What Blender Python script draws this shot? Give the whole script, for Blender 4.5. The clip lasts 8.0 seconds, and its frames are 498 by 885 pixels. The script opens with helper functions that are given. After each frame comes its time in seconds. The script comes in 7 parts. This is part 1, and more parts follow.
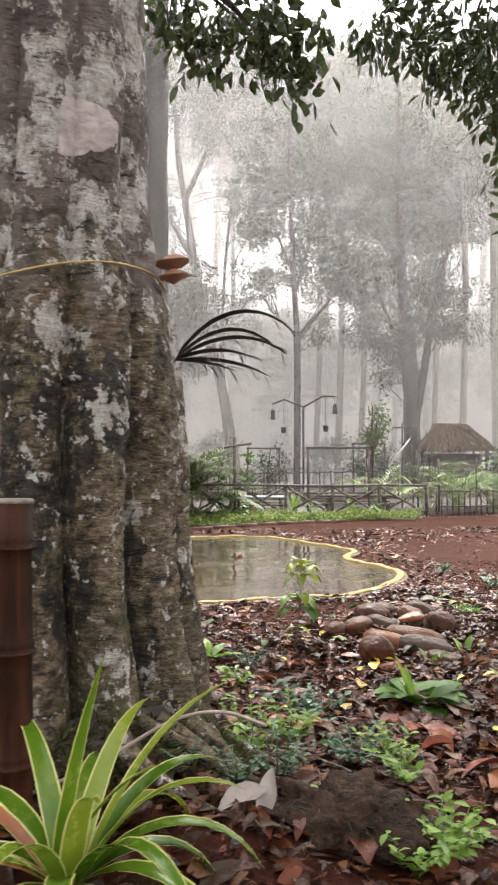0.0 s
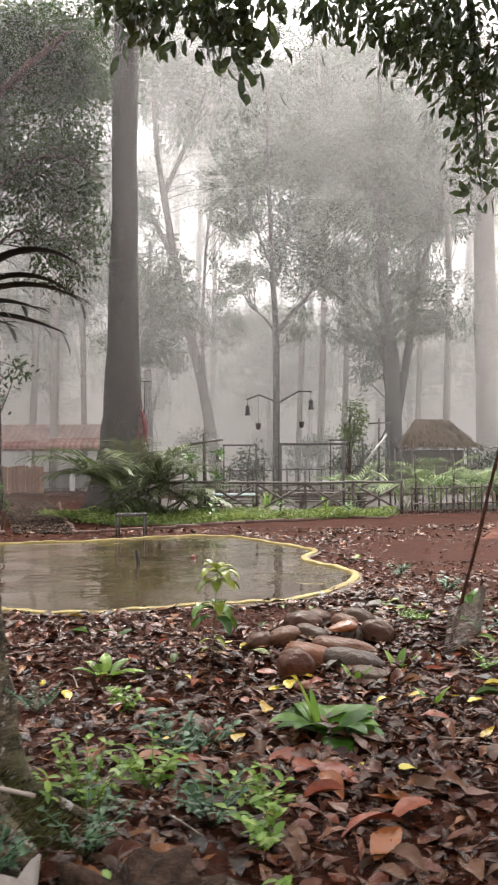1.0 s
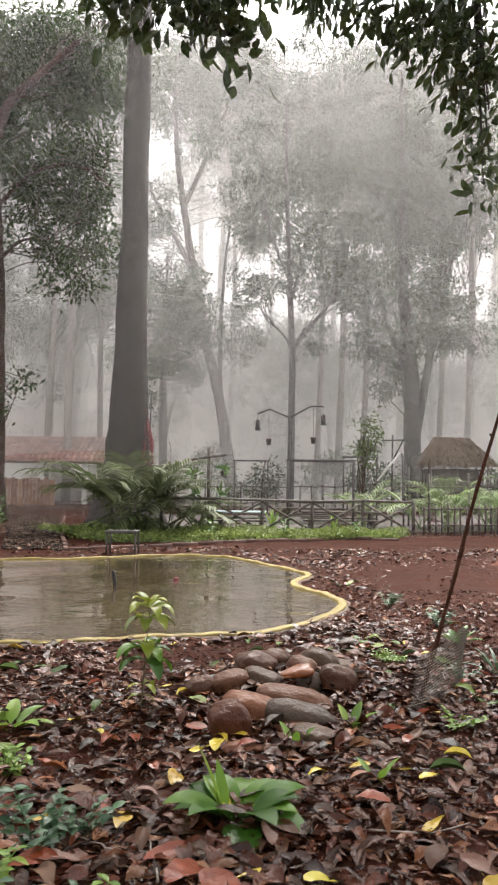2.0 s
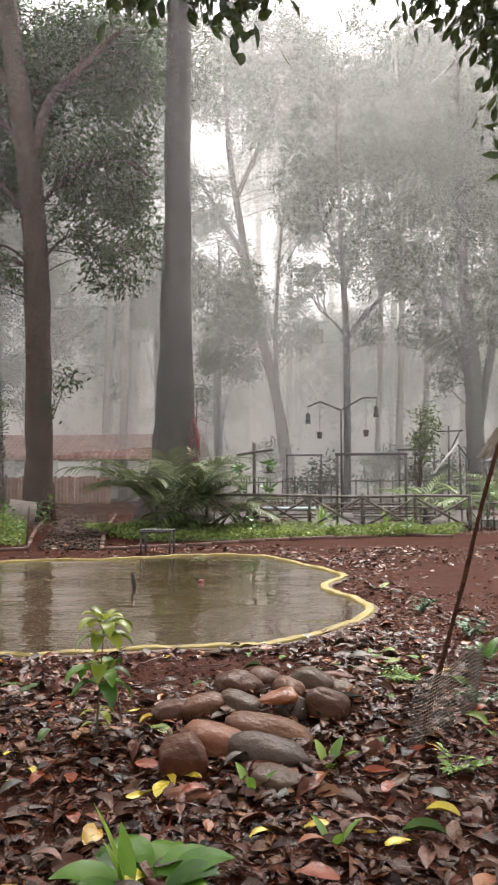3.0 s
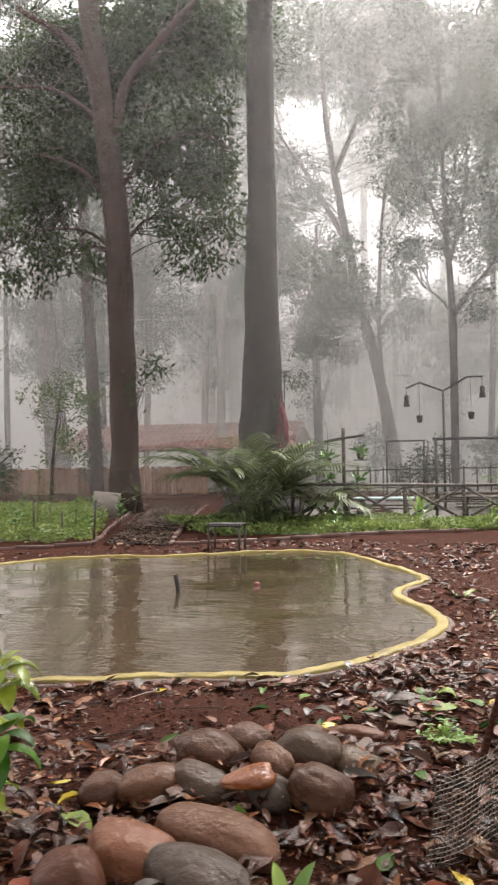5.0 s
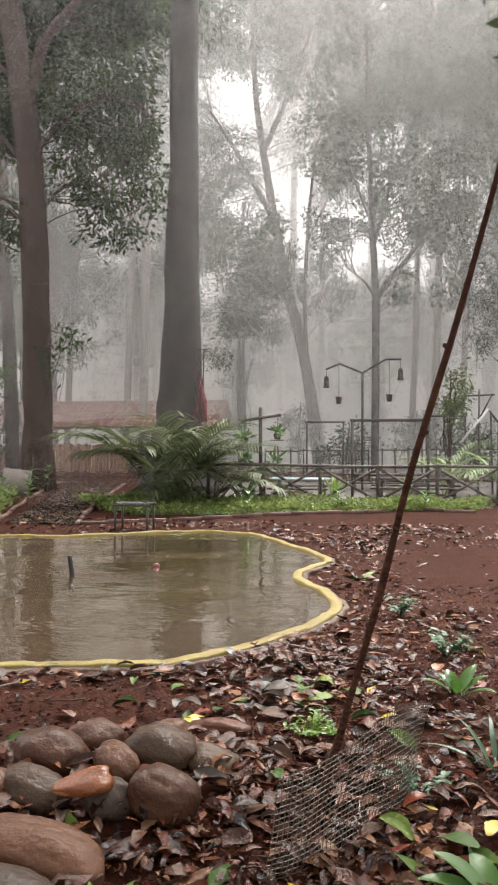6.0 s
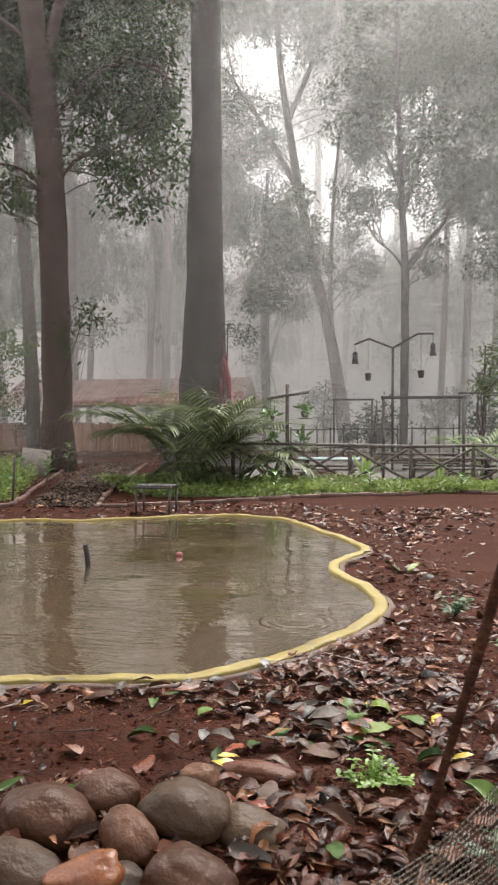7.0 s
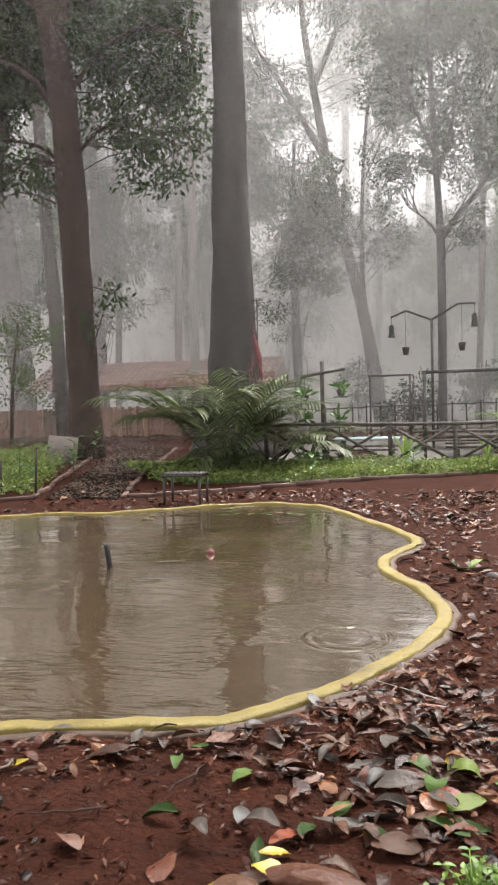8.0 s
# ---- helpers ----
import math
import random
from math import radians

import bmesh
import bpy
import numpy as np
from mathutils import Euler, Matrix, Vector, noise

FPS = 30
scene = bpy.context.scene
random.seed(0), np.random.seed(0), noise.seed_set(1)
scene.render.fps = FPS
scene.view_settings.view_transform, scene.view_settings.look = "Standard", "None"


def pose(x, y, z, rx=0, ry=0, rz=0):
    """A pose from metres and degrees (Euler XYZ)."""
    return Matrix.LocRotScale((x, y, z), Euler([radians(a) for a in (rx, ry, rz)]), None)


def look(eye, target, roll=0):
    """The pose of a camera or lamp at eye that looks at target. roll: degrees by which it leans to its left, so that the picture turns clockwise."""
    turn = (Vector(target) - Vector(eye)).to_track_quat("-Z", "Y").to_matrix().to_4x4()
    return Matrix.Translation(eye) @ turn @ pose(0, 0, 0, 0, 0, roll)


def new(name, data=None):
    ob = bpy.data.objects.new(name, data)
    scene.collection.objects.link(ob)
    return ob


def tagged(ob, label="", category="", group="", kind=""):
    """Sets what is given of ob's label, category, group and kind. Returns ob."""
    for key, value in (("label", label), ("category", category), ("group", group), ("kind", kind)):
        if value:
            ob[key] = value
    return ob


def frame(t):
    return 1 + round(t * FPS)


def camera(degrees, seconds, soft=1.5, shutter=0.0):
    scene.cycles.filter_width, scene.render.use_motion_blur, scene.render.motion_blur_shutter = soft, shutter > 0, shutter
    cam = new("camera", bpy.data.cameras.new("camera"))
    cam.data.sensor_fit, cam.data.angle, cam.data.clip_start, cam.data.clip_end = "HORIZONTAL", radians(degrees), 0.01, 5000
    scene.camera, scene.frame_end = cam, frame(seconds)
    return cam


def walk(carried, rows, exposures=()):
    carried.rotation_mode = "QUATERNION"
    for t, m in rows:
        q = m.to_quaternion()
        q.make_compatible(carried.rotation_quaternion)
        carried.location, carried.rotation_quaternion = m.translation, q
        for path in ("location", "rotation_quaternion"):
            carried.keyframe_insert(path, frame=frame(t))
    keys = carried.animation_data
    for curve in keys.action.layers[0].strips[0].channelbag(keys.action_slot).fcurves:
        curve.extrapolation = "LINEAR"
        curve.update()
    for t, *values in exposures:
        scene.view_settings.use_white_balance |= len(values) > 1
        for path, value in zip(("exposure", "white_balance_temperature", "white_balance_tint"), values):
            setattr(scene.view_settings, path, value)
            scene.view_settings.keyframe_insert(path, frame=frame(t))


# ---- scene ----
cam = camera(35.8, 8.0, soft=2.1, shutter=0.2)
METRES, EYE, TILT, LEAN, TURN = 5.55, 1.3, -1.0, -0.7, 0.0
ROWS = [
    (0.0, 0.0000, 0.0000, 0.0000, 0.04, 2.74, 0.76),
    (0.5, 0.0486, 0.0556, -0.0043, -0.40, 2.59, 1.24),
    (1.0, 0.0955, 0.1075, -0.0061, -0.55, 2.61, 0.98),
    (1.2, 0.1150, 0.1312, -0.0040, -0.82, 2.76, 0.62),
    (2.3, 0.2140, 0.2535, 0.0025, 2.39, 3.90, -0.15),
    (2.5, 0.2353, 0.2751, 0.0048, 2.96, 3.87, -0.05),
    (3.0, 0.2739, 0.3310, 0.0033, 6.54, 3.42, 0.72),
    (3.5, 0.2967, 0.3964, 0.0031, 14.28, 3.31, 1.02),
    (4.0, 0.3051, 0.4639, 0.0028, 19.03, 3.30, 1.36),
    (4.5, 0.3262, 0.5153, 0.0031, 18.81, 3.01, 1.30),
    (5.0, 0.3542, 0.5636, 0.0042, 15.18, 2.73, 1.26),
    (5.2, 0.3653, 0.5799, 0.0035, 13.67, 2.54, 1.35),
    (6.3, 0.3952, 0.6422, 0.0005, 9.59, 0.64, 0.26),
    (6.5, 0.3850, 0.6639, 0.0002, 9.96, 0.33, 0.05),
    (7.0, 0.3591, 0.7344, 0.0052, 11.60, -0.45, 0.53),
    (7.5, 0.3400, 0.7964, 0.0066, 12.99, -1.19, 1.11),
    (8.0, 0.3283, 0.8649, 0.0111, 14.00, -1.89, 2.14),
]
walk(cam, [(t, pose(0, 0, EYE, TILT, LEAN, TURN) @ pose(METRES * x, METRES * y, METRES * z, 90 + pitch, roll, yaw)) for t, x, y, z, yaw, pitch, roll in ROWS],
     exposures=[(0.0, 2.22, 6700, 13), (1.0, 1.97, 6700, 13), (2.5, 1.87, 6700, 13), (5.0, 1.85, 6700, 13), (6.5, 1.83, 6650, 12), (8.0, 1.77, 6600, 12)])

# ---- world and light: bright morning mist under an overcast sky ----
world = bpy.data.worlds.new("misty_sky")
scene.world = world
world.use_nodes = True
wn, wl = world.node_tree.nodes, world.node_tree.links
wn.clear()
sky = wn.new("ShaderNodeTexSky")
sky.sky_type = "NISHITA"
sky.sun_disc = False
sky.sun_elevation, sky.sun_rotation = radians(58), radians(8)
sky.air_density, sky.dust_density, sky.ozone_density = 1.0, 6.0, 1.0
pale = wn.new("ShaderNodeHueSaturation")
pale.inputs["Saturation"].default_value = 0.08
bg = wn.new("ShaderNodeBackground")
bg.inputs["Strength"].default_value = 0.15
wout = wn.new("ShaderNodeOutputWorld")
wl.new(sky.outputs[0], pale.inputs["Color"])
wl.new(pale.outputs[0], bg.inputs["Color"])
wl.new(bg.outputs[0], wout.inputs["Surface"])
sun = new("sun", bpy.data.lights.new("sun", "SUN"))
sun.data.energy, sun.data.angle, sun.data.color = 1.3, radians(35), (1.0, 0.96, 0.9)
sun.matrix_world = look((3, 31, 38), (0, 8, 0))


# ---- mesh helpers ----
class Shape:
    """A mesh in the making: lists of corners and faces."""

    def __init__(self):
        self.v, self.f = [], []

    def add(self, verts, faces):
        n = len(self.v)
        self.v.extend(tuple(p) for p in verts)
        self.f.extend(tuple(n + i for i in q) for q in faces)
        return self

    def box(self, c, s, m=None):
        x, y, z = s[0] / 2, s[1] / 2, s[2] / 2
        b = min(x, y, z) * 0.18
        # a box with bevelled long edges
        ring = [(-x + b, -y), (x - b, -y), (x, -y + b), (x, y - b), (x - b, y), (-x + b, y), (-x, y - b), (-x, -y + b)]
        pts = [Vector((p[0], p[1], zz)) for zz in (-z, z) for p in ring]
        if m is not None:
            pts = [m @ p for p in pts]
        pts = [p + Vector(c) for p in pts]
        faces = [(i, (i + 1) % 8, 8 + (i + 1) % 8, 8 + i) for i in range(8)] + [tuple(range(7, -1, -1)), tuple(range(8, 16))]
        return self.add(pts, faces)

    def beam(self, a, b, w, h=None):
        """A squared timber from a to b."""
        a, b = Vector(a), Vector(b)
        d = b - a
        q = d.to_track_quat("Z", "Y").to_matrix()
        return self.box((a + b) / 2, (w, h or w, d.length), q)

    def tube(self, pts, radii, n=8, cap=True, rough=0.0, squash=None):
        pts = [Vector(p) for p in pts]
        if not hasattr(radii, "__len__"):
            radii = [radii] * len(pts)
        base = len(self.v)
        up = Vector((0.31, 0.95, 0.05)).normalized()
        for i, p in enumerate(pts):
            d = (pts[min(i + 1, len(pts) - 1)] - pts[max(i - 1, 0)]).normalized()
            s = d.cross(up)
            if s.length < 1e-3:
                s = d.cross(Vector((1, 0, 0)))
            s.normalize()
            u = s.cross(d)
            for k in range(n):
                a = 2 * math.pi * k / n
                r = radii[i]
                if rough:
                    r *= 1 + rough * noise.noise(p * 3.1 + Vector((math.cos(a), math.sin(a), 0)) * 1.7)
                self.v.append(tuple(p + (s * math.cos(a) + u * math.sin(a)) * r))
        for i in range(len(pts) - 1):
            for k in range(n):
                a, b = base + i * n + k, base + i * n + (k + 1) % n
                self.f.append((a, b, b + n, a + n))
        if cap:
            self.f.append(tuple(base + k for k in range(n - 1, -1, -1)))
            e = base + (len(pts) - 1) * n
            self.f.append(tuple(e + k for k in range(n)))
        return self

    def blob(self, c, s, m=None, seg=14, ring=8, lump=0.12, seed=0.0, flat=0.0):
        """A rounded, slightly lumpy stone or fruit."""
        c = Vector(c)
        base = len(self.v)
        for i in range(ring + 1):
            th = math.pi * i / ring
            for k in range(seg):
                ph = 2 * math.pi * k / seg
                p = Vector((math.sin(th) * math.cos(ph), math.sin(th) * math.sin(ph), math.cos(th)))
                p = p * (1 + lump * noise.noise(p * 1.3 + Vector((seed, seed * 2, seed * 3))) + lump * 0.35 * noise.noise(p * 3.5 + Vector((seed, 0, seed))))
                p = Vector([math.copysign(abs(q) ** (1 - flat), q) for q in p])
                p = Vector((p.x * s[0], p.y * s[1], p.z * s[2]))
                self.v.append(tuple((m @ p if m is not None else p) + c))
        for i in range(ring):
            for k in range(seg):
                a, b = base + i * seg + k, base + i * seg + (k + 1) % seg
                self.f.append((a, a + seg, b + seg, b))
        return self

    def blade(self, base, direction, length, width, droop=0.6, fold=0.25, n=6, side=None, shape="strap"):
        """A long leaf that arches over: two halves folded along the midrib."""
        p, d = Vector(base), Vector(direction).normalized()
        b0 = len(self.v)
        step = length / n
        for i in range(n + 1):
            t = i / n
            s = d.cross(Vector((0, 0, 1)))
            if s.length < 0.05:
                s = Vector(side) if side is not None else Vector((1, 0, 0))
            s.normalize()
            u = s.cross(d)
            if shape == "strap":
                w = width * 0.5 * min(1.0, 0.55 + t * 2) * max(0.03, 1 - t ** 3)
            else:
                w = width * 0.5 * max(0.03, math.sin(math.pi * min(1, t ** 0.8 * 0.97 + 0.03)) ** 0.8)
            self.v += [tuple(p - s * w + u * w * fold), tuple(p), tuple(p + s * w + u * w * fold)]
            p = p + d * step
            d = (d + Vector((0, 0, -droop / n * (0.5 + t)))).normalized()
        for i in range(n):
            a = b0 + i * 3
            self.f += [(a, a + 1, a + 4, a + 3), (a + 1, a + 2, a + 5, a + 4)]
        return self

    def mesh(self, name, smooth=True):
        me = bpy.data.meshes.new(name)
        me.from_pydata(self.v, [], self.f)
        if smooth:
            me.polygons.foreach_set("use_smooth", [True] * len(me.polygons))
        me.update()
        return me


def part(name, shape, material, parent=None, label="", smooth=True):
    """Link a shape (or a finished mesh) as one mesh object, under a thing if one is given."""
    me = shape.mesh(name, smooth) if isinstance(shape, Shape) else shape
    if not me.materials:
        me.materials.append(material)
    ob = new(name, me)
    if parent is not None:
        ob.parent = parent
    if label:
        tagged(ob, label)
    return ob


def thing(name, at, label, category, group="", kind=""):
    ob = new(name)
    ob.location = at
    ob.empty_display_size = 0.1
    return tagged(ob, label, category, group, kind)


def mesh_from_arrays(name, verts, faces):
    """A mesh of equal-sided faces from numpy arrays."""
    me = bpy.data.meshes.new(name)
    n, k = faces.shape
    me.vertices.add(len(verts))
    me.vertices.foreach_set("co", verts.astype(np.float32).ravel())
    me.loops.add(n * k)
    me.loops.foreach_set("vertex_index", faces.astype(np.int32).ravel())
    me.polygons.add(n)
    me.polygons.foreach_set("loop_start", np.arange(0, n * k, k, dtype=np.int32))
    me.polygons.foreach_set("use_smooth", np.ones(n, dtype=bool))
    me.update(calc_edges=True)
    return me


def leaf_cloud(centers, dirs, length, width, rng, cup=0.15, rows=2):
    """Leaves as folded blades of rows of quads: arrays of corners and faces. dirs: the way from stalk to tip."""
    n = len(centers)
    d = dirs / (np.linalg.norm(dirs, axis=1, keepdims=True) + 1e-9)
    r = rng.normal(size=(n, 3))
    s = np.cross(d, r)
    s /= np.linalg.norm(s, axis=1, keepdims=True) + 1e-9
    u = np.cross(s, d)
    L = (length * rng.uniform(0.65, 1.25, n))[:, None]
    W = (width * rng.uniform(0.7, 1.2, n))[:, None]
    if rows == 1:
        c = np.stack([centers, centers + d * L * 0.45 + s * W / 2 + u * L * cup, centers + d * L, centers + d * L * 0.45 - s * W / 2 + u * L * cup], 1)
        return c.reshape(-1, 3), np.arange(n * 4).reshape(n, 4)
    prof = [(0.0, 0.06), (0.3, 0.85), (0.62, 1.0), (1.0, 0.05)]
    cols = []
    for t, w in prof:
        bend = -u * L * cup * (t * t)
        mid = centers + d * L * t + bend
        lift = u * W * 0.5 * w * 0.35
        cols += [mid - s * W * 0.5 * w + lift, mid, mid + s * W * 0.5 * w + lift]
    c = np.stack(cols, 1).reshape(-1, 3)
    quad = []
    for i in range(3):
        a = i * 3
        quad += [(a, a + 1, a + 4, a + 3), (a + 1, a + 2, a + 5, a + 4)]
    f = (np.arange(n)[:, None, None] * 12 + np.array(quad)[None]).reshape(-1, 4)
    return c, f


# ---- materials ----
def material(name, colours, scale=6.0, rough=0.6, bump=0.3, bump_scale=None, spec=0.5, detail=8.0, island=0.0, stretch=(1, 1, 1), translucent=0.0, objrand=0.0, coat=0.0, metallic=0.0, big=0.35):
    """A noise-mottled surface. colours: two or more (position, rgb) of a ramp over two scales of noise."""
    m = bpy.data.materials.new(name)
    m.use_nodes = True
    nt = m.node_tree
    N, K = nt.nodes, nt.links
    bs = N["Principled BSDF"]
    geo = N.new("ShaderNodeNewGeometry")
    mp = N.new("ShaderNodeMapping")
    mp.inputs["Scale"].default_value = stretch
    K.new(geo.outputs["Position"], mp.inputs["Vector"])
    n1 = N.new("ShaderNodeTexNoise")
    n1.inputs["Scale"].default_value, n1.inputs["Detail"].default_value, n1.inputs["Roughness"].default_value = scale, detail, 0.62
    n2 = N.new("ShaderNodeTexNoise")
    n2.inputs["Scale"].default_value, n2.inputs["Detail"].default_value = scale * 0.17, 3.0
    K.new(mp.outputs[0], n1.inputs["Vector"])
    K.new(geo.outputs["Position"], n2.inputs["Vector"])
    mix = N.new("ShaderNodeMix")
    mix.inputs[0].default_value = big
    K.new(n1.outputs[0], mix.inputs[2])
    K.new(n2.outputs[0], mix.inputs[3])
    val = mix.outputs[0]
    if island or objrand:
        mi = N.new("ShaderNodeMix")
        mi.inputs[0].default_value = island or objrand
        K.new(val, mi.inputs[2])
        if island:
            K.new(geo.outputs["Random Per Island"], mi.inputs[3])
        else:
            oi = N.new("ShaderNodeObjectInfo")
            K.new(oi.outputs["Random"], mi.inputs[3])
        val = mi.outputs[0]
    ramp = N.new("ShaderNodeValToRGB")
    el = ramp.color_ramp.elements
    while len(el) < len(colours):
        el.new(0.5)
    for e, (p, c) in zip(el, colours):
        e.position, e.color = p, (*c, 1)
    K.new(val, ramp.inputs[0])
    K.new(ramp.outputs[0], bs.inputs["Base Color"])
    rr = N.new("ShaderNodeMapRange")
    rr.inputs["From Min"].default_value, rr.inputs["From Max"].default_value = 0.3, 0.7
    rr.inputs["To Min"].default_value, rr.inputs["To Max"].default_value = max(0.02, rough - 0.15), min(1, rough + 0.12)
    K.new(n1.outputs[0], rr.inputs["Value"])
    K.new(rr.outputs[0], bs.inputs["Roughness"])
    bs.inputs["Specular IOR Level"].default_value = spec
    bs.inputs["Metallic"].default_value = metallic
    bs.inputs["Coat Weight"].default_value = coat
    bs.inputs["Coat Roughness"].default_value = 0.2
    if bump:
        n3 = n1
        if bump_scale:
            n3 = N.new("ShaderNodeTexNoise")
            n3.inputs["Scale"].default_value, n3.inputs["Detail"].default_value = bump_scale, 6.0
            K.new(mp.outputs[0], n3.inputs["Vector"])
        bp = N.new("ShaderNodeBump")
        bp.inputs["Strength"].default_value, bp.inputs["Distance"].default_value = bump, 0.02
        K.new(n3.outputs[0], bp.inputs["Height"])
        K.new(bp.outputs[0], bs.inputs["Normal"])
    if translucent:
        tr = N.new("ShaderNodeBsdfTranslucent")
        K.new(ramp.outputs[0], tr.inputs["Color"])
        ms = N.new("ShaderNodeMixShader")
        ms.inputs[0].default_value = translucent
        K.new(bs.outputs[0], ms.inputs[1])
        K.new(tr.outputs[0], ms.inputs[2])
        K.new(ms.outputs[0], N["Material Output"].inputs["Surface"])
    return m


M_SOIL = material("red_soil", [(0.28, (0.0165, 0.0050, 0.0028)), (0.44, (0.0325, 0.0100, 0.0053)), (0.56, (0.0455, 0.0142, 0.0078)), (0.72, (0.072, 0.0250, 0.0145))], 11, 0.8, 1.0, 46, detail=12, spec=0.06)
M_TRACK = material("pale_track", [(0.3, (0.0574, 0.01872, 0.01056)), (0.5, (0.1025, 0.03744, 0.02244)), (0.7, (0.1558, 0.0684, 0.04356))], 5, 0.8, 0.9, 26, spec=0.08)
M_LAWN = material("lawn_soil", [(0.35, (0.04, 0.05, 0.02)), (0.65, (0.09, 0.11, 0.04))], 8, 0.8, 0.8)
M_PATH = material("path_grit", [(0.3, (0.03, 0.01892, 0.01296)), (0.5, (0.08, 0.04988, 0.03456)), (0.72, (0.2, 0.1419, 0.1044))], 14, 0.75, 1.0, spec=0.15)
M_GRAVEL = material("dark_gravel", [(0.3, (0.05, 0.042, 0.038)), (0.5, (0.11, 0.095, 0.085)), (0.72, (0.22, 0.2, 0.18))], 22, 0.7, 1.0)
M_RIM = material("yellow_paint", [(0.3, (0.06, 0.043, 0.016)), (0.44, (0.19, 0.142, 0.034)), (0.58, (0.235, 0.185, 0.052)), (0.74, (0.29, 0.245, 0.11))], 9, 0.55, 0.35, 60, spec=0.3)
M_BARK_DARK = material("dark_bark", [(0.3, (0.01657, 0.0126, 0.01061)), (0.55, (0.03978, 0.03182, 0.02718)), (0.72, (0.08619, 0.07293, 0.06298)), (0.78, (0.204, 0.1827, 0.1615))], 5, 0.75, 0.9, stretch=(1, 1, 0.22))
M_BARK_PALE = material("pale_bark", [(0.3, (0.16, 0.14, 0.125)), (0.7, (0.36, 0.33, 0.30))], 4, 0.75, 0.6, stretch=(1, 1, 0.3))
M_BARK_BROWN = material("brown_bark", [(0.3, (0.025, 0.0165, 0.0125)), (0.55, (0.066, 0.0425, 0.033)), (0.75, (0.13, 0.089, 0.071))], 5, 0.75, 0.7, stretch=(1, 1, 0.4), spec=0.15)
M_LEAF = material("tree_leaf", [(0.2, (0.0162, 0.034, 0.00765)), (0.55, (0.036, 0.066, 0.0153)), (0.85, (0.072, 0.115, 0.02975))], 3, 0.5, 0, island=0.5, translucent=0.35, spec=0.3)
M_LEAF_FAR = material("pale_tree_leaf", [(0.2, (0.015, 0.034, 0.009)), (0.55, (0.031, 0.06, 0.016)), (0.85, (0.062, 0.098, 0.03))], 3, 0.5, 0, island=0.5, translucent=0.28, spec=0.2)
M_LEAF_YOUNG = material("light_tree_leaf", [(0.2, (0.06, 0.10, 0.03)), (0.55, (0.12, 0.18, 0.05)), (0.85, (0.2, 0.26, 0.09))], 3, 0.5, 0, island=0.5, translucent=0.45, spec=0.3)
M_LEAF_NEAR = material("glossy_canopy_leaf", [(0.2, (0.025, 0.04, 0.015)), (0.6, (0.055, 0.08, 0.028)), (0.9, (0.1, 0.13, 0.05))], 8, 0.3, 0.2, island=0.5, translucent=0.25)
M_PLANT = material("plant_leaf", [(0.2, (0.024, 0.0684, 0.012)), (0.6, (0.072, 0.1672, 0.028)), (0.9, (0.16, 0.2584, 0.048))], 6, 0.35, 0.25, island=0.5, translucent=0.3)
M_SAPLING = material("sapling_leaf", [(0.2, (0.10, 0.15, 0.013)), (0.6, (0.25, 0.30, 0.03)), (0.9, (0.40, 0.42, 0.06))], 8, 0.32, 0.25, objrand=0.5, translucent=0.3)
M_PALM = material("palm_leaf", [(0.2, (0.05, 0.075, 0.026)), (0.6, (0.125, 0.155, 0.066)), (0.9, (0.25, 0.265, 0.15))], 6, 0.48, 0.2, island=0.55, translucent=0.3, spec=0.3)
M_GRASS = material("ground_cover_leaf", [(0.15, (0.085, 0.135, 0.03)), (0.55, (0.19, 0.255, 0.066)), (0.9, (0.34, 0.38, 0.13))], 1.2, 0.5, 0, island=0.5, translucent=0.4)
M_LITTER = material("fallen_leaves", [(0.08, (0.0065, 0.0036, 0.0025)), (0.17, (0.040, 0.0115, 0.0055)), (0.26, (0.092, 0.0225, 0.0085)), (0.34, (0.018, 0.0075, 0.0045)), (0.43, (0.125, 0.033, 0.012)), (0.51, (0.052, 0.027, 0.016)), (0.59, (0.030, 0.0095, 0.0048)), (0.67, (0.125, 0.056, 0.027)), (0.75, (0.034, 0.0195, 0.012)), (0.83, (0.078, 0.021, 0.009)), (0.90, (0.20, 0.082, 0.032)), (0.97, (0.21, 0.135, 0.078))], 9, 0.31, 0.9, island=0.85, spec=0.22)
M_ORANGELEAF = material("orange_fallen_leaf", [(0.25, (0.12, 0.03, 0.008)), (0.6, (0.26, 0.082, 0.02)), (0.85, (0.38, 0.17, 0.055))], 14, 0.36, 0.5, spec=0.4)
M_BROADLEAF = material("broad_glossy_leaf", [(0.2, (0.018, 0.06, 0.006)), (0.55, (0.055, 0.145, 0.012)), (0.9, (0.15, 0.26, 0.03))], 9, 0.42, 0.3, objrand=0.5, translucent=0.25, spec=0.3)
M_TIMBER = material("dark_timber", [(0.3, (0.0252, 0.0175, 0.0136)), (0.7, (0.0792, 0.056, 0.0442))], 9, 0.6, 0.5, stretch=(1, 1, 0.3))
M_IRON = material("dark_iron", [(0.3, (0.03, 0.028, 0.027)), (0.7, (0.09, 0.08, 0.075))], 12, 0.5, 0.2, metallic=0.4)
M_PIPE = material("black_pipe", [(0.3, (0.008, 0.007, 0.007)), (0.7, (0.022, 0.019, 0.018))], 20, 0.6, 0.2, spec=0.2)
M_PLANK = material("fence_plank", [(0.3, (0.17, 0.078, 0.045)), (0.7, (0.36, 0.20, 0.13))], 5, 0.75, 0.4, stretch=(1, 1, 0.2), objrand=0.4)
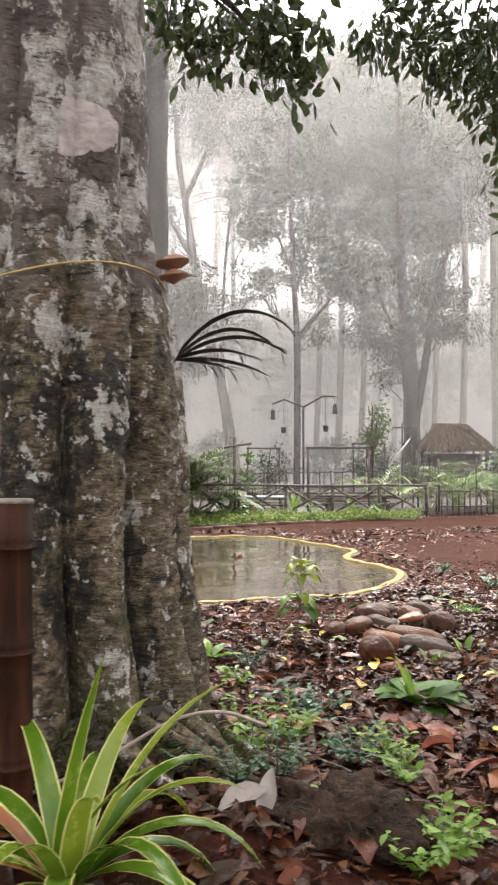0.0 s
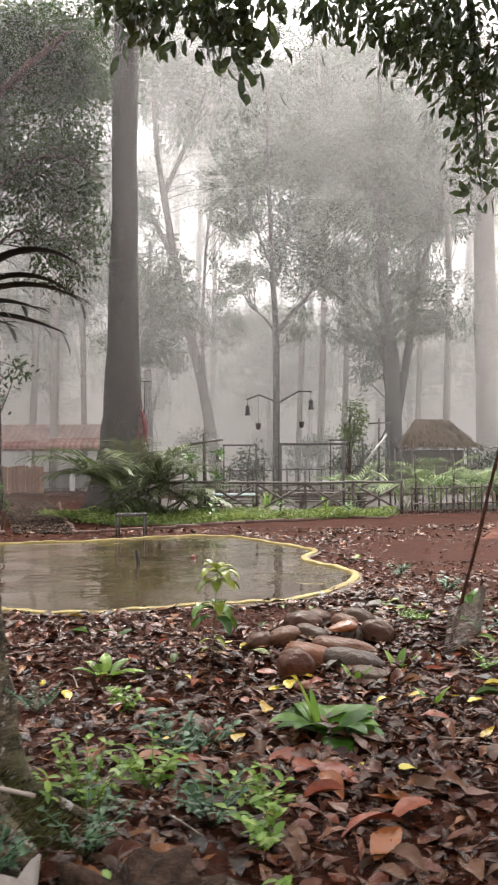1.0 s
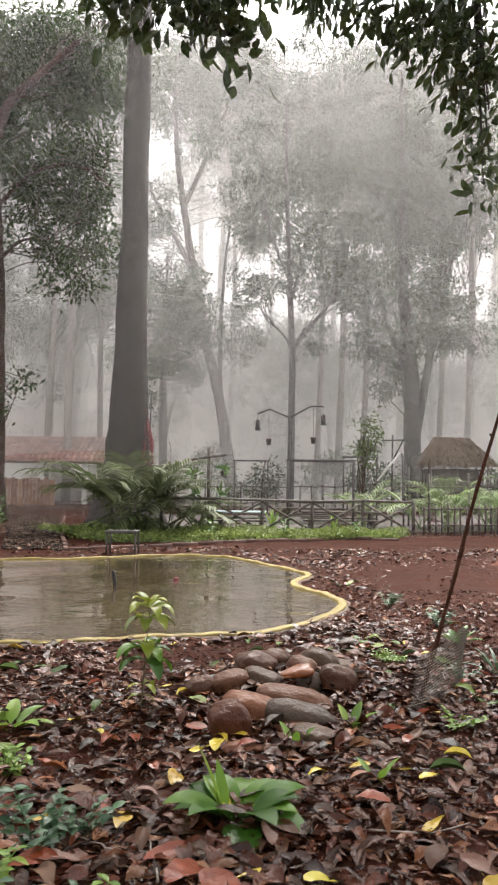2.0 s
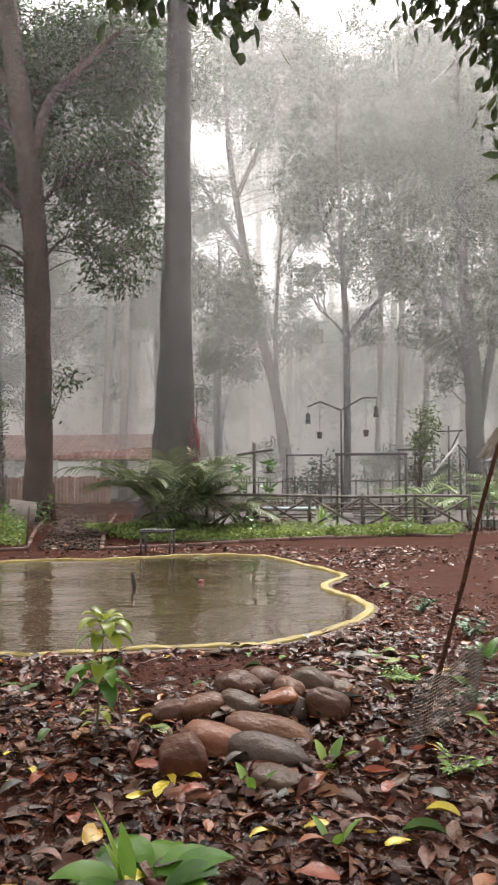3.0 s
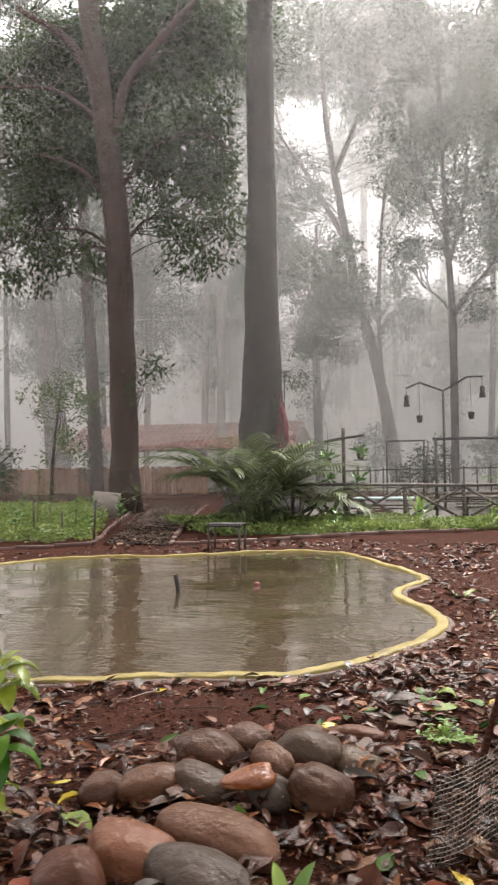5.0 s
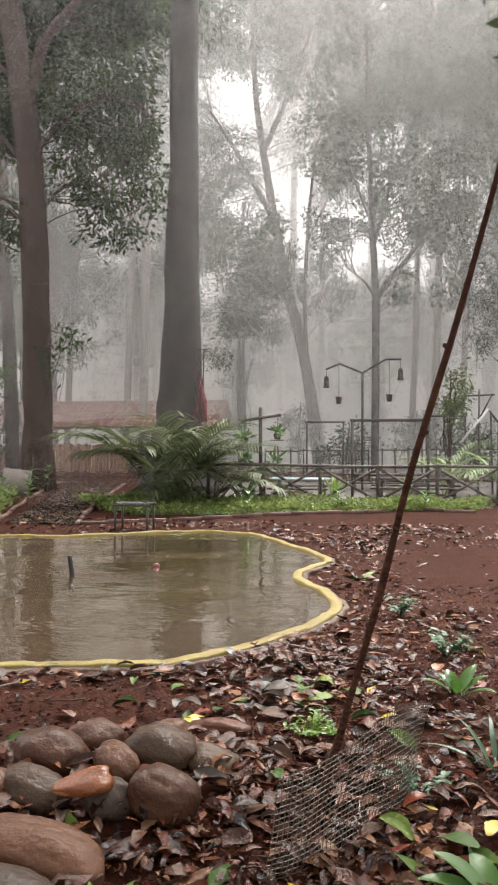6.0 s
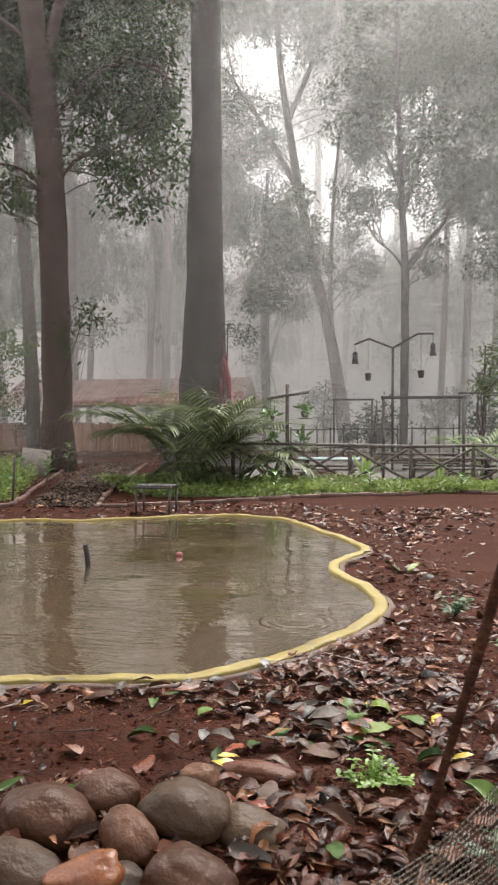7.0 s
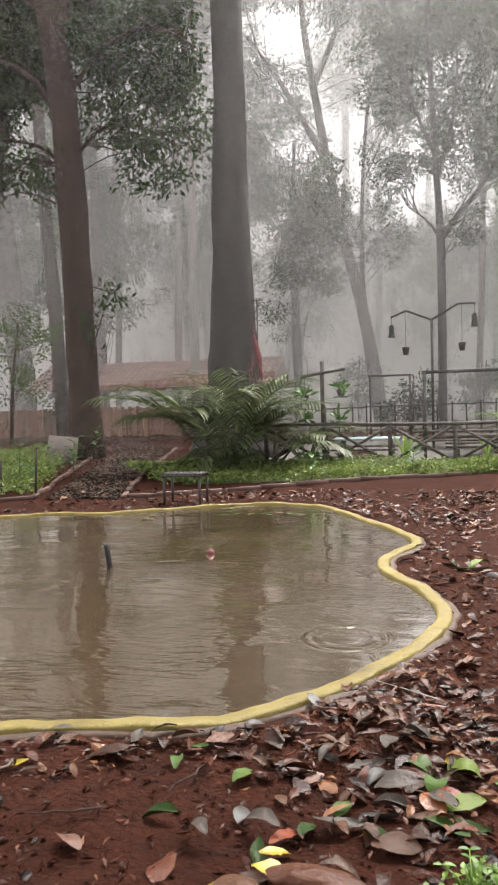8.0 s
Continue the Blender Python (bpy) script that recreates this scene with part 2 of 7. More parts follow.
# roof colour is lightened to imitate the mist over it
M_ROOF = material("clay_tile", [(0.3, (0.28, 0.14, 0.11)), (0.7, (0.5, 0.3, 0.25))], 5, 0.8, 0.5, objrand=0.4)
M_WALL = material("white_plaster", [(0.3, (0.62, 0.6, 0.57)), (0.7, (0.8, 0.79, 0.77))], 3, 0.85, 0.2)
M_THATCH = material("thatch", [(0.3, (0.075, 0.045, 0.02625)), (0.7, (0.195, 0.135, 0.075))], 9, 0.9, 1.0)
M_STONE = material("river_stone", [(0.2, (0.0344, 0.01512, 0.0082)), (0.5, (0.07912, 0.03444, 0.01886)), (0.8, (0.1462, 0.06972, 0.03854))], 7, 0.46, 0.55, 30, objrand=0.45, spec=0.2)
M_STONE_RED = material("reddish_stone", [(0.2, (0.0559, 0.02016, 0.01066)), (0.5, (0.1118, 0.042, 0.02214)), (0.8, (0.1978, 0.084, 0.0451))], 6, 0.46, 0.55, 30, objrand=0.4, spec=0.2)
M_STONE_ORANGE = material("orange_stone", [(0.2, (0.09, 0.026, 0.009)), (0.5, (0.19, 0.062, 0.022)), (0.72, (0.30, 0.125, 0.055))], 9, 0.34, 0.4, 40, spec=0.4)
M_STONE_OLIVE = material("olive_stone", [(0.2, (0.036, 0.021, 0.012)), (0.5, (0.07, 0.042, 0.026)), (0.8, (0.12, 0.078, 0.05))], 8, 0.46, 0.55, 30, objrand=0.4, spec=0.18)
M_STONE_GREY = material("grey_stone", [(0.2, (0.034, 0.024, 0.018)), (0.5, (0.068, 0.047, 0.035)), (0.8, (0.13, 0.09, 0.066))], 6, 0.46, 0.55, 30, objrand=0.4, spec=0.2)
M_TWIG = material("pale_twig", [(0.3, (0.18, 0.13, 0.10)), (0.7, (0.42, 0.36, 0.31))], 20, 0.7, 0.5)
M_CUT = material("cut_bamboo", [(0.3, (0.10, 0.08, 0.065)), (0.7, (0.3, 0.26, 0.22))], 40, 0.8, 0.6)
M_ROOT = material("earthy_root", [(0.3, (0.014, 0.011, 0.008)), (0.55, (0.038, 0.031, 0.022)), (0.8, (0.085, 0.072, 0.05))], 16, 0.8, 1.0)
M_MOSS = material("dark_moss", [(0.2, (0.032, 0.0279, 0.0128)), (0.55, (0.072, 0.0713, 0.0256)), (0.85, (0.144, 0.1395, 0.048))], 9, 0.8, 0, island=0.5, translucent=0.2, spec=0.2)
M_STICK = material("wet_stick_bark", [(0.3, (0.016, 0.0066, 0.0038)), (0.5, (0.05, 0.0195, 0.0105)), (0.7, (0.105, 0.048, 0.026))], 22, 0.7, 0.8, 60, spec=0.1)
M_BAMBOO = material("brown_bamboo", [(0.3, (0.008, 0.0048, 0.0038)), (0.47, (0.024, 0.0098, 0.0058)), (0.58, (0.062, 0.0235, 0.012)), (0.72, (0.13, 0.060, 0.036))], 16, 0.55, 0.3, stretch=(1, 1, 0.08), spec=0.1, big=0.45)
M_BROM = material("bromeliad_leaf", [(0.25, (0.032, 0.09, 0.006)), (0.5, (0.085, 0.175, 0.010)), (0.8, (0.27, 0.32, 0.035))], 14, 0.24, 0.2, objrand=0.45, translucent=0.3, stretch=(1, 1, 0.5))
M_BROMEDGE = material("bromeliad_edge", [(0.3, (0.5, 0.5, 0.12)), (0.7, (0.68, 0.66, 0.28))], 9, 0.35, 0.1, translucent=0.3)
M_RED = material("red_cloth", [(0.3, (0.121, 0.018, 0.02275)), (0.7, (0.22, 0.06, 0.065))], 9, 0.6, 0.2)
def water_material():
    m = bpy.data.materials.new("murky_water")
    m.use_nodes = True
    N, K = m.node_tree.nodes, m.node_tree.links
    bs = N["Principled BSDF"]
    bs.inputs["Roughness"].default_value = 0.015
    bs.inputs["IOR"].default_value = 1.34
    bs.inputs["Specular IOR Level"].default_value = 0.9
    bs.inputs["Coat Weight"].default_value, bs.inputs["Coat Roughness"].default_value, bs.inputs["Coat IOR"].default_value = 1.0, 0.01, 3.2
    geo = N.new("ShaderNodeNewGeometry")
    n1 = N.new("ShaderNodeTexNoise")
    n1.inputs["Scale"].default_value, n1.inputs["Detail"].default_value = 0.8, 3
    K.new(geo.outputs["Position"], n1.inputs["Vector"])
    rp = N.new("ShaderNodeValToRGB")
    rp.color_ramp.elements[0].position, rp.color_ramp.elements[0].color = 0.3, (0.064, 0.043, 0.023, 1)
    rp.color_ramp.elements[1].position, rp.color_ramp.elements[1].color = 0.7, (0.088, 0.060, 0.034, 1)
    K.new(n1.outputs[0], rp.inputs[0])
    K.new(rp.outputs[0], bs.inputs["Base Color"])
    mp = N.new("ShaderNodeMapping")
    mp.inputs["Scale"].default_value = (0.55, 1.7, 1)
    K.new(geo.outputs["Position"], mp.inputs["Vector"])
    n2 = N.new("ShaderNodeTexNoise")
    n2.inputs["Scale"].default_value, n2.inputs["Detail"].default_value = 3.6, 3
    K.new(mp.outputs[0], n2.inputs["Vector"])
    n3 = N.new("ShaderNodeTexNoise")
    n3.inputs["Scale"].default_value = 0.5
    K.new(geo.outputs["Position"], n3.inputs["Vector"])
    mul = N.new("ShaderNodeMath")
    mul.operation = "MULTIPLY"
    K.new(n2.outputs[0], mul.inputs[0])
    K.new(n3.outputs[0], mul.inputs[1])
    def calc(op, a, b):
        q = N.new("ShaderNodeMath")
        q.operation = op
        for i, x in enumerate((a, b)):
            if isinstance(x, (int, float)):
                q.inputs[i].default_value = x
            else:
                K.new(x, q.inputs[i])
        return q.outputs[0]

    def step(src, lo, hi):
        q = N.new("ShaderNodeMapRange")
        q.interpolation_type = "SMOOTHSTEP"
        q.inputs["From Min"].default_value, q.inputs["From Max"].default_value = lo, hi
        K.new(src, q.inputs["Value"])
        return q.outputs[0]
    # short cat's-paw ripples in patches
    n4 = N.new("ShaderNodeTexNoise")
    n4.inputs["Scale"].default_value, n4.inputs["Detail"].default_value = 11.0, 2
    K.new(mp.outputs[0], n4.inputs["Vector"])
    n5 = N.new("ShaderNodeTexNoise")
    n5.inputs["Scale"].default_value, n5.inputs["Detail"].default_value = 0.9, 2
    K.new(geo.outputs["Position"], n5.inputs["Vector"])
    height = calc("ADD", calc("MULTIPLY", mul.outputs[0], 0.8), calc("MULTIPLY", calc("MULTIPLY", n4.outputs[0], step(n5.outputs[0], 0.44, 0.58)), 0.75))
    # rings where drops fell
    for cx, cy, size, waves in ((1.30, 8.94, 0.27, 95.0), (0.11, 10.7, 0.12, 120.0), (-1.79, 9.4, 0.16, 110.0)):
        far = N.new("ShaderNodeVectorMath")
        far.operation = "DISTANCE"
        K.new(geo.outputs["Position"], far.inputs[0])
        far.inputs[1].default_value = (cx, cy, 0)
        d = far.outputs["Value"]
        ring = calc("MULTIPLY", calc("SINE", calc("MULTIPLY", d, waves), 0.0), calc("MULTIPLY", step(d, size * 0.3, size * 0.75), calc("SUBTRACT", 1.0, step(d, size * 0.88, size * 1.05))))
        height = calc("ADD", height, calc("MULTIPLY", ring, 0.19))
    bp = N.new("ShaderNodeBump")
    bp.inputs["Strength"].default_value, bp.inputs["Distance"].default_value = 0.55, 0.02
    K.new(height, bp.inputs["Height"])
    K.new(bp.outputs[0], bs.inputs["Normal"])
    K.new(bp.outputs[0], bs.inputs["Coat Normal"])
    return m


M_WATER = water_material()

# ---- the pond's outline and the ground ----
POND = [(-1.80, 7.60), (-1.40, 7.26), (-0.86, 7.17), (-0.31, 7.32), (0.25, 7.54), (0.95, 7.72), (1.43, 8.25), (1.765, 8.95), (1.855, 9.50), (1.70, 10.1),
        (1.44, 10.6), (1.42, 11.1), (1.63, 11.7), (1.45, 12.3), (0.95, 13.2), (0.45, 14.0), (-0.35, 14.3), (-1.2, 13.95), (-2.1, 13.4), (-3.1, 13.2),
        (-3.95, 12.3), (-4.05, 11.2), (-3.65, 10.1), (-3.2, 9.1), (-2.5, 8.66), (-2.06, 8.25)]


def closed_curve(ctrl, per=8):
    out = []
    n = len(ctrl)
    for i in range(n):
        p0, p1, p2, p3 = (np.array(ctrl[(i + k - 1) % n]) for k in range(4))
        for j in range(per):
            t = j / per
            out.append(0.5 * (2 * p1 + (p2 - p0) * t + (2 * p0 - 5 * p1 + 4 * p2 - p3) * t * t + (3 * p1 - p0 - 3 * p2 + p3) * t ** 3))
    return np.array(out)


OUTLINE = closed_curve(POND)


def pond_distance(x, y):
    """Metres from the outline, negative inside the pond (arrays)."""
    x, y = np.asarray(x, float), np.asarray(y, float)
    d = np.full(x.shape, 1e9)
    inside = np.zeros(x.shape, bool)
    q = np.roll(OUTLINE, -1, 0)
    for (ax, ay), (bx, by) in zip(OUTLINE, q):
        ux, uy = bx - ax, by - ay
        t = np.clip(((x - ax) * ux + (y - ay) * uy) / (ux * ux + uy * uy + 1e-12), 0, 1)
        d = np.minimum(d, np.hypot(x - ax - t * ux, y - ay - t * uy))
        cross = (ay > y) != (by > y)
        inside ^= cross & (x < ux * (y - ay) / (uy if abs(uy) > 1e-9 else 1e-9) + ax)
    return np.where(inside, -d, d)


def rise(x, y):
    """The height of the ground without its small bumps."""
    x, y = np.asarray(x, float), np.asarray(y, float)
    z = 0.38 * np.exp(-((x + 0.5) ** 2 + (y - 2.3) ** 2) / 0.9)
    z = z + 0.008 * np.clip(y - 13, 0, 40) + 0.04 * np.clip(x - 3.5, 0, 6) * np.clip((y - 12) / 8, 0, 1) * 0.5
    z = z + 0.065 * np.exp(-((x - 1.05) ** 2 / 0.4 + (y - 6.2) ** 2 / 0.13))
    return z


def bumps(x, y):
    x, y = np.asarray(x, float), np.asarray(y, float)
    return (0.018 * np.sin(2.1 * x + 1.3 * np.sin(1.7 * y)) * np.cos(1.9 * y + 0.6) + 0.010 * np.sin(5.3 * x + 2.0 * np.cos(3.1 * y)) * np.sin(4.7 * y) + 0.006 * np.sin(11.3 * x + 3 * np.sin(7 * y)) * np.sin(12.1 * y + x))


def gz(x, y):
    return float(rise(x, y) + bumps(x, y))


def axis(lo, hi, step, reach):
    a = list(np.arange(lo, hi + step / 2, step))
    s, left, right = step, a[0], a[-1]
    while right < reach:
        s *= 1.22
        right += s
        left -= s
        a = [left] + a + [right]
    return np.array(a)


def build_ground():
    xs, ys = axis(-5.5, 5.5, 0.08, 900), axis(1.0, 16.0, 0.08, 900)
    X, Y = np.meshgrid(xs, ys)
    d = np.full(X.shape, 1e3)
    near = (abs(X) < 8) & (Y > 5) & (Y < 17)
    d[near] = pond_distance(X[near], Y[near])
    Z = rise(X, Y) + np.where((abs(X) < 30) & (Y < 40), bumps(X, Y), 0)
    rngz = np.random.default_rng(3).normal(0, 0.004, X.shape)
    Z = Z + np.where((abs(X) < 7) & (Y < 18), rngz, 0)
    edge = np.clip((0.45 - d) / 0.45, 0, 1)
    Z = Z * (1 - edge) + edge * (-0.01)
    Z = np.where(d < -0.02, -0.35, Z)
    ny, nx = X.shape
    v = np.stack([X, Y, Z], -1).reshape(-1, 3)
    i = np.arange(ny * nx).reshape(ny, nx)
    f = np.stack([i[:-1, :-1], i[:-1, 1:], i[1:, 1:], i[1:, :-1]], -1).reshape(-1, 4)
    ob = part("ground", mesh_from_arrays("ground", v, f), M_SOIL)
    tagged(ob, "wet red clay soil of the forest garden", "ground", kind="structure")


build_ground()


M_FOOT = material("stained_footing", [(0.3, (0.039, 0.0186, 0.0108)), (0.7, (0.104, 0.0558, 0.033))], 9, 0.7, 0.6)


def build_pond():
    rim = Shape()
    # rounded concrete kerb swept along the outline: outer foot to inner foot
    prof = [(0.012, -0.06), (0.012, 0.012), (0.006, 0.019), (-0.004, 0.022), (-0.066, 0.022), (-0.078, 0.018), (-0.083, 0.010), (-0.086, -0.30)]
    n = len(OUTLINE)
    nxt, prv = np.roll(OUTLINE, -1, 0), np.roll(OUTLINE, 1, 0)
    tan = nxt - prv
    tan /= np.linalg.norm(tan, axis=1, keepdims=True)
    out = np.stack([tan[:, 1], -tan[:, 0]], 1)
    for i in range(n):
        for o, z in prof:
            p = OUTLINE[i] + out[i] * o
            wob = 0.006 * math.sin(i * 0.9) + 0.004 * math.sin(i * 2.3)
            rim.v.append((p[0], p[1], z + (wob if z > 0 else 0)))
    k = len(prof)
    for i in range(n):
        for j in range(k - 1):
            a, b = i * k + j, ((i + 1) % n) * k + j
            rim.f.append((a, b, b + 1, a + 1))
    pond = thing("pond", (0, 0, 0), "clover-shaped garden pond with a yellow painted concrete rim", "pond", kind="structure")
    part("rim", rim, M_RIM, pond, "yellow painted rounded concrete rim")
    foot = Shape()
    prof2 = [(0.06, -0.05), (0.052, -0.004), (0.04, 0.003), (0.008, 0.006)]
    for i in range(n):
        for o, z in prof2:
            p = OUTLINE[i] + out[i] * (o + 0.012 * math.sin(i * 0.7) + 0.008 * math.sin(i * 1.9))
            foot.v.append((p[0], p[1], z))
    for i in range(n):
        for j in range(3):
            a, b = i * 4 + j, ((i + 1) % n) * 4 + j
            foot.f.append((a, b, b + 1, a + 1))
    part("rim_footing", foot, M_FOOT, pond, "stained concrete footing")
    xs, ys = np.arange(-4.4, 2.2, 0.036), np.arange(6.9, 14.6, 0.036)
    X, Y = np.meshgrid(xs, ys)
    D = pond_distance(X, Y)
    Z = 0.0012 * np.sin(3.1 * X + 5.5 * Y + np.sin(2 * X)) + 0.0009 * np.sin(7.0 * Y - 2.4 * X + 1.5 * np.sin(1.3 * Y))
    ids = np.arange(X.size).reshape(X.shape)
    cell = np.stack([ids[:-1, :-1], ids[:-1, 1:], ids[1:, 1:], ids[1:, :-1]], -1).reshape(-1, 4)
    ok = D.ravel() < -0.04
    cell = cell[ok[cell].all(1)]
    used = np.unique(cell)
    back = np.full(X.size, -1)
    back[used] = np.arange(len(used))
    part("water", mesh_from_arrays("water", np.stack([X, Y, Z], -1).reshape(-1, 3)[used], back[cell]), M_WATER, pond, "murky brown rippled water")
    return pond


build_pond()


# ---- trees ----
def swept(path, radii, per=5):
    """A smooth path through a few points."""
    p = [Vector(path[0]) * 2 - Vector(path[1])] + [Vector(q) for q in path] + [Vector(path[-1]) * 2 - Vector(path[-2])]
    pts, rr = [], []
    for i in range(1, len(p) - 2):
        for j in range(per):
            t = j / per
            a, b, c, d = p[i - 1], p[i], p[i + 1], p[i + 2]
            pts.append(0.5 * (2 * b + (c - a) * t + (2 * a - 5 * b + 4 * c - d) * t * t + (3 * b - a - 3 * c + d) * t ** 3))
            rr.append(radii[i - 1] * (1 - t) + radii[i] * t)
    pts.append(p[-2])
    rr.append(radii[-1])
    return pts, rr


def crown_leaves(clumps, per, length, width, rng, droop=0.5, rows=1, flat=0.75):
    """Leaf sprays round the clumps (x, y, z, radius)."""
    cs, ds = [], []
    for x, y, z, r in clumps:
        n = max(6, int(per * r * r))
        sprays = max(2, n // 9)
        o = rng.normal(size=(sprays, 3))
        o /= np.linalg.norm(o, axis=1, keepdims=True)
        o *= (rng.uniform(0.15, 1.0, sprays) ** 0.5)[:, None] * r
        o[:, 2] *= flat
        heads = o + np.array((x, y, z))
        out = o / (np.linalg.norm(o, axis=1, keepdims=True) + 1e-6) + rng.normal(0, 0.5, (sprays, 3))
        for k in range(9):
            ds.append(out + rng.normal(0, 0.7, (sprays, 3)) + np.array((0, 0, -droop)))
            cs.append(heads + rng.normal(0, length * 0.75, (sprays, 3)))
    return leaf_cloud(np.concatenate(cs), np.concatenate(ds), length, width, rng, rows=rows)


def tree(label, path, radii, limbs, clumps, bark, leaf, seed, per=420, length=0.19, width=0.07, flare=0.0, droop=0.5, segs=14, group="", flat=0.75, fine=True, twig=0.022):
    rng = np.random.default_rng(seed)
    base = Vector(path[0])
    ob = thing("tree", tuple(base), label, "tree", group)
    s = Shape()
    pts, rr = swept(path, radii)
    if flare:
        rr = [r * (1 + flare * math.exp(-(p.z - base.z) / (radii[0] * 2.6))) for p, r in zip(pts, rr)]
    s.tube([p - base for p in pts], rr, segs, rough=0.16)
    for lp, r0, r1 in limbs:
        lpts, lr = swept(lp, list(np.linspace(r0, r1, len(lp))), 4)
        s.tube([p - base for p in lpts], lr, 7, rough=0.2)
    if clumps:
        # twigs from the nearest wood to each clump
        wood = [Vector(p) for p in pts] + [Vector(q) for lp, _, _ in limbs for q in swept(lp, [1] * len(lp), 4)[0]]
        tw = s
        for x, y, z, r in clumps:
            c = Vector((x, y, z))
            a = sorted(wood, key=lambda q: (q - c).length + (1.5 if q.z > z else 0))[rng.integers(0, min(6, len(wood)))]
            mid = (a + c) / 2 + Vector((rng.normal(0, 0.2), rng.normal(0, 0.2), 0.15 * (c - a).length))
            tw.tube([q - base for q in swept([a, mid, c], [1] * 3, 3)[0]], list(np.linspace(twig, twig * 0.36, 7)), 4, cap=False)
            for k in range(3 if fine else 0):
                e = c + Vector(rng.normal(0, r * 0.55, 3))
                tw.tube([c - base, (c + e) / 2 - base + Vector((0, 0, 0.05)), e - base], [0.014, 0.01, 0.004], 3, cap=False)
        v, f = crown_leaves(clumps, per, length, width, rng, droop, flat=flat)
        part("crown", mesh_from_arrays("crown", v - np.array(base), f), leaf, ob)
    part("trunk", s, bark, ob)
    return ob


def spread(rng, n, c, size, r):
    """Clumps scattered through an uneven ellipsoid."""
    out = []
    for _ in range(n):
        o = rng.normal(size=3)
        o *= rng.uniform(0.3, 1) / np.linalg.norm(o)
        out.append((c[0] + o[0] * size[0], c[1] + o[1] * size[1], c[2] + o[2] * size[2], rng.uniform(*r)))
    return out


def open_sky(clumps):
    """Leave gaps in the canopy where the sky shows."""
    return [c for c in clumps if all(math.hypot(c[0] * 55 / c[1] - gx, c[2] * 55 / c[1] - gh) > gr + c[3] * 0.4 for gx, gh, gr in ((-6.3, 25.6, 1.1), (-3.3, 15.0, 1.6), (-30, 35, 2), (9.5, 23, 1.2), (-21.5, 26.5, 1.5)))]


def build_trees():
    R = np.random.default_rng(11)
    # the two tall dark trunks beyond the pond
    tree("very tall straight tree with a dark trunk and flared base", [(-2.78, 21.9, 0.0), (-2.76, 21.9, 1.5), (-2.74, 21.9, 3.1), (-2.7, 21.9, 7.4), (-2.67, 21.9, 11.8), (-2.6, 21.9, 17), (-2.5, 22, 24)],
         [0.58, 0.51, 0.45, 0.375, 0.33, 0.29, 0.22], [([(-2.5, 22, 20), (-1, 22.5, 22), (1, 23, 23.5)], 0.14, 0.05), ([(-2.5, 22, 21), (-4.5, 21, 23), (-6, 20, 24)], 0.14, 0.05)],
         spread(R, 26, (-2.5, 22, 23.5), (4.5, 4.5, 2.6), (0.7, 1.3)), M_BARK_DARK, M_LEAF, 21, flare=1.0, segs=24)
    cl = spread(R, 16, (-9.0, 21.9, 9.6), (2.6, 1.6, 3.0), (0.35, 0.8)) + spread(R, 16, (-4.6, 21.9, 9.6), (1.8, 1.6, 2.7), (0.35, 0.75)) + spread(R, 20, (-7.0, 22.8, 13.6), (4.6, 1.4, 2.2), (0.6, 1.1)) + spread(R, 14, (-8.6, 21.3, 6.9), (2.2, 1.6, 0.9), (0.25, 0.55)) + spread(R, 14, (-4.3, 21.3, 6.9), (1.5, 1.3, 1.0), (0.25, 0.5)) + spread(R, 5, (-5.6, 21.3, 3.3), (0.4, 0.4, 1.2), (0.15, 0.3)) + spread(R, 40, (-6.8, 22.6, 10.6), (5.0, 1.6, 3.6), (0.25, 0.6)) + spread(R, 74, (-7.2, 23.2, 13.2), (5.6, 1.4, 3.0), (0.5, 1.0)) + spread(R, 22, (-8.6, 22.4, 9.3), (2.0, 1.2, 1.7), (0.4, 0.8)) + spread(R, 16, (-4.7, 22.4, 9.4), (1.6, 1.1, 1.8), (0.35, 0.7))
    tree("tall brown-barked tree with drooping leafy branches", [(-6.32, 21.5, 0.05), (-6.36, 21.5, 3.2), (-6.5, 21.5, 7.7), (-6.98, 21.5, 11.6), (-7.3, 21.5, 14), (-7.7, 21.6, 19)],
         [0.36, 0.34, 0.33, 0.30, 0.24, 0.12], [([(-6.6, 21.5, 9.5), (-6.2, 21.5, 11.2), (-5.3, 21.4, 12.1), (-4.2, 21.3, 13)], 0.16, 0.07), ([(-6.8, 21.5, 11), (-7.8, 21.4, 12.6), (-9.2, 21.2, 13.6)], 0.17, 0.07),
          ([(-6.5, 21.5, 8), (-7.6, 21.3, 9.2), (-9.4, 21.1, 9.6), (-10.8, 21, 9.0)], 0.07, 0.02), ([(-6.5, 21.5, 8.4), (-5.4, 21.4, 9.4), (-4.2, 21.3, 9.6), (-3.2, 21.2, 9.0)], 0.06, 0.02),
          ([(-6.4, 21.5, 6.6), (-7.2, 21.4, 7.4), (-8.6, 21.2, 7.5), (-10, 21, 6.8)], 0.05, 0.015), ([(-6.4, 21.5, 6.9), (-5.6, 21.4, 7.6), (-4.6, 21.3, 7.5), (-3.6, 21.2, 6.9)], 0.05, 0.015), ([(-6.7, 21.5, 10.2), (-8.2, 21.3, 11.3), (-10.2, 21.1, 11.5)], 0.07, 0.02)],
         cl, M_BARK_BROWN, M_LEAF, 22, per=520, length=0.18, width=0.08, flare=0.35, droop=0.9, segs=18)
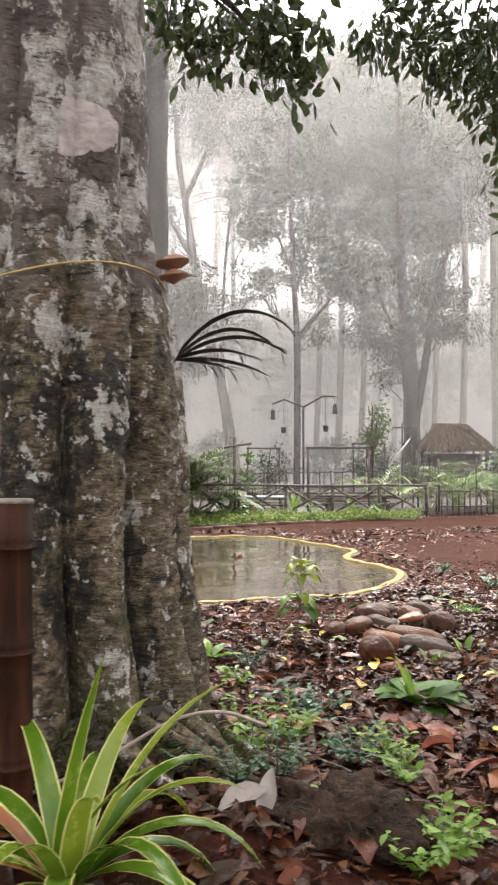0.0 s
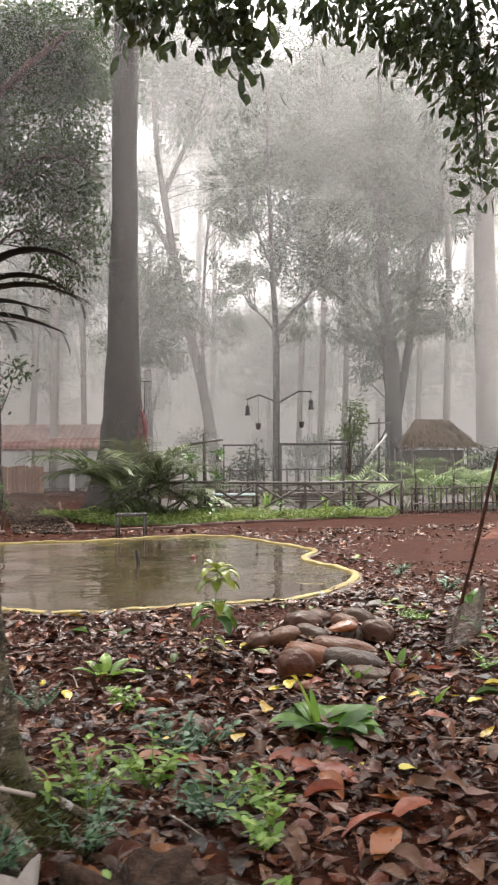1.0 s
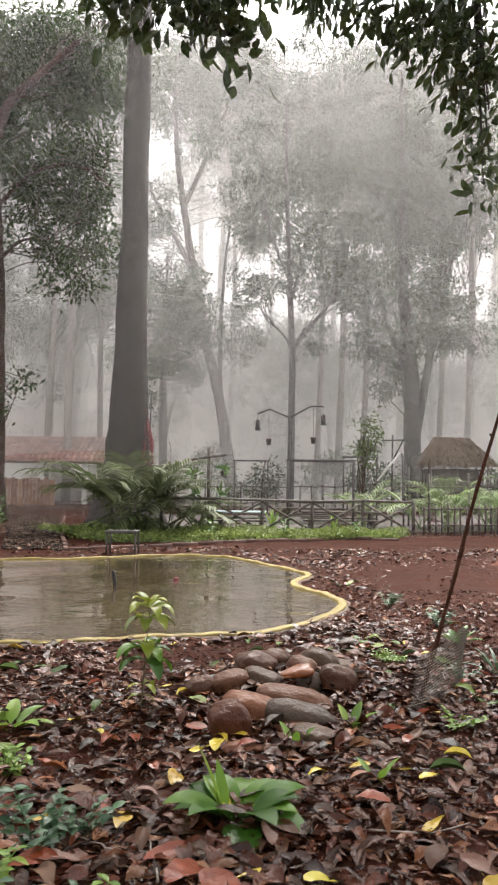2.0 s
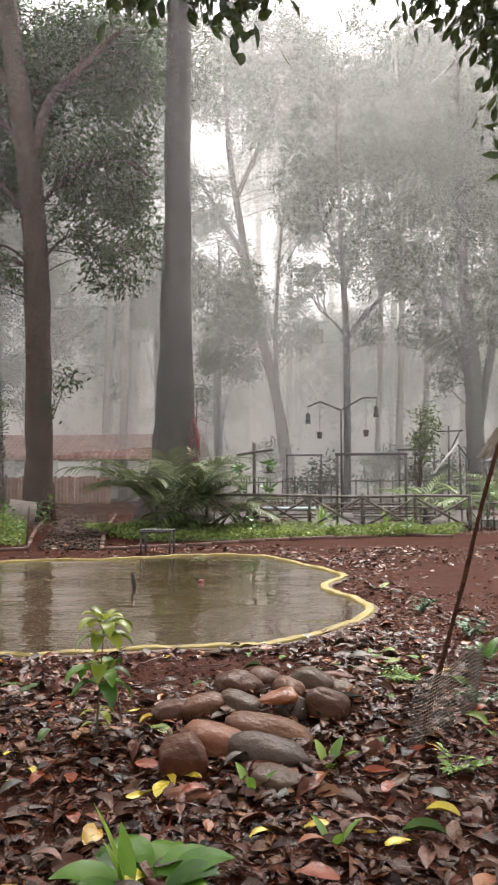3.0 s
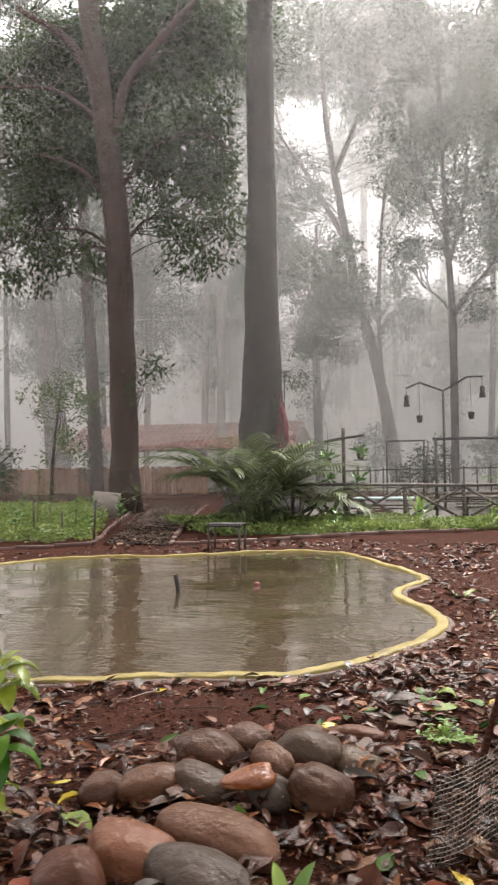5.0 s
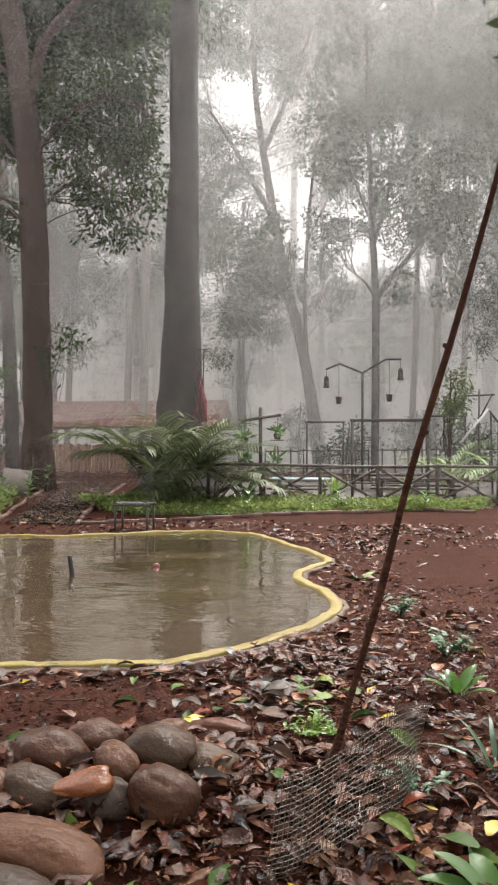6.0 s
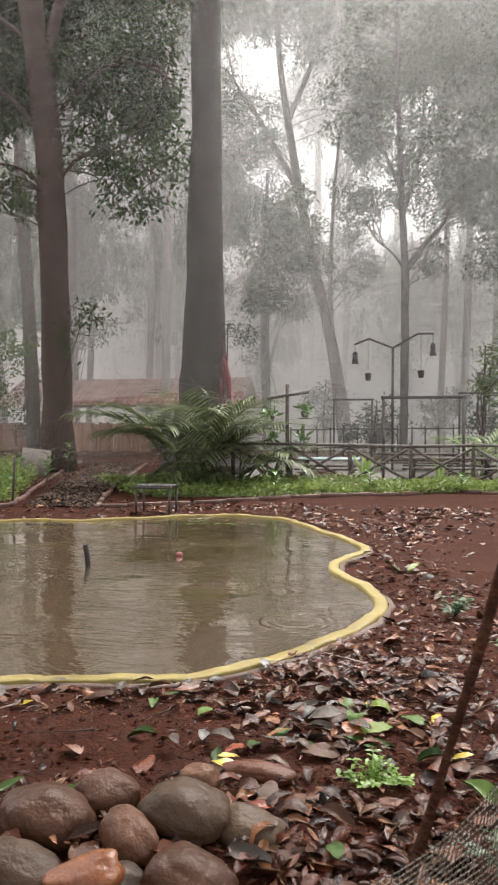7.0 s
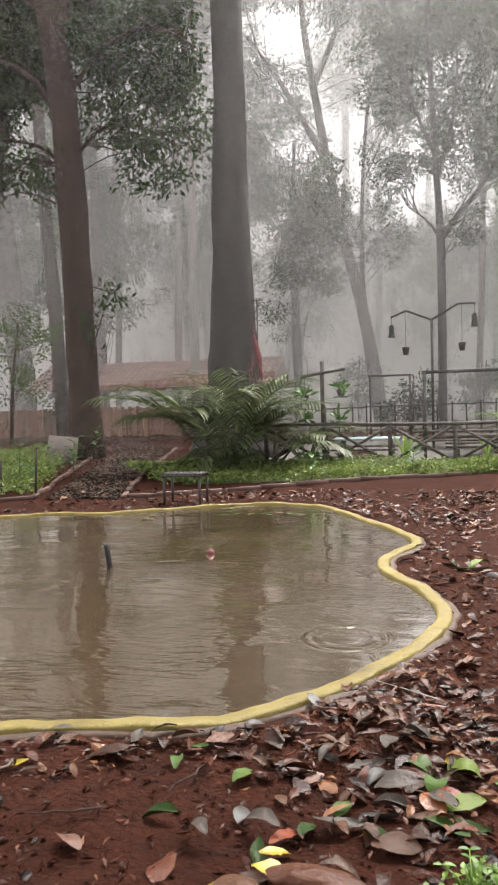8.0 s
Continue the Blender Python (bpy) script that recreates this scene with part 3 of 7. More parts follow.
    tree("slender brown tree standing behind the lawn", [(-14.3, 27.3, 0.1), (-14.6, 27.3, 5.1), (-15.2, 27.3, 12.6), (-15.9, 27.3, 18.2), (-16.4, 27.3, 25)], [0.36, 0.32, 0.26, 0.2, 0.1],
         [([(-15.2, 27.3, 12.6), (-13.6, 27.2, 15.2), (-12.4, 27, 16.8)], 0.13, 0.05)], spread(R, 30, (-15.0, 28.4, 18.6), (4.0, 1.6, 3.6), (0.6, 1.1)) + spread(R, 5, (-14.6, 27.3, 2.4), (0.5, 0.5, 1.4), (0.25, 0.4)), M_BARK_BROWN, M_LEAF_FAR, 23, flare=0.4)
    tree("pale tree trunk standing in the mist", [(-16.15, 36, 0.2), (-16.7, 36, 6.3), (-17.2, 36, 12), (-17.5, 36, 20)], [0.55, 0.5, 0.46, 0.4], [], spread(R, 22, (-17, 36, 17), (5, 4, 4.5), (0.8, 1.5)), M_BARK_BROWN, M_LEAF_FAR, 24, flare=0.3)
    tree("slim ivy-grown tree near the plank fence", [(-11.8, 31, 0.1), (-12.0, 31, 5.4), (-12.3, 31, 10.8), (-12.4, 31, 17)], [0.27, 0.24, 0.22, 0.15], [],
         [(-11.95 + R.normal(0, 0.15), 30.8, z, 0.35) for z in np.arange(0.8, 11, 0.42)] + spread(R, 14, (-12.4, 31, 14.5), (3, 3, 3), (0.7, 1.2)), M_BARK_BROWN, M_LEAF_FAR, 25)
    # the leaning, curving tree with a second stem
    tree("curving pale tree with two stems deep in the mist", [(-0.6, 38, 0.2), (-1.25, 38, 4.6), (-2.04, 38, 8.0), (-2.6, 38, 10.9), (-3.05, 38, 13.5), (-3.6, 38, 17.5), (-3.7, 38, 22)], [0.34, 0.25, 0.22, 0.2, 0.17, 0.13, 0.08],
         [([(-1.1, 38, 3.6), (-1.35, 38.2, 6.9), (-1.2, 38.3, 11.4), (-0.8, 38.4, 15)], 0.12, 0.05), ([(-2.8, 38, 11.5), (-4.4, 38, 14.5), (-6, 38, 17)], 0.14, 0.06), ([(-3.2, 38, 14.5), (-2, 38, 17.2), (-1, 38, 20)], 0.14, 0.06)],
         open_sky(spread(R, 52, (-3.6, 38, 19.5), (5.2, 3, 4.2), (0.6, 1.2)) + spread(R, 18, (-6, 38, 14.5), (2.4, 2, 3.2), (0.5, 1.0)) + spread(R, 16, (0.4, 38.5, 14.5), (1.8, 1.4, 3.0), (0.4, 0.9)) + spread(R, 22, (-4.6, 39, 11.5), (2.2, 1.6, 3.4), (0.4, 0.9)) + spread(R, 12, (-0.4, 39, 8.6), (1.3, 1.0, 1.3), (0.35, 0.7))), M_BARK_BROWN, M_LEAF_FAR, 26)
    # the forked slender tree behind the lamp post
    tree("slender forked tree with a light open crown", [(1.87, 30.5, 0.1), (1.9, 30.5, 3.2), (1.9, 30.5, 6.3), (1.78, 30.5, 8.8), (1.64, 30.5, 12.8), (1.6, 30.5, 16)], [0.15, 0.135, 0.13, 0.10, 0.07, 0.035],
         [([(1.9, 30.5, 6.3), (2.5, 30.5, 7.1), (3.2, 30.4, 7.9), (4.0, 30.4, 9.2)], 0.11, 0.04), ([(1.9, 30.5, 6.3), (1.5, 30.5, 6.9), (0.9, 30.5, 7.4)], 0.05, 0.02), ([(1.85, 30.5, 8.2), (2.4, 30.5, 10.4), (2.5, 30.5, 13)], 0.07, 0.03), ([(1.8, 30.5, 8.8), (1.0, 30.5, 11), (0.6, 30.5, 13.5)], 0.06, 0.03)],
         spread(R, 62, (1.9, 30.9, 11.8), (3.2, 1.6, 4.0), (0.4, 0.9)) + spread(R, 14, (3.9, 30.6, 8.9), (1.5, 1.2, 1.6), (0.35, 0.75)) + spread(R, 8, (0.5, 30.8, 8.4), (0.9, 0.8, 1.2), (0.3, 0.6)) + spread(R, 6, (2.6, 30.8, 6.6), (0.7, 0.7, 0.8), (0.25, 0.45)), M_BARK_DARK, M_LEAF_FAR, 27, per=760, length=0.15, width=0.06)
    # the bushy multi-stemmed tree by the hut
    tree("bushy many-stemmed tree with drooping grey-green foliage", [(6.75, 32, 0.5), (6.72, 32, 5.2), (6.4, 32, 8.7), (6.32, 32, 14.3), (6.3, 32, 18)], [0.38, 0.3, 0.22, 0.15, 0.06],
         [([(6.8, 32, 2.5), (7.4, 32, 6), (7.9, 32, 9.1), (8.9, 32, 11.5)], 0.2, 0.06), ([(6.7, 32, 3), (6.3, 32, 6), (5.4, 32, 8.5)], 0.16, 0.05)],
         spread(R, 52, (6.8, 32.2, 8.4), (3.2, 1.6, 4.2), (0.5, 1.0)) + spread(R, 44, (7.0, 32.2, 14.2), (3.9, 2.0, 3.8), (0.5, 1.1)), M_BARK_DARK, M_LEAF_FAR, 28, per=620, length=0.16, width=0.06, droop=0.9)
    tree("tall pale trunk at the edge of the clearing", [(12.5, 38, 0.3), (12.5, 38, 12.9), (12.6, 38, 22)], [0.55, 0.48, 0.4], [], spread(R, 22, (12.5, 38, 17), (4.5, 4, 4.5), (0.8, 1.4)), M_BARK_PALE, M_LEAF_FAR, 29)
    tree("dense bushy tree behind the tall trunk", [(-3.4, 34, 0.2), (-3.5, 34, 5), (-3.4, 34, 11)], [0.2, 0.16, 0.05], [], spread(R, 34, (-3.4, 34, 7.4), (2.3, 1.6, 3.8), (0.45, 0.9)) + spread(R, 8, (-2.4, 34, 8.6), (1.2, 1.0, 1.4), (0.35, 0.7)), M_BARK_DARK, M_LEAF, 31, per=700)
    for k, (x, y, z0, zr, xr) in enumerate([(-9.4, 42, 8.5, 4.4, 2.9), (-13.2, 38, 8.0, 4.4, 3.0), (2.2, 44, 7.4, 3.4, 2.4), (-5.6, 44, 7.0, 3.6, 2.8), (4.6, 45, 7.0, 3.8, 2.8), (9.8, 42.5, 7.6, 4.2, 3.0), (-18.5, 39, 8.5, 4.6, 3.2), (14.5, 43, 8, 4.4, 3.2), (-15.8, 40, 12.5, 4.2, 3.2), (-10.8, 43, 14.0, 4.0, 3.2), (-21.5, 40, 13.5, 4.4, 3.4), (-7.4, 39.8, 11.5, 3.0, 2.4)]):
        tree("dense bushy tree standing back in the mist", [(x, y, 0.2), (x - 0.1, y, z0 * 0.7), (x, y, z0 + zr)], [0.16, 0.13, 0.04], [], open_sky(spread(R, 38, (x, y, z0), (xr, 1.8, zr), (0.6, 1.15))), M_BARK_BROWN, M_LEAF, 370 + k, per=330, length=0.2, width=0.085, segs=8, fine=False, group="bushy trees in the mist")
    tree("very tall tree with a dark broad crown", [(-7.6, 34, 0.2), (-7.5, 34, 9), (-7.3, 34, 21)], [0.2, 0.18, 0.07], [], spread(R, 34, (-7.3, 34, 19), (3.4, 2.4, 3.4), (0.8, 1.4)), M_BARK_PALE, M_LEAF, 380, per=200, length=0.27, width=0.11, segs=9, fine=False)
    for k, (x, y, z0, xr, zr) in enumerate([(3.4, 40, 20, 4.4, 4.6), (7.6, 41, 21.5, 4.4, 4.4), (11.8, 43, 22, 4.4, 4.6), (-9.6, 43, 24, 4.6, 4.0), (-1.2, 43, 23.5, 4.2, 4.4), (15.5, 42, 19, 4.2, 5.0), (5.4, 38, 17, 3.4, 4.2), (9.2, 39, 15.5, 3.4, 4.4)]):
        tree("very tall slim tree with a high spreading crown", [(x, y, 0.2), (x + 0.3, y, z0 * 0.5), (x, y, z0 + zr * 0.6)], [0.16, 0.13, 0.05], [], open_sky(spread(R, 54, (x, y, z0), (xr, 2.4, zr), (0.6, 1.3))), M_BARK_PALE, M_LEAF_FAR, 390 + k, per=300, length=0.24, width=0.1, segs=8, fine=False, group="very tall trees in the mist")
    # the lighter leaf colour here stands in for mist before the tree
    tree("leafy young tree among the picnic tables", [(3.9, 24.7, 0.1), (3.92, 24.7, 1.6), (3.95, 24.7, 3.2)], [0.05, 0.04, 0.015], [], spread(R, 18, (3.95, 24.7, 2.45), (0.6, 0.45, 0.85), (0.15, 0.3)), M_BARK_BROWN, M_LEAF_YOUNG, 32, per=700, length=0.17, width=0.05)
    tree("thin sapling tree with drooping leaves beside the lawn", [(-7.36, 15.2, 0.0), (-7.33, 15.2, 1.5), (-7.28, 15.2, 3.0)], [0.026, 0.02, 0.01], [], spread(R, 9, (-7.5, 15.2, 2.85), (0.4, 0.35, 0.22), (0.12, 0.2)) + spread(R, 6, (-7.1, 15.1, 0.5), (0.3, 0.3, 0.35), (0.15, 0.25)), M_BARK_BROWN, M_LEAF, 33, per=380, length=0.2, width=0.075, droop=1.1, fine=False, twig=0.007)
    tree("low leafy tree in front of the plank fence", [(-11.0, 26, 0.2), (-10.9, 26, 1.8), (-10.6, 26, 3.9)], [0.06, 0.05, 0.02], [], spread(R, 30, (-10.7, 26, 3.6), (1.3, 0.8, 0.9), (0.15, 0.36)) + spread(R, 16, (-10.4, 26, 2.2), (0.9, 0.6, 0.9), (0.12, 0.3)), M_BARK_BROWN, M_LEAF_YOUNG, 34, per=520, length=0.14, width=0.06, fine=False, twig=0.007)
    tree("leafy shrub at the foot of the slender tree", [(-13.6, 26.8, 0.2), (-13.5, 26.8, 0.8), (-13.5, 26.8, 1.5)], [0.05, 0.04, 0.02], [], spread(R, 12, (-13.3, 26.6, 1.2), (0.9, 0.6, 0.9), (0.25, 0.45)), M_BARK_BROWN, M_LEAF, 35, per=500)
    for k, (x, y, h) in enumerate([(9.4, 30.5, 2.2), (11.2, 29.5, 2.4), (5.2, 30.5, 2.0), (-18, 27, 1.8), (0.8, 33, 2.0), (3.4, 35, 2.6), (7.2, 36, 3.0), (-1.8, 40, 3.2), (5.2, 42, 3.6), (10.6, 40, 3.4), (13.8, 36, 3.0), (2.0, 44, 3.8), (-5.2, 43, 3.6), (-10.5, 42, 3.4), (-16, 41, 3.4), (-21, 38, 3.0), (15.5, 31, 2.6)]):
        tree("leafy green shrub in the mist", [(x, y, 0.1), (x, y, h * 0.5), (x + 0.1, y, h)], [0.06, 0.05, 0.02], [], spread(R, 14, (x, y, h * 0.55), (1.3, 0.9, h * 0.4), (0.3, 0.6)), M_BARK_BROWN, M_LEAF_FAR, 40 + k, per=420, group="shrubs in the mist")
    # haze put into the bark colour: pale trunks that fade from sight
    for k, (x, y, h, low) in enumerate([(-9.4, 37, 21, 9), (4.2, 37, 21, 11), (9.6, 35, 20, 8), (-13.5, 40, 24, 11), (-20, 33, 19, 6)]):
        tree("tall tree with a high crown rising into the mist", [(x, y, 0.2), (x + 0.3, y, h * 0.5), (x + 0.1, y, h)], [0.17, 0.14, 0.06], [], spread(R, 26, (x, y, (low + h) / 2 + 1), (3.0, 2.2, (h - low) / 2 + 1), (0.6, 1.25)), M_BARK_PALE, M_LEAF_FAR, 60 + k, per=240, length=0.22, width=0.09, segs=9, fine=False, group="tall trees in the mist")
    # the woods behind, one tree after another
    for k in range(27):
        x = -44 + k * 3.5 + R.uniform(-1.2, 1.2)
        y = R.uniform(44, 52) if k % 3 == 0 else R.uniform(52, 70)
        h = R.uniform(0.56, 0.70) * y
        r = R.uniform(0.2, 0.4)
        lean = R.uniform(-1.6, 1.6)
        cl = spread(R, 40, (x + lean, y, h * 0.72), (5.2, 3, h * 0.29), (0.8, 1.8))
        cl += spread(R, 24, (x, y, h * R.uniform(0.18, 0.42)), (3.8, 2, h * 0.16), (0.7, 1.4))
        tree("tall slim tree of the misty woods", [(x, y, 0.2), (x + lean * 0.3, y, h * 0.4), (x + lean, y, h)], [r, r * 0.85, r * 0.3], [], open_sky(cl), M_BARK_PALE, M_LEAF_FAR, 100 + k, per=85, length=0.31, width=0.14, segs=8, fine=False, group="trees of the far woods")

    # young trees, leafy to the ground, close the view between the trunks
    for k in range(24):
        x = -40 + k * 3.5 + R.uniform(-1.2, 1.2)
        y = R.uniform(49, 60)
        h = R.uniform(9, 15)
        cl = [c for c in spread(R, 34, (x, y, h * 0.52), (3.6, 2.2, h * 0.46), (0.7, 1.3)) if c[2] > 0.5]
        tree("young leafy tree of the misty woods", [(x, y, 0.2), (x + 0.2, y, h * 0.5), (x, y, h)], [0.12, 0.09, 0.03], [], open_sky(cl), M_BARK_BROWN, M_LEAF_FAR, 300 + k, per=100, length=0.28, width=0.12, segs=7, fine=False, group="young trees of the far woods")
    for k, (x, y, h, low) in enumerate([(-11.8, 34, 21, 9)]):
        tree("tall dark-leaved tree behind the brown-barked tree", [(x, y, 0.2), (x + 0.2, y, h * 0.5), (x + 0.1, y, h)], [0.2, 0.16, 0.06], [], spread(R, 26, (x, y, (low + h) / 2 + 1), (3.0, 2.0, (h - low) / 2 + 1), (0.7, 1.3)), M_BARK_BROWN, M_LEAF, 340 + k, per=210, length=0.24, width=0.1, segs=9, fine=False, group="tall trees in the mist")


build_trees()


TRUNK_Z = (-0.1, 0.0, 0.2, 0.45, 0.78, 1.15, 1.56, 1.86, 2.12, 2.25, 3.0, 4.5, 7.0)
TRUNK_R = (0.72, 0.70, 0.63, 0.565, 0.512, 0.495, 0.485, 0.45, 0.375, 0.352, 0.335, 0.32, 0.30)


def trunk_radius(a, z):
    """The old tree's fluted, fissured trunk: its radius at an angle and a height."""
    r0 = float(np.interp(z, TRUNK_Z, TRUNK_R))
    fl = 0.66 * math.exp(-max(z, 0) / 1.05) + 0.07
    lobe = abs(math.sin((a + 0.12 * math.sin(z * 1.6 + a)) * 5.5 + 0.35 * math.sin(z * 2.1))) ** 0.5
    x, y = math.cos(a), math.sin(a)
    r = r0 * (1 - fl * 0.85 + fl * lobe) + 0.02 * noise.noise(Vector((x * 4, y * 4, z * 2.5)))
    crack = abs(noise.noise(Vector((x * 5, y * 5, z * 13))))
    # the flutes split into root ridges low down
    ridge = abs(math.sin(a * 9.5 + 0.5 * math.sin(z * 3.0) + 1.1)) ** 0.6
    r *= 1 - 0.20 * math.exp(-max(z, 0) / 0.6) * (1 - ridge)
    return r - 0.016 * max(0.0, 1 - crack * 7) * (1 if z < 2.2 else 0.3) + 0.010 * noise.noise(Vector((x * 13, y * 13, z * 15)))


def build_near_tree():
    cx, cy = -0.74, 2.92
    zs = list(np.arange(-0.1, 3.6, 0.014)) + list(np.arange(3.6, 7.1, 0.2))
    n = 260
    s = Shape()
    for z in zs:
        for k in range(n):
            a = 2 * math.pi * k / n
            r = trunk_radius(a, z)
            s.v.append((r * math.cos(a), r * math.sin(a), z))
    for i in range(len(zs) - 1):
        for k in range(n):
            a, b = i * n + k, i * n + (k + 1) % n
            s.f.append((a, b, b + n, a + n))
    ob = thing("tree", (cx, cy, 0), "huge old tree with fluted, mottled grey and white bark", "tree")
    part("trunk", s, M_BARK_OLD, ob)

    def loc(x, y, z):
        return (x - cx, y - cy, z)
    # surface roots
    for k, (x, y, dx, dy, r) in enumerate([(-0.3, 2.5, 0.55, -0.1, 0.035), (-0.25, 2.62, 0.5, 0.05, 0.045), (-0.2, 2.75, 0.45, 0.1, 0.03), (-0.4, 2.35, 0.45, -0.2, 0.035), (-0.2, 3.1, 0.45, 0.3, 0.04), (-0.3, 2.45, 0.7, -0.02, 0.022), (-0.15, 2.9, 0.5, 0.2, 0.025)]):
        sh = Shape()
        pts, rr = [], []
        for t in np.linspace(0, 1, 12):
            px, py = x + dx * t + 0.05 * math.sin(5 * t + k), y + dy * t + 0.05 * math.cos(4 * t + k)
            pts.append(loc(px, py, gz(px, py) + 0.16 * (1 - t) ** 2 - 0.02))
            rr.append(r * (1.25 - 0.9 * t))
        sh.tube(pts, [q * 0.6 for q in rr], 12, rough=0.8)
        part("root", sh, M_BARK_OLD, ob)
    # earthy root mass sloping from the trunk into the ground
    s = Shape()
    na, nr = 46, 20
    for i in range(na + 1):
        a = -1.75 + 2.6 * i / na
        for j in range(nr + 1):
            t = j / nr
            e = math.sin(math.pi * i / na) ** 0.5
            r = 0.5 + (0.42 + 0.05 * math.sin(5 * a)) * t
            x, y = cx + r * math.cos(a), cy + r * math.sin(a)
            z = gz(x, y) - 0.04 + 0.22 * e * (1 - t) ** 1.6
            z += (0.035 * noise.noise(Vector((x * 9, y * 9, 3.0))) + 0.02 * noise.noise(Vector((x * 24, y * 24, 7.0)))) * (1 - t * 0.5)
            s.v.append(loc(x, y, z))
    for i in range(na):
        for j in range(nr):
            q = i * (nr + 1) + j
            s.f.append((q, q + 1, q + nr + 2, q + nr + 1))
    part("root_mass", s, M_ROOT, ob, "dark earthy mass of fine roots")
    mr = np.random.default_rng(18)
    a, t = mr.uniform(-1.6, 0.75, 5200), mr.uniform(0.05, 0.95, 5200) ** 0.8
    r = 0.5 + 0.43 * t
    x, y = cx + r * np.cos(a), cy + r * np.sin(a)
    e = np.sin(np.pi * (a + 1.75) / 2.6) ** 0.5
    z = rise(x, y) + bumps(x, y) - 0.035 + 0.22 * e * (1 - t) ** 1.6
    d = np.stack([np.cos(a), np.sin(a), mr.uniform(-0.4, 1.0, len(a))], 1) + mr.normal(0, 0.5, (len(a), 3))
    v, f = leaf_cloud(np.stack([x - cx, y - cy, z], 1), d, 0.055, 0.009, mr, rows=1)
    part("moss", mesh_from_arrays("moss", v, f), M_MOSS, ob, "fuzzy dark moss and root hair")
    # limbs, and an unseen crown added overhead to shade the ground
    rng = np.random.default_rng(8)
    low = [[(-1.0, 9.4, 6.7, 0.25), (-0.5, 9.3, 6.5, 0.35), (-0.65, 9.4, 6.35, 0.2), (0.2, 9.3, 6.5, 0.38), (0.5, 9.3, 6.1, 0.3), (0.62, 9.3, 5.8, 0.2), (0.35, 9.3, 6.3, 0.25), (-0.8, 9.6, 7.1, 0.35), (-0.1, 9.6, 7.05, 0.5), (0.75, 9.5, 6.75, 0.3)],
           [(1.6, 9.5, 6.9, 0.45), (2.1, 9.4, 6.6, 0.5), (2.6, 9.3, 6.3, 0.6), (3.0, 9.2, 5.8, 0.5), (3.3, 9.2, 5.2, 0.42), (3.3, 9.2, 4.7, 0.3), (3.25, 9.2, 4.4, 0.2), (3.6, 9.2, 5.9, 0.6), (2.2, 9.5, 7.1, 0.4), (3.0, 9.5, 6.9, 0.6)]]
    ends = [(-0.9, 9.6, 7.6), (3.2, 9.6, 7.6)]
    for clumps, end, L, W, per in ((low[0], ends[0], 0.2, 0.1, 900), (low[1], ends[1], 0.19, 0.07, 900)):
        sh = Shape()
        a, b = Vector(loc(cx, cy, 6.4)), Vector(loc(*end))
        pts, rr = swept([a, a.lerp(b, 0.5) + Vector((0, 0, 0.9)), b], [0.16, 0.11, 0.05], 6)
        sh.tube(pts, rr, 9, rough=0.2)
        for x, y, z, r in clumps:
            c = Vector(loc(x, y, z))
            sh.tube(swept([b, b.lerp(c, 0.5) + Vector((0, 0, 0.15)), c], [1] * 3, 4)[0], list(np.linspace(0.03, 0.008, 9)), 6)
        limb = part("limb", sh, M_BARK_DARK, ob)
        v, f = crown_leaves([(x, y, z, r * 0.88) for x, y, z, r in clumps], per, L, W, rng, droop=1.1, rows=2, flat=0.9)
        part("foliage", mesh_from_arrays("foliage", v - np.array((cx, cy, 0)), f), M_LEAF_NEAR, limb, "dark glossy hanging leaves")
    # canopy out of view, spread wide to keep sky light off the ground
    top = Shape()
    clumps = spread(rng, 112, (2.2, 6.5, 12.0), (8.5, 6.2, 1.9), (0.8, 1.5))
    for x, y, z, r in clumps:
        c = Vector(loc(x, y, z))
        top.tube(swept([Vector((0, 0, 6.8)), c * 0.5 + Vector((0, 0, 4.2)), c], [1] * 3, 4)[0], list(np.linspace(0.07, 0.012, 9)), 5)
    part("branches", top, M_BARK_DARK, ob)
    v, f = crown_leaves(clumps, 330, 0.33, 0.15, rng)
    part("crown", mesh_from_arrays("crown", v - np.array((cx, cy, 0)), f), M_LEAF_NEAR, ob)


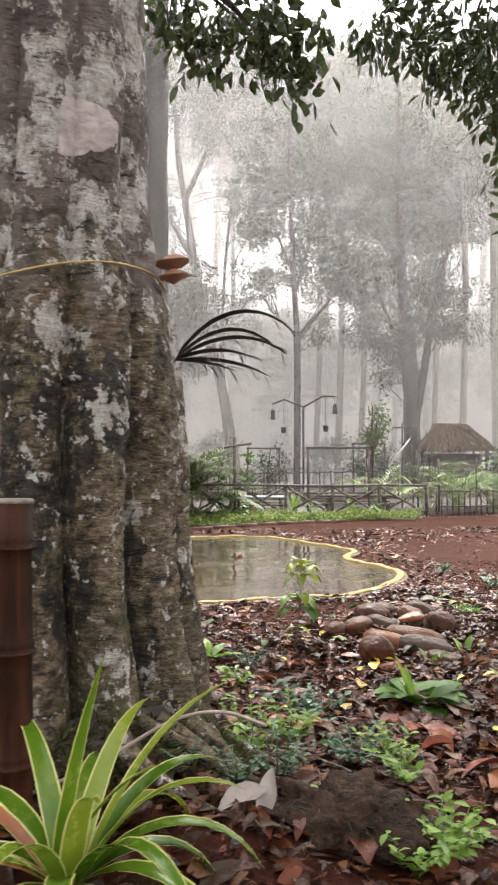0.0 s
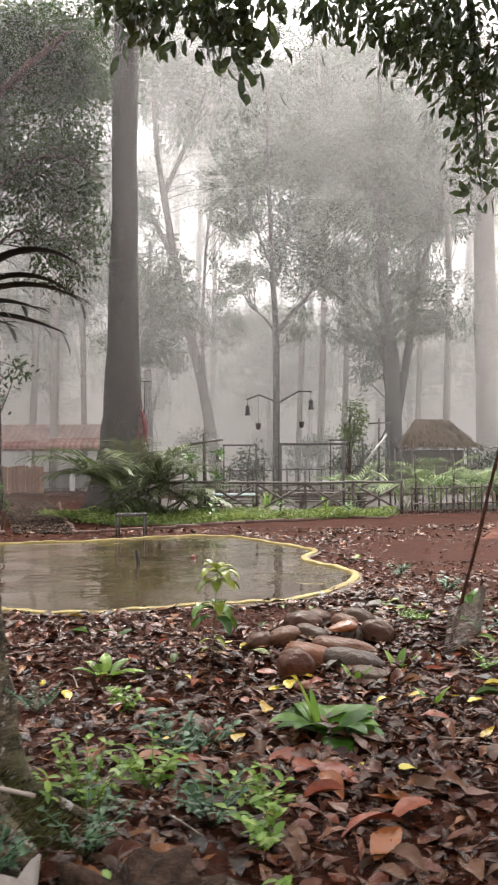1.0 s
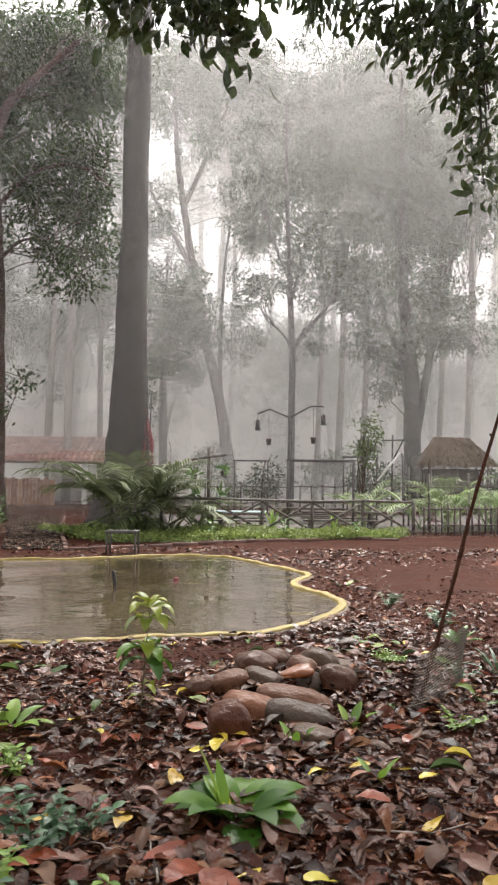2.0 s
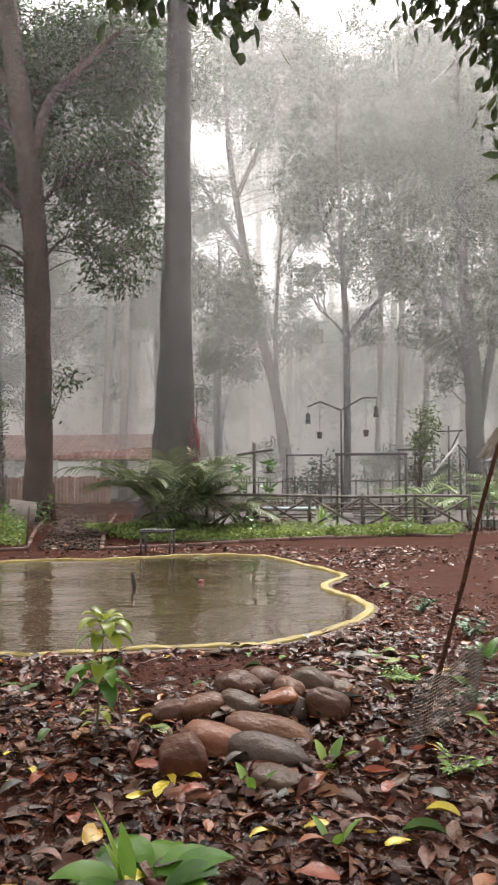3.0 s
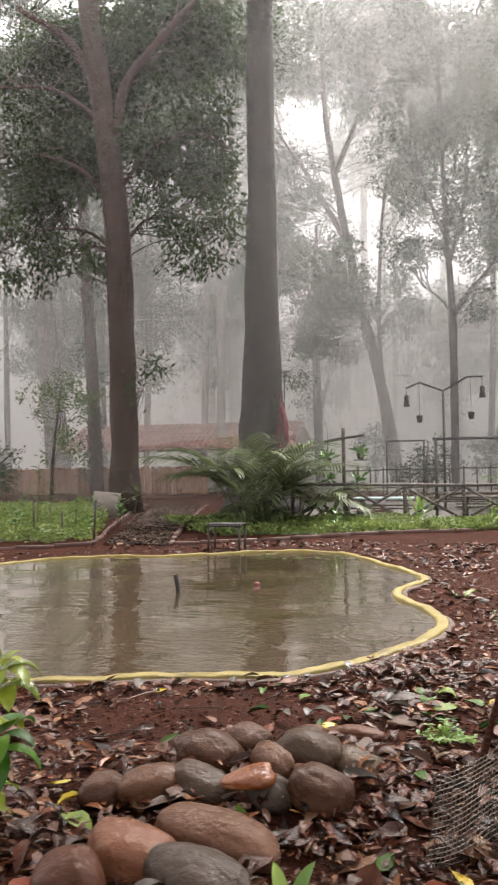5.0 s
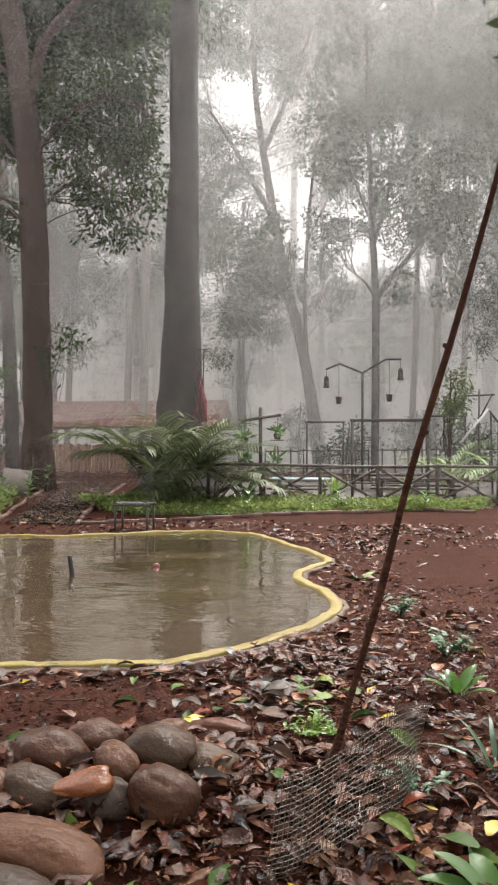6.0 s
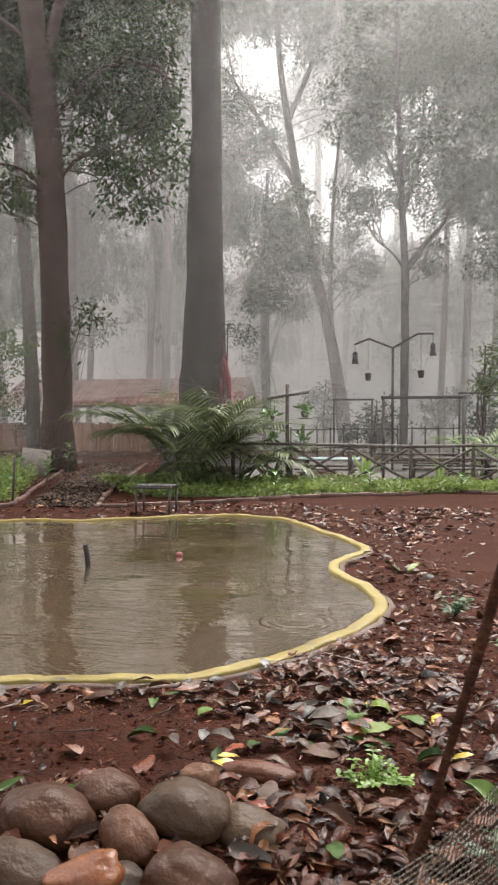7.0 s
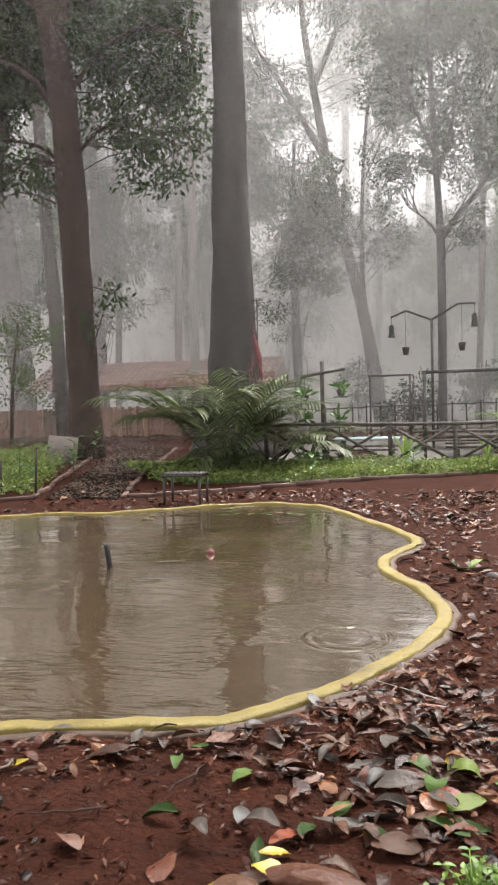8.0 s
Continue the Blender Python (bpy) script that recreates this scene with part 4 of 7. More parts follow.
def bark_old():
    m = bpy.data.materials.new("old_mottled_bark")
    m.use_nodes = True
    N, K = m.node_tree.nodes, m.node_tree.links
    bs = N["Principled BSDF"]
    geo = N.new("ShaderNodeNewGeometry")

    def noise_tex(scale, detail, stretch=(1, 1, 1), rough=0.6):
        mp = N.new("ShaderNodeMapping")
        mp.inputs["Scale"].default_value = stretch
        K.new(geo.outputs["Position"], mp.inputs["Vector"])
        t = N.new("ShaderNodeTexNoise")
        t.inputs["Scale"].default_value, t.inputs["Detail"].default_value, t.inputs["Roughness"].default_value = scale, detail, rough
        K.new(mp.outputs[0], t.inputs["Vector"])
        return t.outputs[0]

    def ramp(src, stops):
        r = N.new("ShaderNodeValToRGB")
        el = r.color_ramp.elements
        while len(el) < len(stops):
            el.new(0.5)
        for e, (p, c) in zip(el, stops):
            e.position, e.color = p, (*c, 1)
        K.new(src, r.inputs[0])
        return r.outputs[0]

    def mixc(fac, a, b):
        x = N.new("ShaderNodeMix")
        x.data_type = "RGBA"
        K.new(fac, x.inputs[0])
        K.new(a, x.inputs[6])
        K.new(b, x.inputs[7])
        return x.outputs[2]
    base = ramp(noise_tex(15, 14, (1, 1, 1.9), 0.82), [(0.37, (0.010, 0.0062, 0.0034)), (0.43, (0.066, 0.042, 0.023)), (0.49, (0.19, 0.132, 0.076)), (0.56, (0.36, 0.275, 0.175)), (0.65, (0.62, 0.53, 0.40))])
    pale = ramp(noise_tex(5, 12, (1, 1, 1.1), 0.74), [(0.35, (0.06, 0.041, 0.031)), (0.45, (0.175, 0.131, 0.107)), (0.56, (0.285, 0.225, 0.19)), (0.68, (0.48, 0.41, 0.36))])
    light = ramp(noise_tex(26, 10, (1, 1, 1), 0.76), [(0.36, (0.34, 0.28, 0.23)), (0.47, (0.72, 0.65, 0.57)), (0.58, (0.95, 0.93, 0.88))])
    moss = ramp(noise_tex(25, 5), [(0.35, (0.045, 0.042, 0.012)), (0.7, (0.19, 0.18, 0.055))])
    # the bark is smooth and pale higher up the trunk
    sep = N.new("ShaderNodeSeparateXYZ")
    K.new(geo.outputs["Position"], sep.inputs[0])
    hi = N.new("ShaderNodeMapRange")
    hi.inputs["From Min"].default_value, hi.inputs["From Max"].default_value = 1.45, 2.25
    hi.inputs["To Min"].default_value, hi.inputs["To Max"].default_value = -0.12, 0.16
    K.new(sep.outputs["Z"], hi.inputs["Value"])
    up = N.new("ShaderNodeMath")
    K.new(noise_tex(2.6, 8, (1, 1, 0.55), 0.72), up.inputs[0])
    K.new(hi.outputs[0], up.inputs[1])
    m0 = ramp(up.outputs[0], [(0.5, (0, 0, 0)), (0.55, (0.95, 0.95, 0.95))])
    # white lichen thins out towards the roots
    thin = N.new("ShaderNodeMapRange")
    thin.inputs["From Min"].default_value, thin.inputs["From Max"].default_value = 0.7, 2.2
    thin.inputs["To Min"].default_value, thin.inputs["To Max"].default_value = -0.04, 0.004
    K.new(sep.outputs["Z"], thin.inputs["Value"])
    spots = N.new("ShaderNodeMath")
    K.new(noise_tex(4.8, 14, (1, 1, 0.8), 0.74), spots.inputs[0])
    K.new(thin.outputs[0], spots.inputs[1])
    m1 = ramp(spots.outputs[0], [(0.532, (0, 0, 0)), (0.545, (1, 1, 1))])
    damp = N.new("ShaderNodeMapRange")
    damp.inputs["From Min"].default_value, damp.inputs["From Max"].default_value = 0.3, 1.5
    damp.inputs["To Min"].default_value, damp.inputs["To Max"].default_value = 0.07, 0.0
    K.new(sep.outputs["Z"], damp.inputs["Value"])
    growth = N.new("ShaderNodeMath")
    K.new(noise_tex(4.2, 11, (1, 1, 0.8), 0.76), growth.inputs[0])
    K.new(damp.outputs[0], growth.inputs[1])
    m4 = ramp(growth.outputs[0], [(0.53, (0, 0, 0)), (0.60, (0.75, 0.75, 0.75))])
    olive = ramp(noise_tex(24, 12, (1, 1, 1.9), 0.78), [(0.37, (0.030, 0.024, 0.010)), (0.45, (0.13, 0.105, 0.045)), (0.53, (0.27, 0.225, 0.11)), (0.63, (0.46, 0.40, 0.24))])
    m3 = ramp(noise_tex(23, 6, (1, 1, 1.0), 0.56), [(0.62, (0, 0, 0)), (0.635, (1, 1, 1))])
    m2 = ramp(noise_tex(3.4, 9, (1, 1, 0.6), 0.75), [(0.56, (0, 0, 0)), (0.63, (0.8, 0.8, 0.8))])
    # black weathered patches
    m5 = ramp(noise_tex(3.0, 12, (1, 1, 0.7), 0.78), [(0.52, (0, 0, 0)), (0.555, (0.85, 0.85, 0.85))])
    # dark fissures, mostly level, run through everything
    crack = ramp(noise_tex(8, 14, (1, 1, 4.0), 0.8), [(0.40, (1, 1, 1)), (0.425, (0, 0, 0))])
    dark = ramp(noise_tex(40, 3), [(0.3, (0.006, 0.005, 0.004)), (0.7, (0.022, 0.018, 0.014))])
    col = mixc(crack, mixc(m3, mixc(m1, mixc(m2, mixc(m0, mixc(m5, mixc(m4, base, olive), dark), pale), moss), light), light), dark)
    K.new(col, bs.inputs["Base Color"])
    bs.inputs["Roughness"].default_value = 0.62
    bp = N.new("ShaderNodeBump")
    bp.inputs["Strength"].default_value, bp.inputs["Distance"].default_value = 1.0, 0.075
    hmix = N.new("ShaderNodeMath")
    hmix.operation = "ADD"
    K.new(noise_tex(9, 12, (1, 1, 4.5), 0.75), hmix.inputs[0])
    K.new(noise_tex(20, 9, (1, 1, 1.6), 0.7), hmix.inputs[1])
    K.new(hmix.outputs[0], bp.inputs["Height"])
    K.new(bp.outputs[0], bs.inputs["Normal"])
    return m


M_BARK_OLD = bark_old()
build_near_tree()


# ---- river stones ----
STONE_LOOK = ("smooth wet brown", "rounded reddish-brown", "smooth dark grey", "wet orange-brown", "dull olive-brown")


def build_stones():
    looks = (M_STONE, M_STONE_RED, M_STONE_GREY, M_STONE_ORANGE, M_STONE_OLIVE)
    # look, x, y, width, depth, height, turn, tilt across, tilt back, squareness, lift
    rows = [(0, 0.97, 6.13, 0.27, 0.21, 0.16, 5, 8, 0, 0.08, 0), (0, 1.09, 6.30, 0.19, 0.16, 0.14, 40, 0, 10, 0.2, 0), (4, 1.36, 6.23, 0.26, 0.19, 0.15, -6, 6, 0, 0.06, 0.01),
            (0, 1.455, 5.93, 0.22, 0.18, 0.16, -12, 14, -8, 0.3, 0.01), (3, 1.21, 5.83, 0.20, 0.15, 0.095, 12, -8, 14, 0.1, 0.085), (0, 1.255, 6.05, 0.21, 0.12, 0.13, -42, 10, 0, 0.1, 0.02),
            (4, 1.01, 5.90, 0.25, 0.16, 0.11, -14, 12, 10, 0.12, 0.01), (0, 0.64, 5.83, 0.19, 0.16, 0.12, 10, -6, 0, 0.1, 0), (0, 0.81, 5.86, 0.24, 0.17, 0.14, 22, -10, 0, 0.14, 0),
            (2, 1.285, 5.89, 0.15, 0.13, 0.13, 50, 18, 0, 0.25, 0), (0, 1.19, 5.56, 0.42, 0.19, 0.15, -10, 9, 8, 0.14, 0.01), (2, 1.20, 5.33, 0.35, 0.20, 0.16, -14, 8, 0, 0.02, 0),
            (1, 0.94, 5.41, 0.29, 0.20, 0.16, -6, 10, 4, 0.2, 0.01), (1, 0.845, 5.19, 0.20, 0.18, 0.22, 14, -10, 12, 0.26, -0.01), (1, 1.19, 5.20, 0.20, 0.13, 0.07, 6, 0, 6, 0.1, 0),
            (4, 1.27, 5.06, 0.22, 0.17, 0.08, -16, 8, 0, 0.22, 0), (1, 0.93, 4.93, 0.19, 0.13, 0.06, 8, 0, 0, 0.1, 0), (4, 1.54, 6.27, 0.20, 0.15, 0.09, -8, 10, 10, 0.16, 0),
            (2, 1.40, 6.03, 0.12, 0.11, 0.09, 0, 0, 0, 0.1, 0), (1, 1.48, 6.72, 0.25, 0.10, 0.07, -6, 0, 0, 0.14, 0), (0, 1.31, 6.58, 0.14, 0.12, 0.09, 0, 0, 0, 0.1, 0)]
    for k, (look, x, y, w, d, h, turn, across, back, square, lift) in enumerate(rows):
        s = Shape()
        s.blob((0, 0, 0), (w / 2 * 1.04, d / 2 * 1.1, h / 2), seg=34, ring=20, lump=0.2, seed=k * 3.7 + 1, flat=square)
        if look == 3:
            # a wedge: high at one end, pointed at the other
            s.v = [(px, py * (0.72 + 0.5 * px / w), pz * (0.62 + 0.75 * px / w)) for px, py, pz in s.v]
        ob = part("river_stone", s, looks[look])
        ob.location = (x, y, gz(x, y) + h * 0.36 + lift)
        ob.rotation_euler = (radians(back), radians(across), radians(turn))
        tagged(ob, STONE_LOOK[look] + " river stone lying in a heap", "stone", "stones of the heap")


build_stones()


# ---- beyond the pond: lawns, path, kerbs ----
def quad_sheet(name, corners, material, label, category, lift=0.03, n=14):
    """A gently uneven bed over the ground between four corners."""
    a, b, c, d = (np.array(p) for p in corners)
    s = Shape()
    for i in range(n + 1):
        for j in range(n + 1):
            u, v = i / n, j / n
            p = (a * (1 - u) + b * u) * (1 - v) + (d * (1 - u) + c * u) * v
            e = min(u, v, 1 - u, 1 - v)
            s.v.append((p[0], p[1], gz(p[0], p[1]) + lift * min(1, e * 8) - (0.06 if e == 0 else 0)))
    for i in range(n):
        for j in range(n):
            q = i * (n + 1) + j
            s.f.append((q, q + n + 1, q + n + 2, q + 1))
    ob = part(name, s, material)
    return tagged(ob, label, category, kind="structure")


def grass_patch(corners, count, seed, label, height=0.15, mound=0.17):
    rng = np.random.default_rng(seed)
    a, b, c, d = (np.array(p) for p in corners)
    u, v = rng.uniform(0, 1, (2, count))
    p = (a[None] * (1 - u)[:, None] + b[None] * u[:, None]) * (1 - v)[:, None] + (d[None] * (1 - u)[:, None] + c[None] * u[:, None]) * v[:, None]
    # mounds of low leaves, thin and ragged towards the edges
    tuft = 0.5 + 0.3 * np.sin(p[:, 0] * 2.3 + np.sin(p[:, 1] * 3)) * np.sin(p[:, 1] * 2.7) + 0.35 * np.sin(p[:, 0] * 6.1 + 2 * np.sin(p[:, 1] * 4.3)) * np.sin(p[:, 1] * 5.9)
    edge = np.minimum(np.minimum(u, 1 - u) * 9, np.minimum(v, 1 - v) * 6)
    keep = edge + tuft * 0.9 + rng.normal(0, 0.25, count) > 0.55
    p, tuft, count = p[keep], tuft[keep], int(keep.sum())
    z = rise(p[:, 0], p[:, 1]) + bumps(p[:, 0], p[:, 1]) + 0.01
    cen = np.concatenate([p, z[:, None]], 1)
    cen[:, 2] += rng.uniform(0, 1, count) * np.clip(0.03 + mound * tuft, 0.02, mound * 1.25)
    dirs = rng.normal(0, 0.8, (count, 3))
    dirs[:, 2] = abs(dirs[:, 2]) * 0.45 + 0.05
    v2, f2 = leaf_cloud(cen, dirs, height * 0.55, 0.05, rng, cup=0.12, rows=1)
    ob = part("grass", mesh_from_arrays("grass", v2, f2), M_GRASS)
    tagged(ob, label, "grass", kind="stuff")


LAWN_A = [(-13.5, 13.4), (-3.85, 14.8), (-6.9, 22.0), (-16, 22.5)]
LAWN_B = [(-2.4, 16.0), (3.9, 17.9), (4.3, 19.0), (-4.6, 19.6)]
quad_sheet("lawn_bed", LAWN_A, M_LAWN, "raised lawn bed of low green ground cover", "lawn")
quad_sheet("lawn_bed", LAWN_B, M_LAWN, "strip of green ground cover in front of the fence", "lawn")
quad_sheet("pavement", [(-3.6, 14.4), (-2.5, 14.6), (-5.4, 25), (-7.0, 25)], M_PATH, "gritty garden path littered with leaves", "path", lift=0.015)
quad_sheet("pavement", [(-3.4, 19.5), (8.5, 19.4), (9.5, 27.4), (-4.5, 27.2)], M_GRAVEL, "dark gravel floor of the picnic garden", "gravel", lift=0.012)
grass_patch(LAWN_A, 50000, 1, "low green ground cover of the lawn bed", mound=0.34)
grass_patch(LAWN_B, 20000, 2, "low green ground cover along the fence")


def kerb(points, label, gap=0.012, length=0.46, group=""):
    """A kerb of separate bricks along a line."""
    top = thing("kerb", (points[0][0], points[0][1], gz(*points[0])), label, "kerb", kind="structure")
    base = Vector(top.location)
    pts = [Vector((x, y, 0)) for x, y in points]
    rng = np.random.default_rng(len(points) * 7)
    for a, b in zip(pts, pts[1:]):
        L = (b - a).length
        n = max(1, int(L / length))
        d = (b - a) / n
        for i in range(n):
            p0, p1 = a + d * i, a + d * (i + 1)
            c = (p0 + p1) / 2
            s = Shape()
            s.beam((-(d.length - gap) / 2, 0, 0), ((d.length - gap) / 2, 0, 0), 0.075, 0.06)
            ob = part("brick", s, M_KERB, top)
            ob.location = Vector((c.x, c.y, gz(c.x, c.y) + 0.022)) - base
            ob.rotation_euler = (rng.uniform(-0.05, 0.05), rng.uniform(-0.03, 0.03), math.atan2(d.y, d.x) + rng.uniform(-0.03, 0.03))
    return top


M_KERB = material("kerb_brick", [(0.3, (0.08, 0.042, 0.032)), (0.7, (0.2, 0.115, 0.09))], 12, 0.7, 0.5, objrand=0.4)


# ---- timber and iron in the picnic garden ----
def post_fence(a, b, n, h, label, cross=True, w=0.055):
    a, b = Vector((*a, gz(*a))), Vector((*b, gz(*b)))
    top = thing("fence", tuple(a), label, "fence")
    d = (b - a) / n
    rng = np.random.default_rng(int(abs(a.x * 100)) + n)
    for i in range(n + 1):
        p = d * i
        s = Shape().tube([p + Vector((0, 0, -0.05)), p + Vector((rng.normal(0, 0.012), 0, h * rng.uniform(0.97, 1.06)))], [w * 0.55, w * 0.5], 8, rough=0.1)
        part("post", s, M_TIMBER, top)
    for z in ((h * 0.93,) if cross else (h * 0.9, h * 0.35)):
        s = Shape().tube([d * (i / 2) + Vector((0, -0.03, z + rng.normal(0, 0.008))) for i in range(2 * n + 1)], w * 0.42, 7)
        part("rail", s, M_TIMBER, top)
    if cross:
        for i in range(n):
            p, q = d * i, d * (i + 1)
            for u, v in ((0.88, 0.06), (0.06, 0.88)):
                s = Shape().tube([p + Vector((0, -0.035 if u > v else 0.035, h * u)), q + Vector((0, -0.035 if u > v else 0.035, h * v))], w * 0.36, 7)
                part("brace", s, M_TIMBER, top)
    return top


def frame_arch(x0, x1, y, h, label, w=0.05):
    z = gz(x0, y)
    top = thing("pergola", (x0, y, z), label, "pergola")
    part("post", Shape().beam((0, 0, -0.05), (0, 0, h), w), M_IRON, top)
    part("post", Shape().beam((x1 - x0, 0, -0.05), (x1 - x0, 0, h), w), M_IRON, top)
    part("crossbar", Shape().beam((-0.05, 0, h), (x1 - x0 + 0.05, 0, h), w), M_IRON, top)
    return top


def picnic_table(x, y, L, label, top_mat, h=0.42):
    z = gz(x, y)
    t = thing("picnic_table", (x, y, z), label, "table", "tables of the picnic garden")
    for k in range(4):
        part("plank", Shape().box((0, -0.27 + k * 0.18, h), (L, 0.165, 0.035)), top_mat, t)
    for sx in (-1, 1):
        for sy in (-1, 1):
            part("leg", Shape().beam((sx * L * 0.4, sy * 0.3, 0), (sx * L * 0.36, sy * 0.12, h - 0.02), 0.06), M_TIMBER, t)
    for sy in (-1, 1):
        part("seat", Shape().box((0, sy * 0.62, h * 0.55), (L, 0.2, 0.035)), M_TIMBER, t)
        for sx in (-1, 1):
            part("seat_leg", Shape().beam((sx * L * 0.38, sy * 0.62, 0), (sx * L * 0.38, sy * 0.62, h * 0.54), 0.055), M_TIMBER, t)
    return t


def build_garden():
    post_fence((-2.6, 19.2), (4.4, 19.2), 6, 0.82, "dark rustic timber fence with crossed braces", w=0.078)
    post_fence((4.62, 19.1), (8.2, 18.9), 26, 0.68, "short dark picket fence beside the track", cross=False, w=0.042)
    post_fence((-1.5, 27.5), (9, 28.0), 26, 1.0, "picket fence at the back of the picnic garden", cross=False, w=0.05)
    frame_arch(1.52, 3.1, 20.0, 1.72, "dark square metal frame over the picnic tables", 0.06)
    frame_arch(-0.05, 1.02, 26.1, 1.78, "thin dark metal frame at the back", 0.05)
    frame_arch(3.3, 4.3, 24.5, 1.9, "thin dark metal frame beside the hut", 0.045)
    picnic_table(0.35, 20.6, 1.3, "low picnic table with a pale blue top", M_BLUE)
    picnic_table(2.9, 20.9, 2.0, "dark wooden picnic table with benches", M_TIMBER)
    picnic_table(2.2, 23.2, 2.0, "dark wooden picnic table near the lamp post", M_TIMBER)
    # cross-shaped post with hanging pots
    z = gz(-0.38, 19.5)
    c = thing("plant_stand", (-0.38, 19.5, z), "leaning cross-shaped timber post that carries pots", "plant stand")
    part("post", Shape().tube([(0.02, 0, -0.05), (0.0, 0, 1.0), (-0.0, 0, 1.97)], 0.04, 9, rough=0.1), M_TIMBER, c)
    part("arm", Shape().tube([(-0.41, 0, 1.68), (0, -0.03, 1.75), (0.44, 0, 1.81)], 0.032, 9, rough=0.1), M_TIMBER, c)
    for px, pz in ((-0.34, 1.32), (0.36, 1.40)):
        pot = Shape().tube([(px, 0, pz - 0.1), (px, 0, pz), (px, 0, pz + 0.02)], [0.06, 0.085, 0.09], 12)
        part("pot", pot, M_TIMBER, c)
        part("wire", Shape().tube([(px, 0, pz), (px, 0, 1.74)], 0.006, 5), M_IRON, c)
    part("tray", Shape().box((0.36, 0, 1.28), (0.26, 0.16, 0.02)), M_TIMBER, c)
    gr = np.random.default_rng(31)
    for px, pz, n in ((-0.34, 1.34, 26), (0.36, 1.42, 16), (-0.3, 0.9, 30), (0.3, 0.85, 24)):
        d = gr.normal(0, 1, (n, 3)) + np.array((0, 0, 0.35))
        v, f = leaf_cloud(np.array((px, -0.04, pz)) + gr.normal(0, 0.05, (n, 3)), d, 0.2, 0.06, gr)
        part("potted_leaves", mesh_from_arrays("potted_leaves", v, f), M_PLANT, c, "green leaves of a hanging pot plant")
    # lamp post with two arms
    z = gz(1.64, 23.4)
    lp = thing("lamp_post", (1.64, 23.4, z), "thin dark lamp post with two bent arms and hanging lanterns", "lamp post")
    part("pole", Shape().tube([(0, 0, -0.05), (0, 0, 3.02)], 0.032, 9), M_IRON, lp)
    part("arm", Shape().tube([(0, 0, 3.0), (-0.58, 0, 3.24), (-0.94, 0, 3.1)], 0.024, 8), M_IRON, lp)
    part("arm", Shape().tube([(0, 0, 3.0), (0.6, 0, 3.34), (0.98, 0, 3.33)], 0.024, 8), M_IRON, lp)
    for lx, lz, top in ((-0.92, 2.78, 3.1), (0.96, 2.95, 3.33)):
        la = part("lantern", Shape().tube([(lx, 0, lz - 0.15), (lx, 0, lz - 0.12), (lx, 0, lz), (lx, 0, lz + 0.1), (lx, 0, lz + 0.16)], [0.09, 0.08, 0.06, 0.07, 0.02], 10), M_IRON, lp)
        part("wire", Shape().tube([(lx, 0, lz + 0.15), (lx, 0, top)], 0.006, 5), M_IRON, lp)
    for px, pz, top in ((-0.6, 2.3, 3.22), (0.68, 2.35, 3.33)):
        part("hanging_pot", Shape().tube([(px, 0, pz - 0.09), (px, 0, pz + 0.07), (px, 0, pz + 0.09)], [0.06, 0.085, 0.09], 10), M_TIMBER, lp)
        part("wire", Shape().tube([(px, 0, pz + 0.08), (px, 0, top)], 0.005, 5), M_IRON, lp)
    # slatted stool at the pond's edge
    z = gz(-1.45, 14.2)
    b = thing("bench", (-1.42, 14.3, z), "small low iron bench with a slatted top", "bench")
    for k in range(9):
        part("slat", Shape().box((-0.24 + k * 0.06, 0, 0.40), (0.038, 0.34, 0.02)), M_IRON, b)
    for y in (-0.16, 0.16):
        part("rail", Shape().box((0, y, 0.38), (0.54, 0.03, 0.03)), M_IRON, b)
        for x in (-0.24, 0.24):
            part("leg", Shape().beam((x, y, -0.03), (x, y, 0.37), 0.028), M_IRON, b)
    # pipe and float in the pond
    s = Shape().tube([(0.02, 0, -0.3), (0.0, 0, 0.0), (-0.025, 0, 0.18)], 0.023, 10)
    p = part("pipe", s, M_PIPE)
    p.location = (-0.79, 10.5, 0)
    tagged(p, "short black pipe standing in the pond water", "pipe")


M_BLUE = material("pale_blue_paint", [(0.3, (0.25, 0.36, 0.38)), (0.7, (0.42, 0.5, 0.5))], 6, 0.5, 0.2)
build_garden()


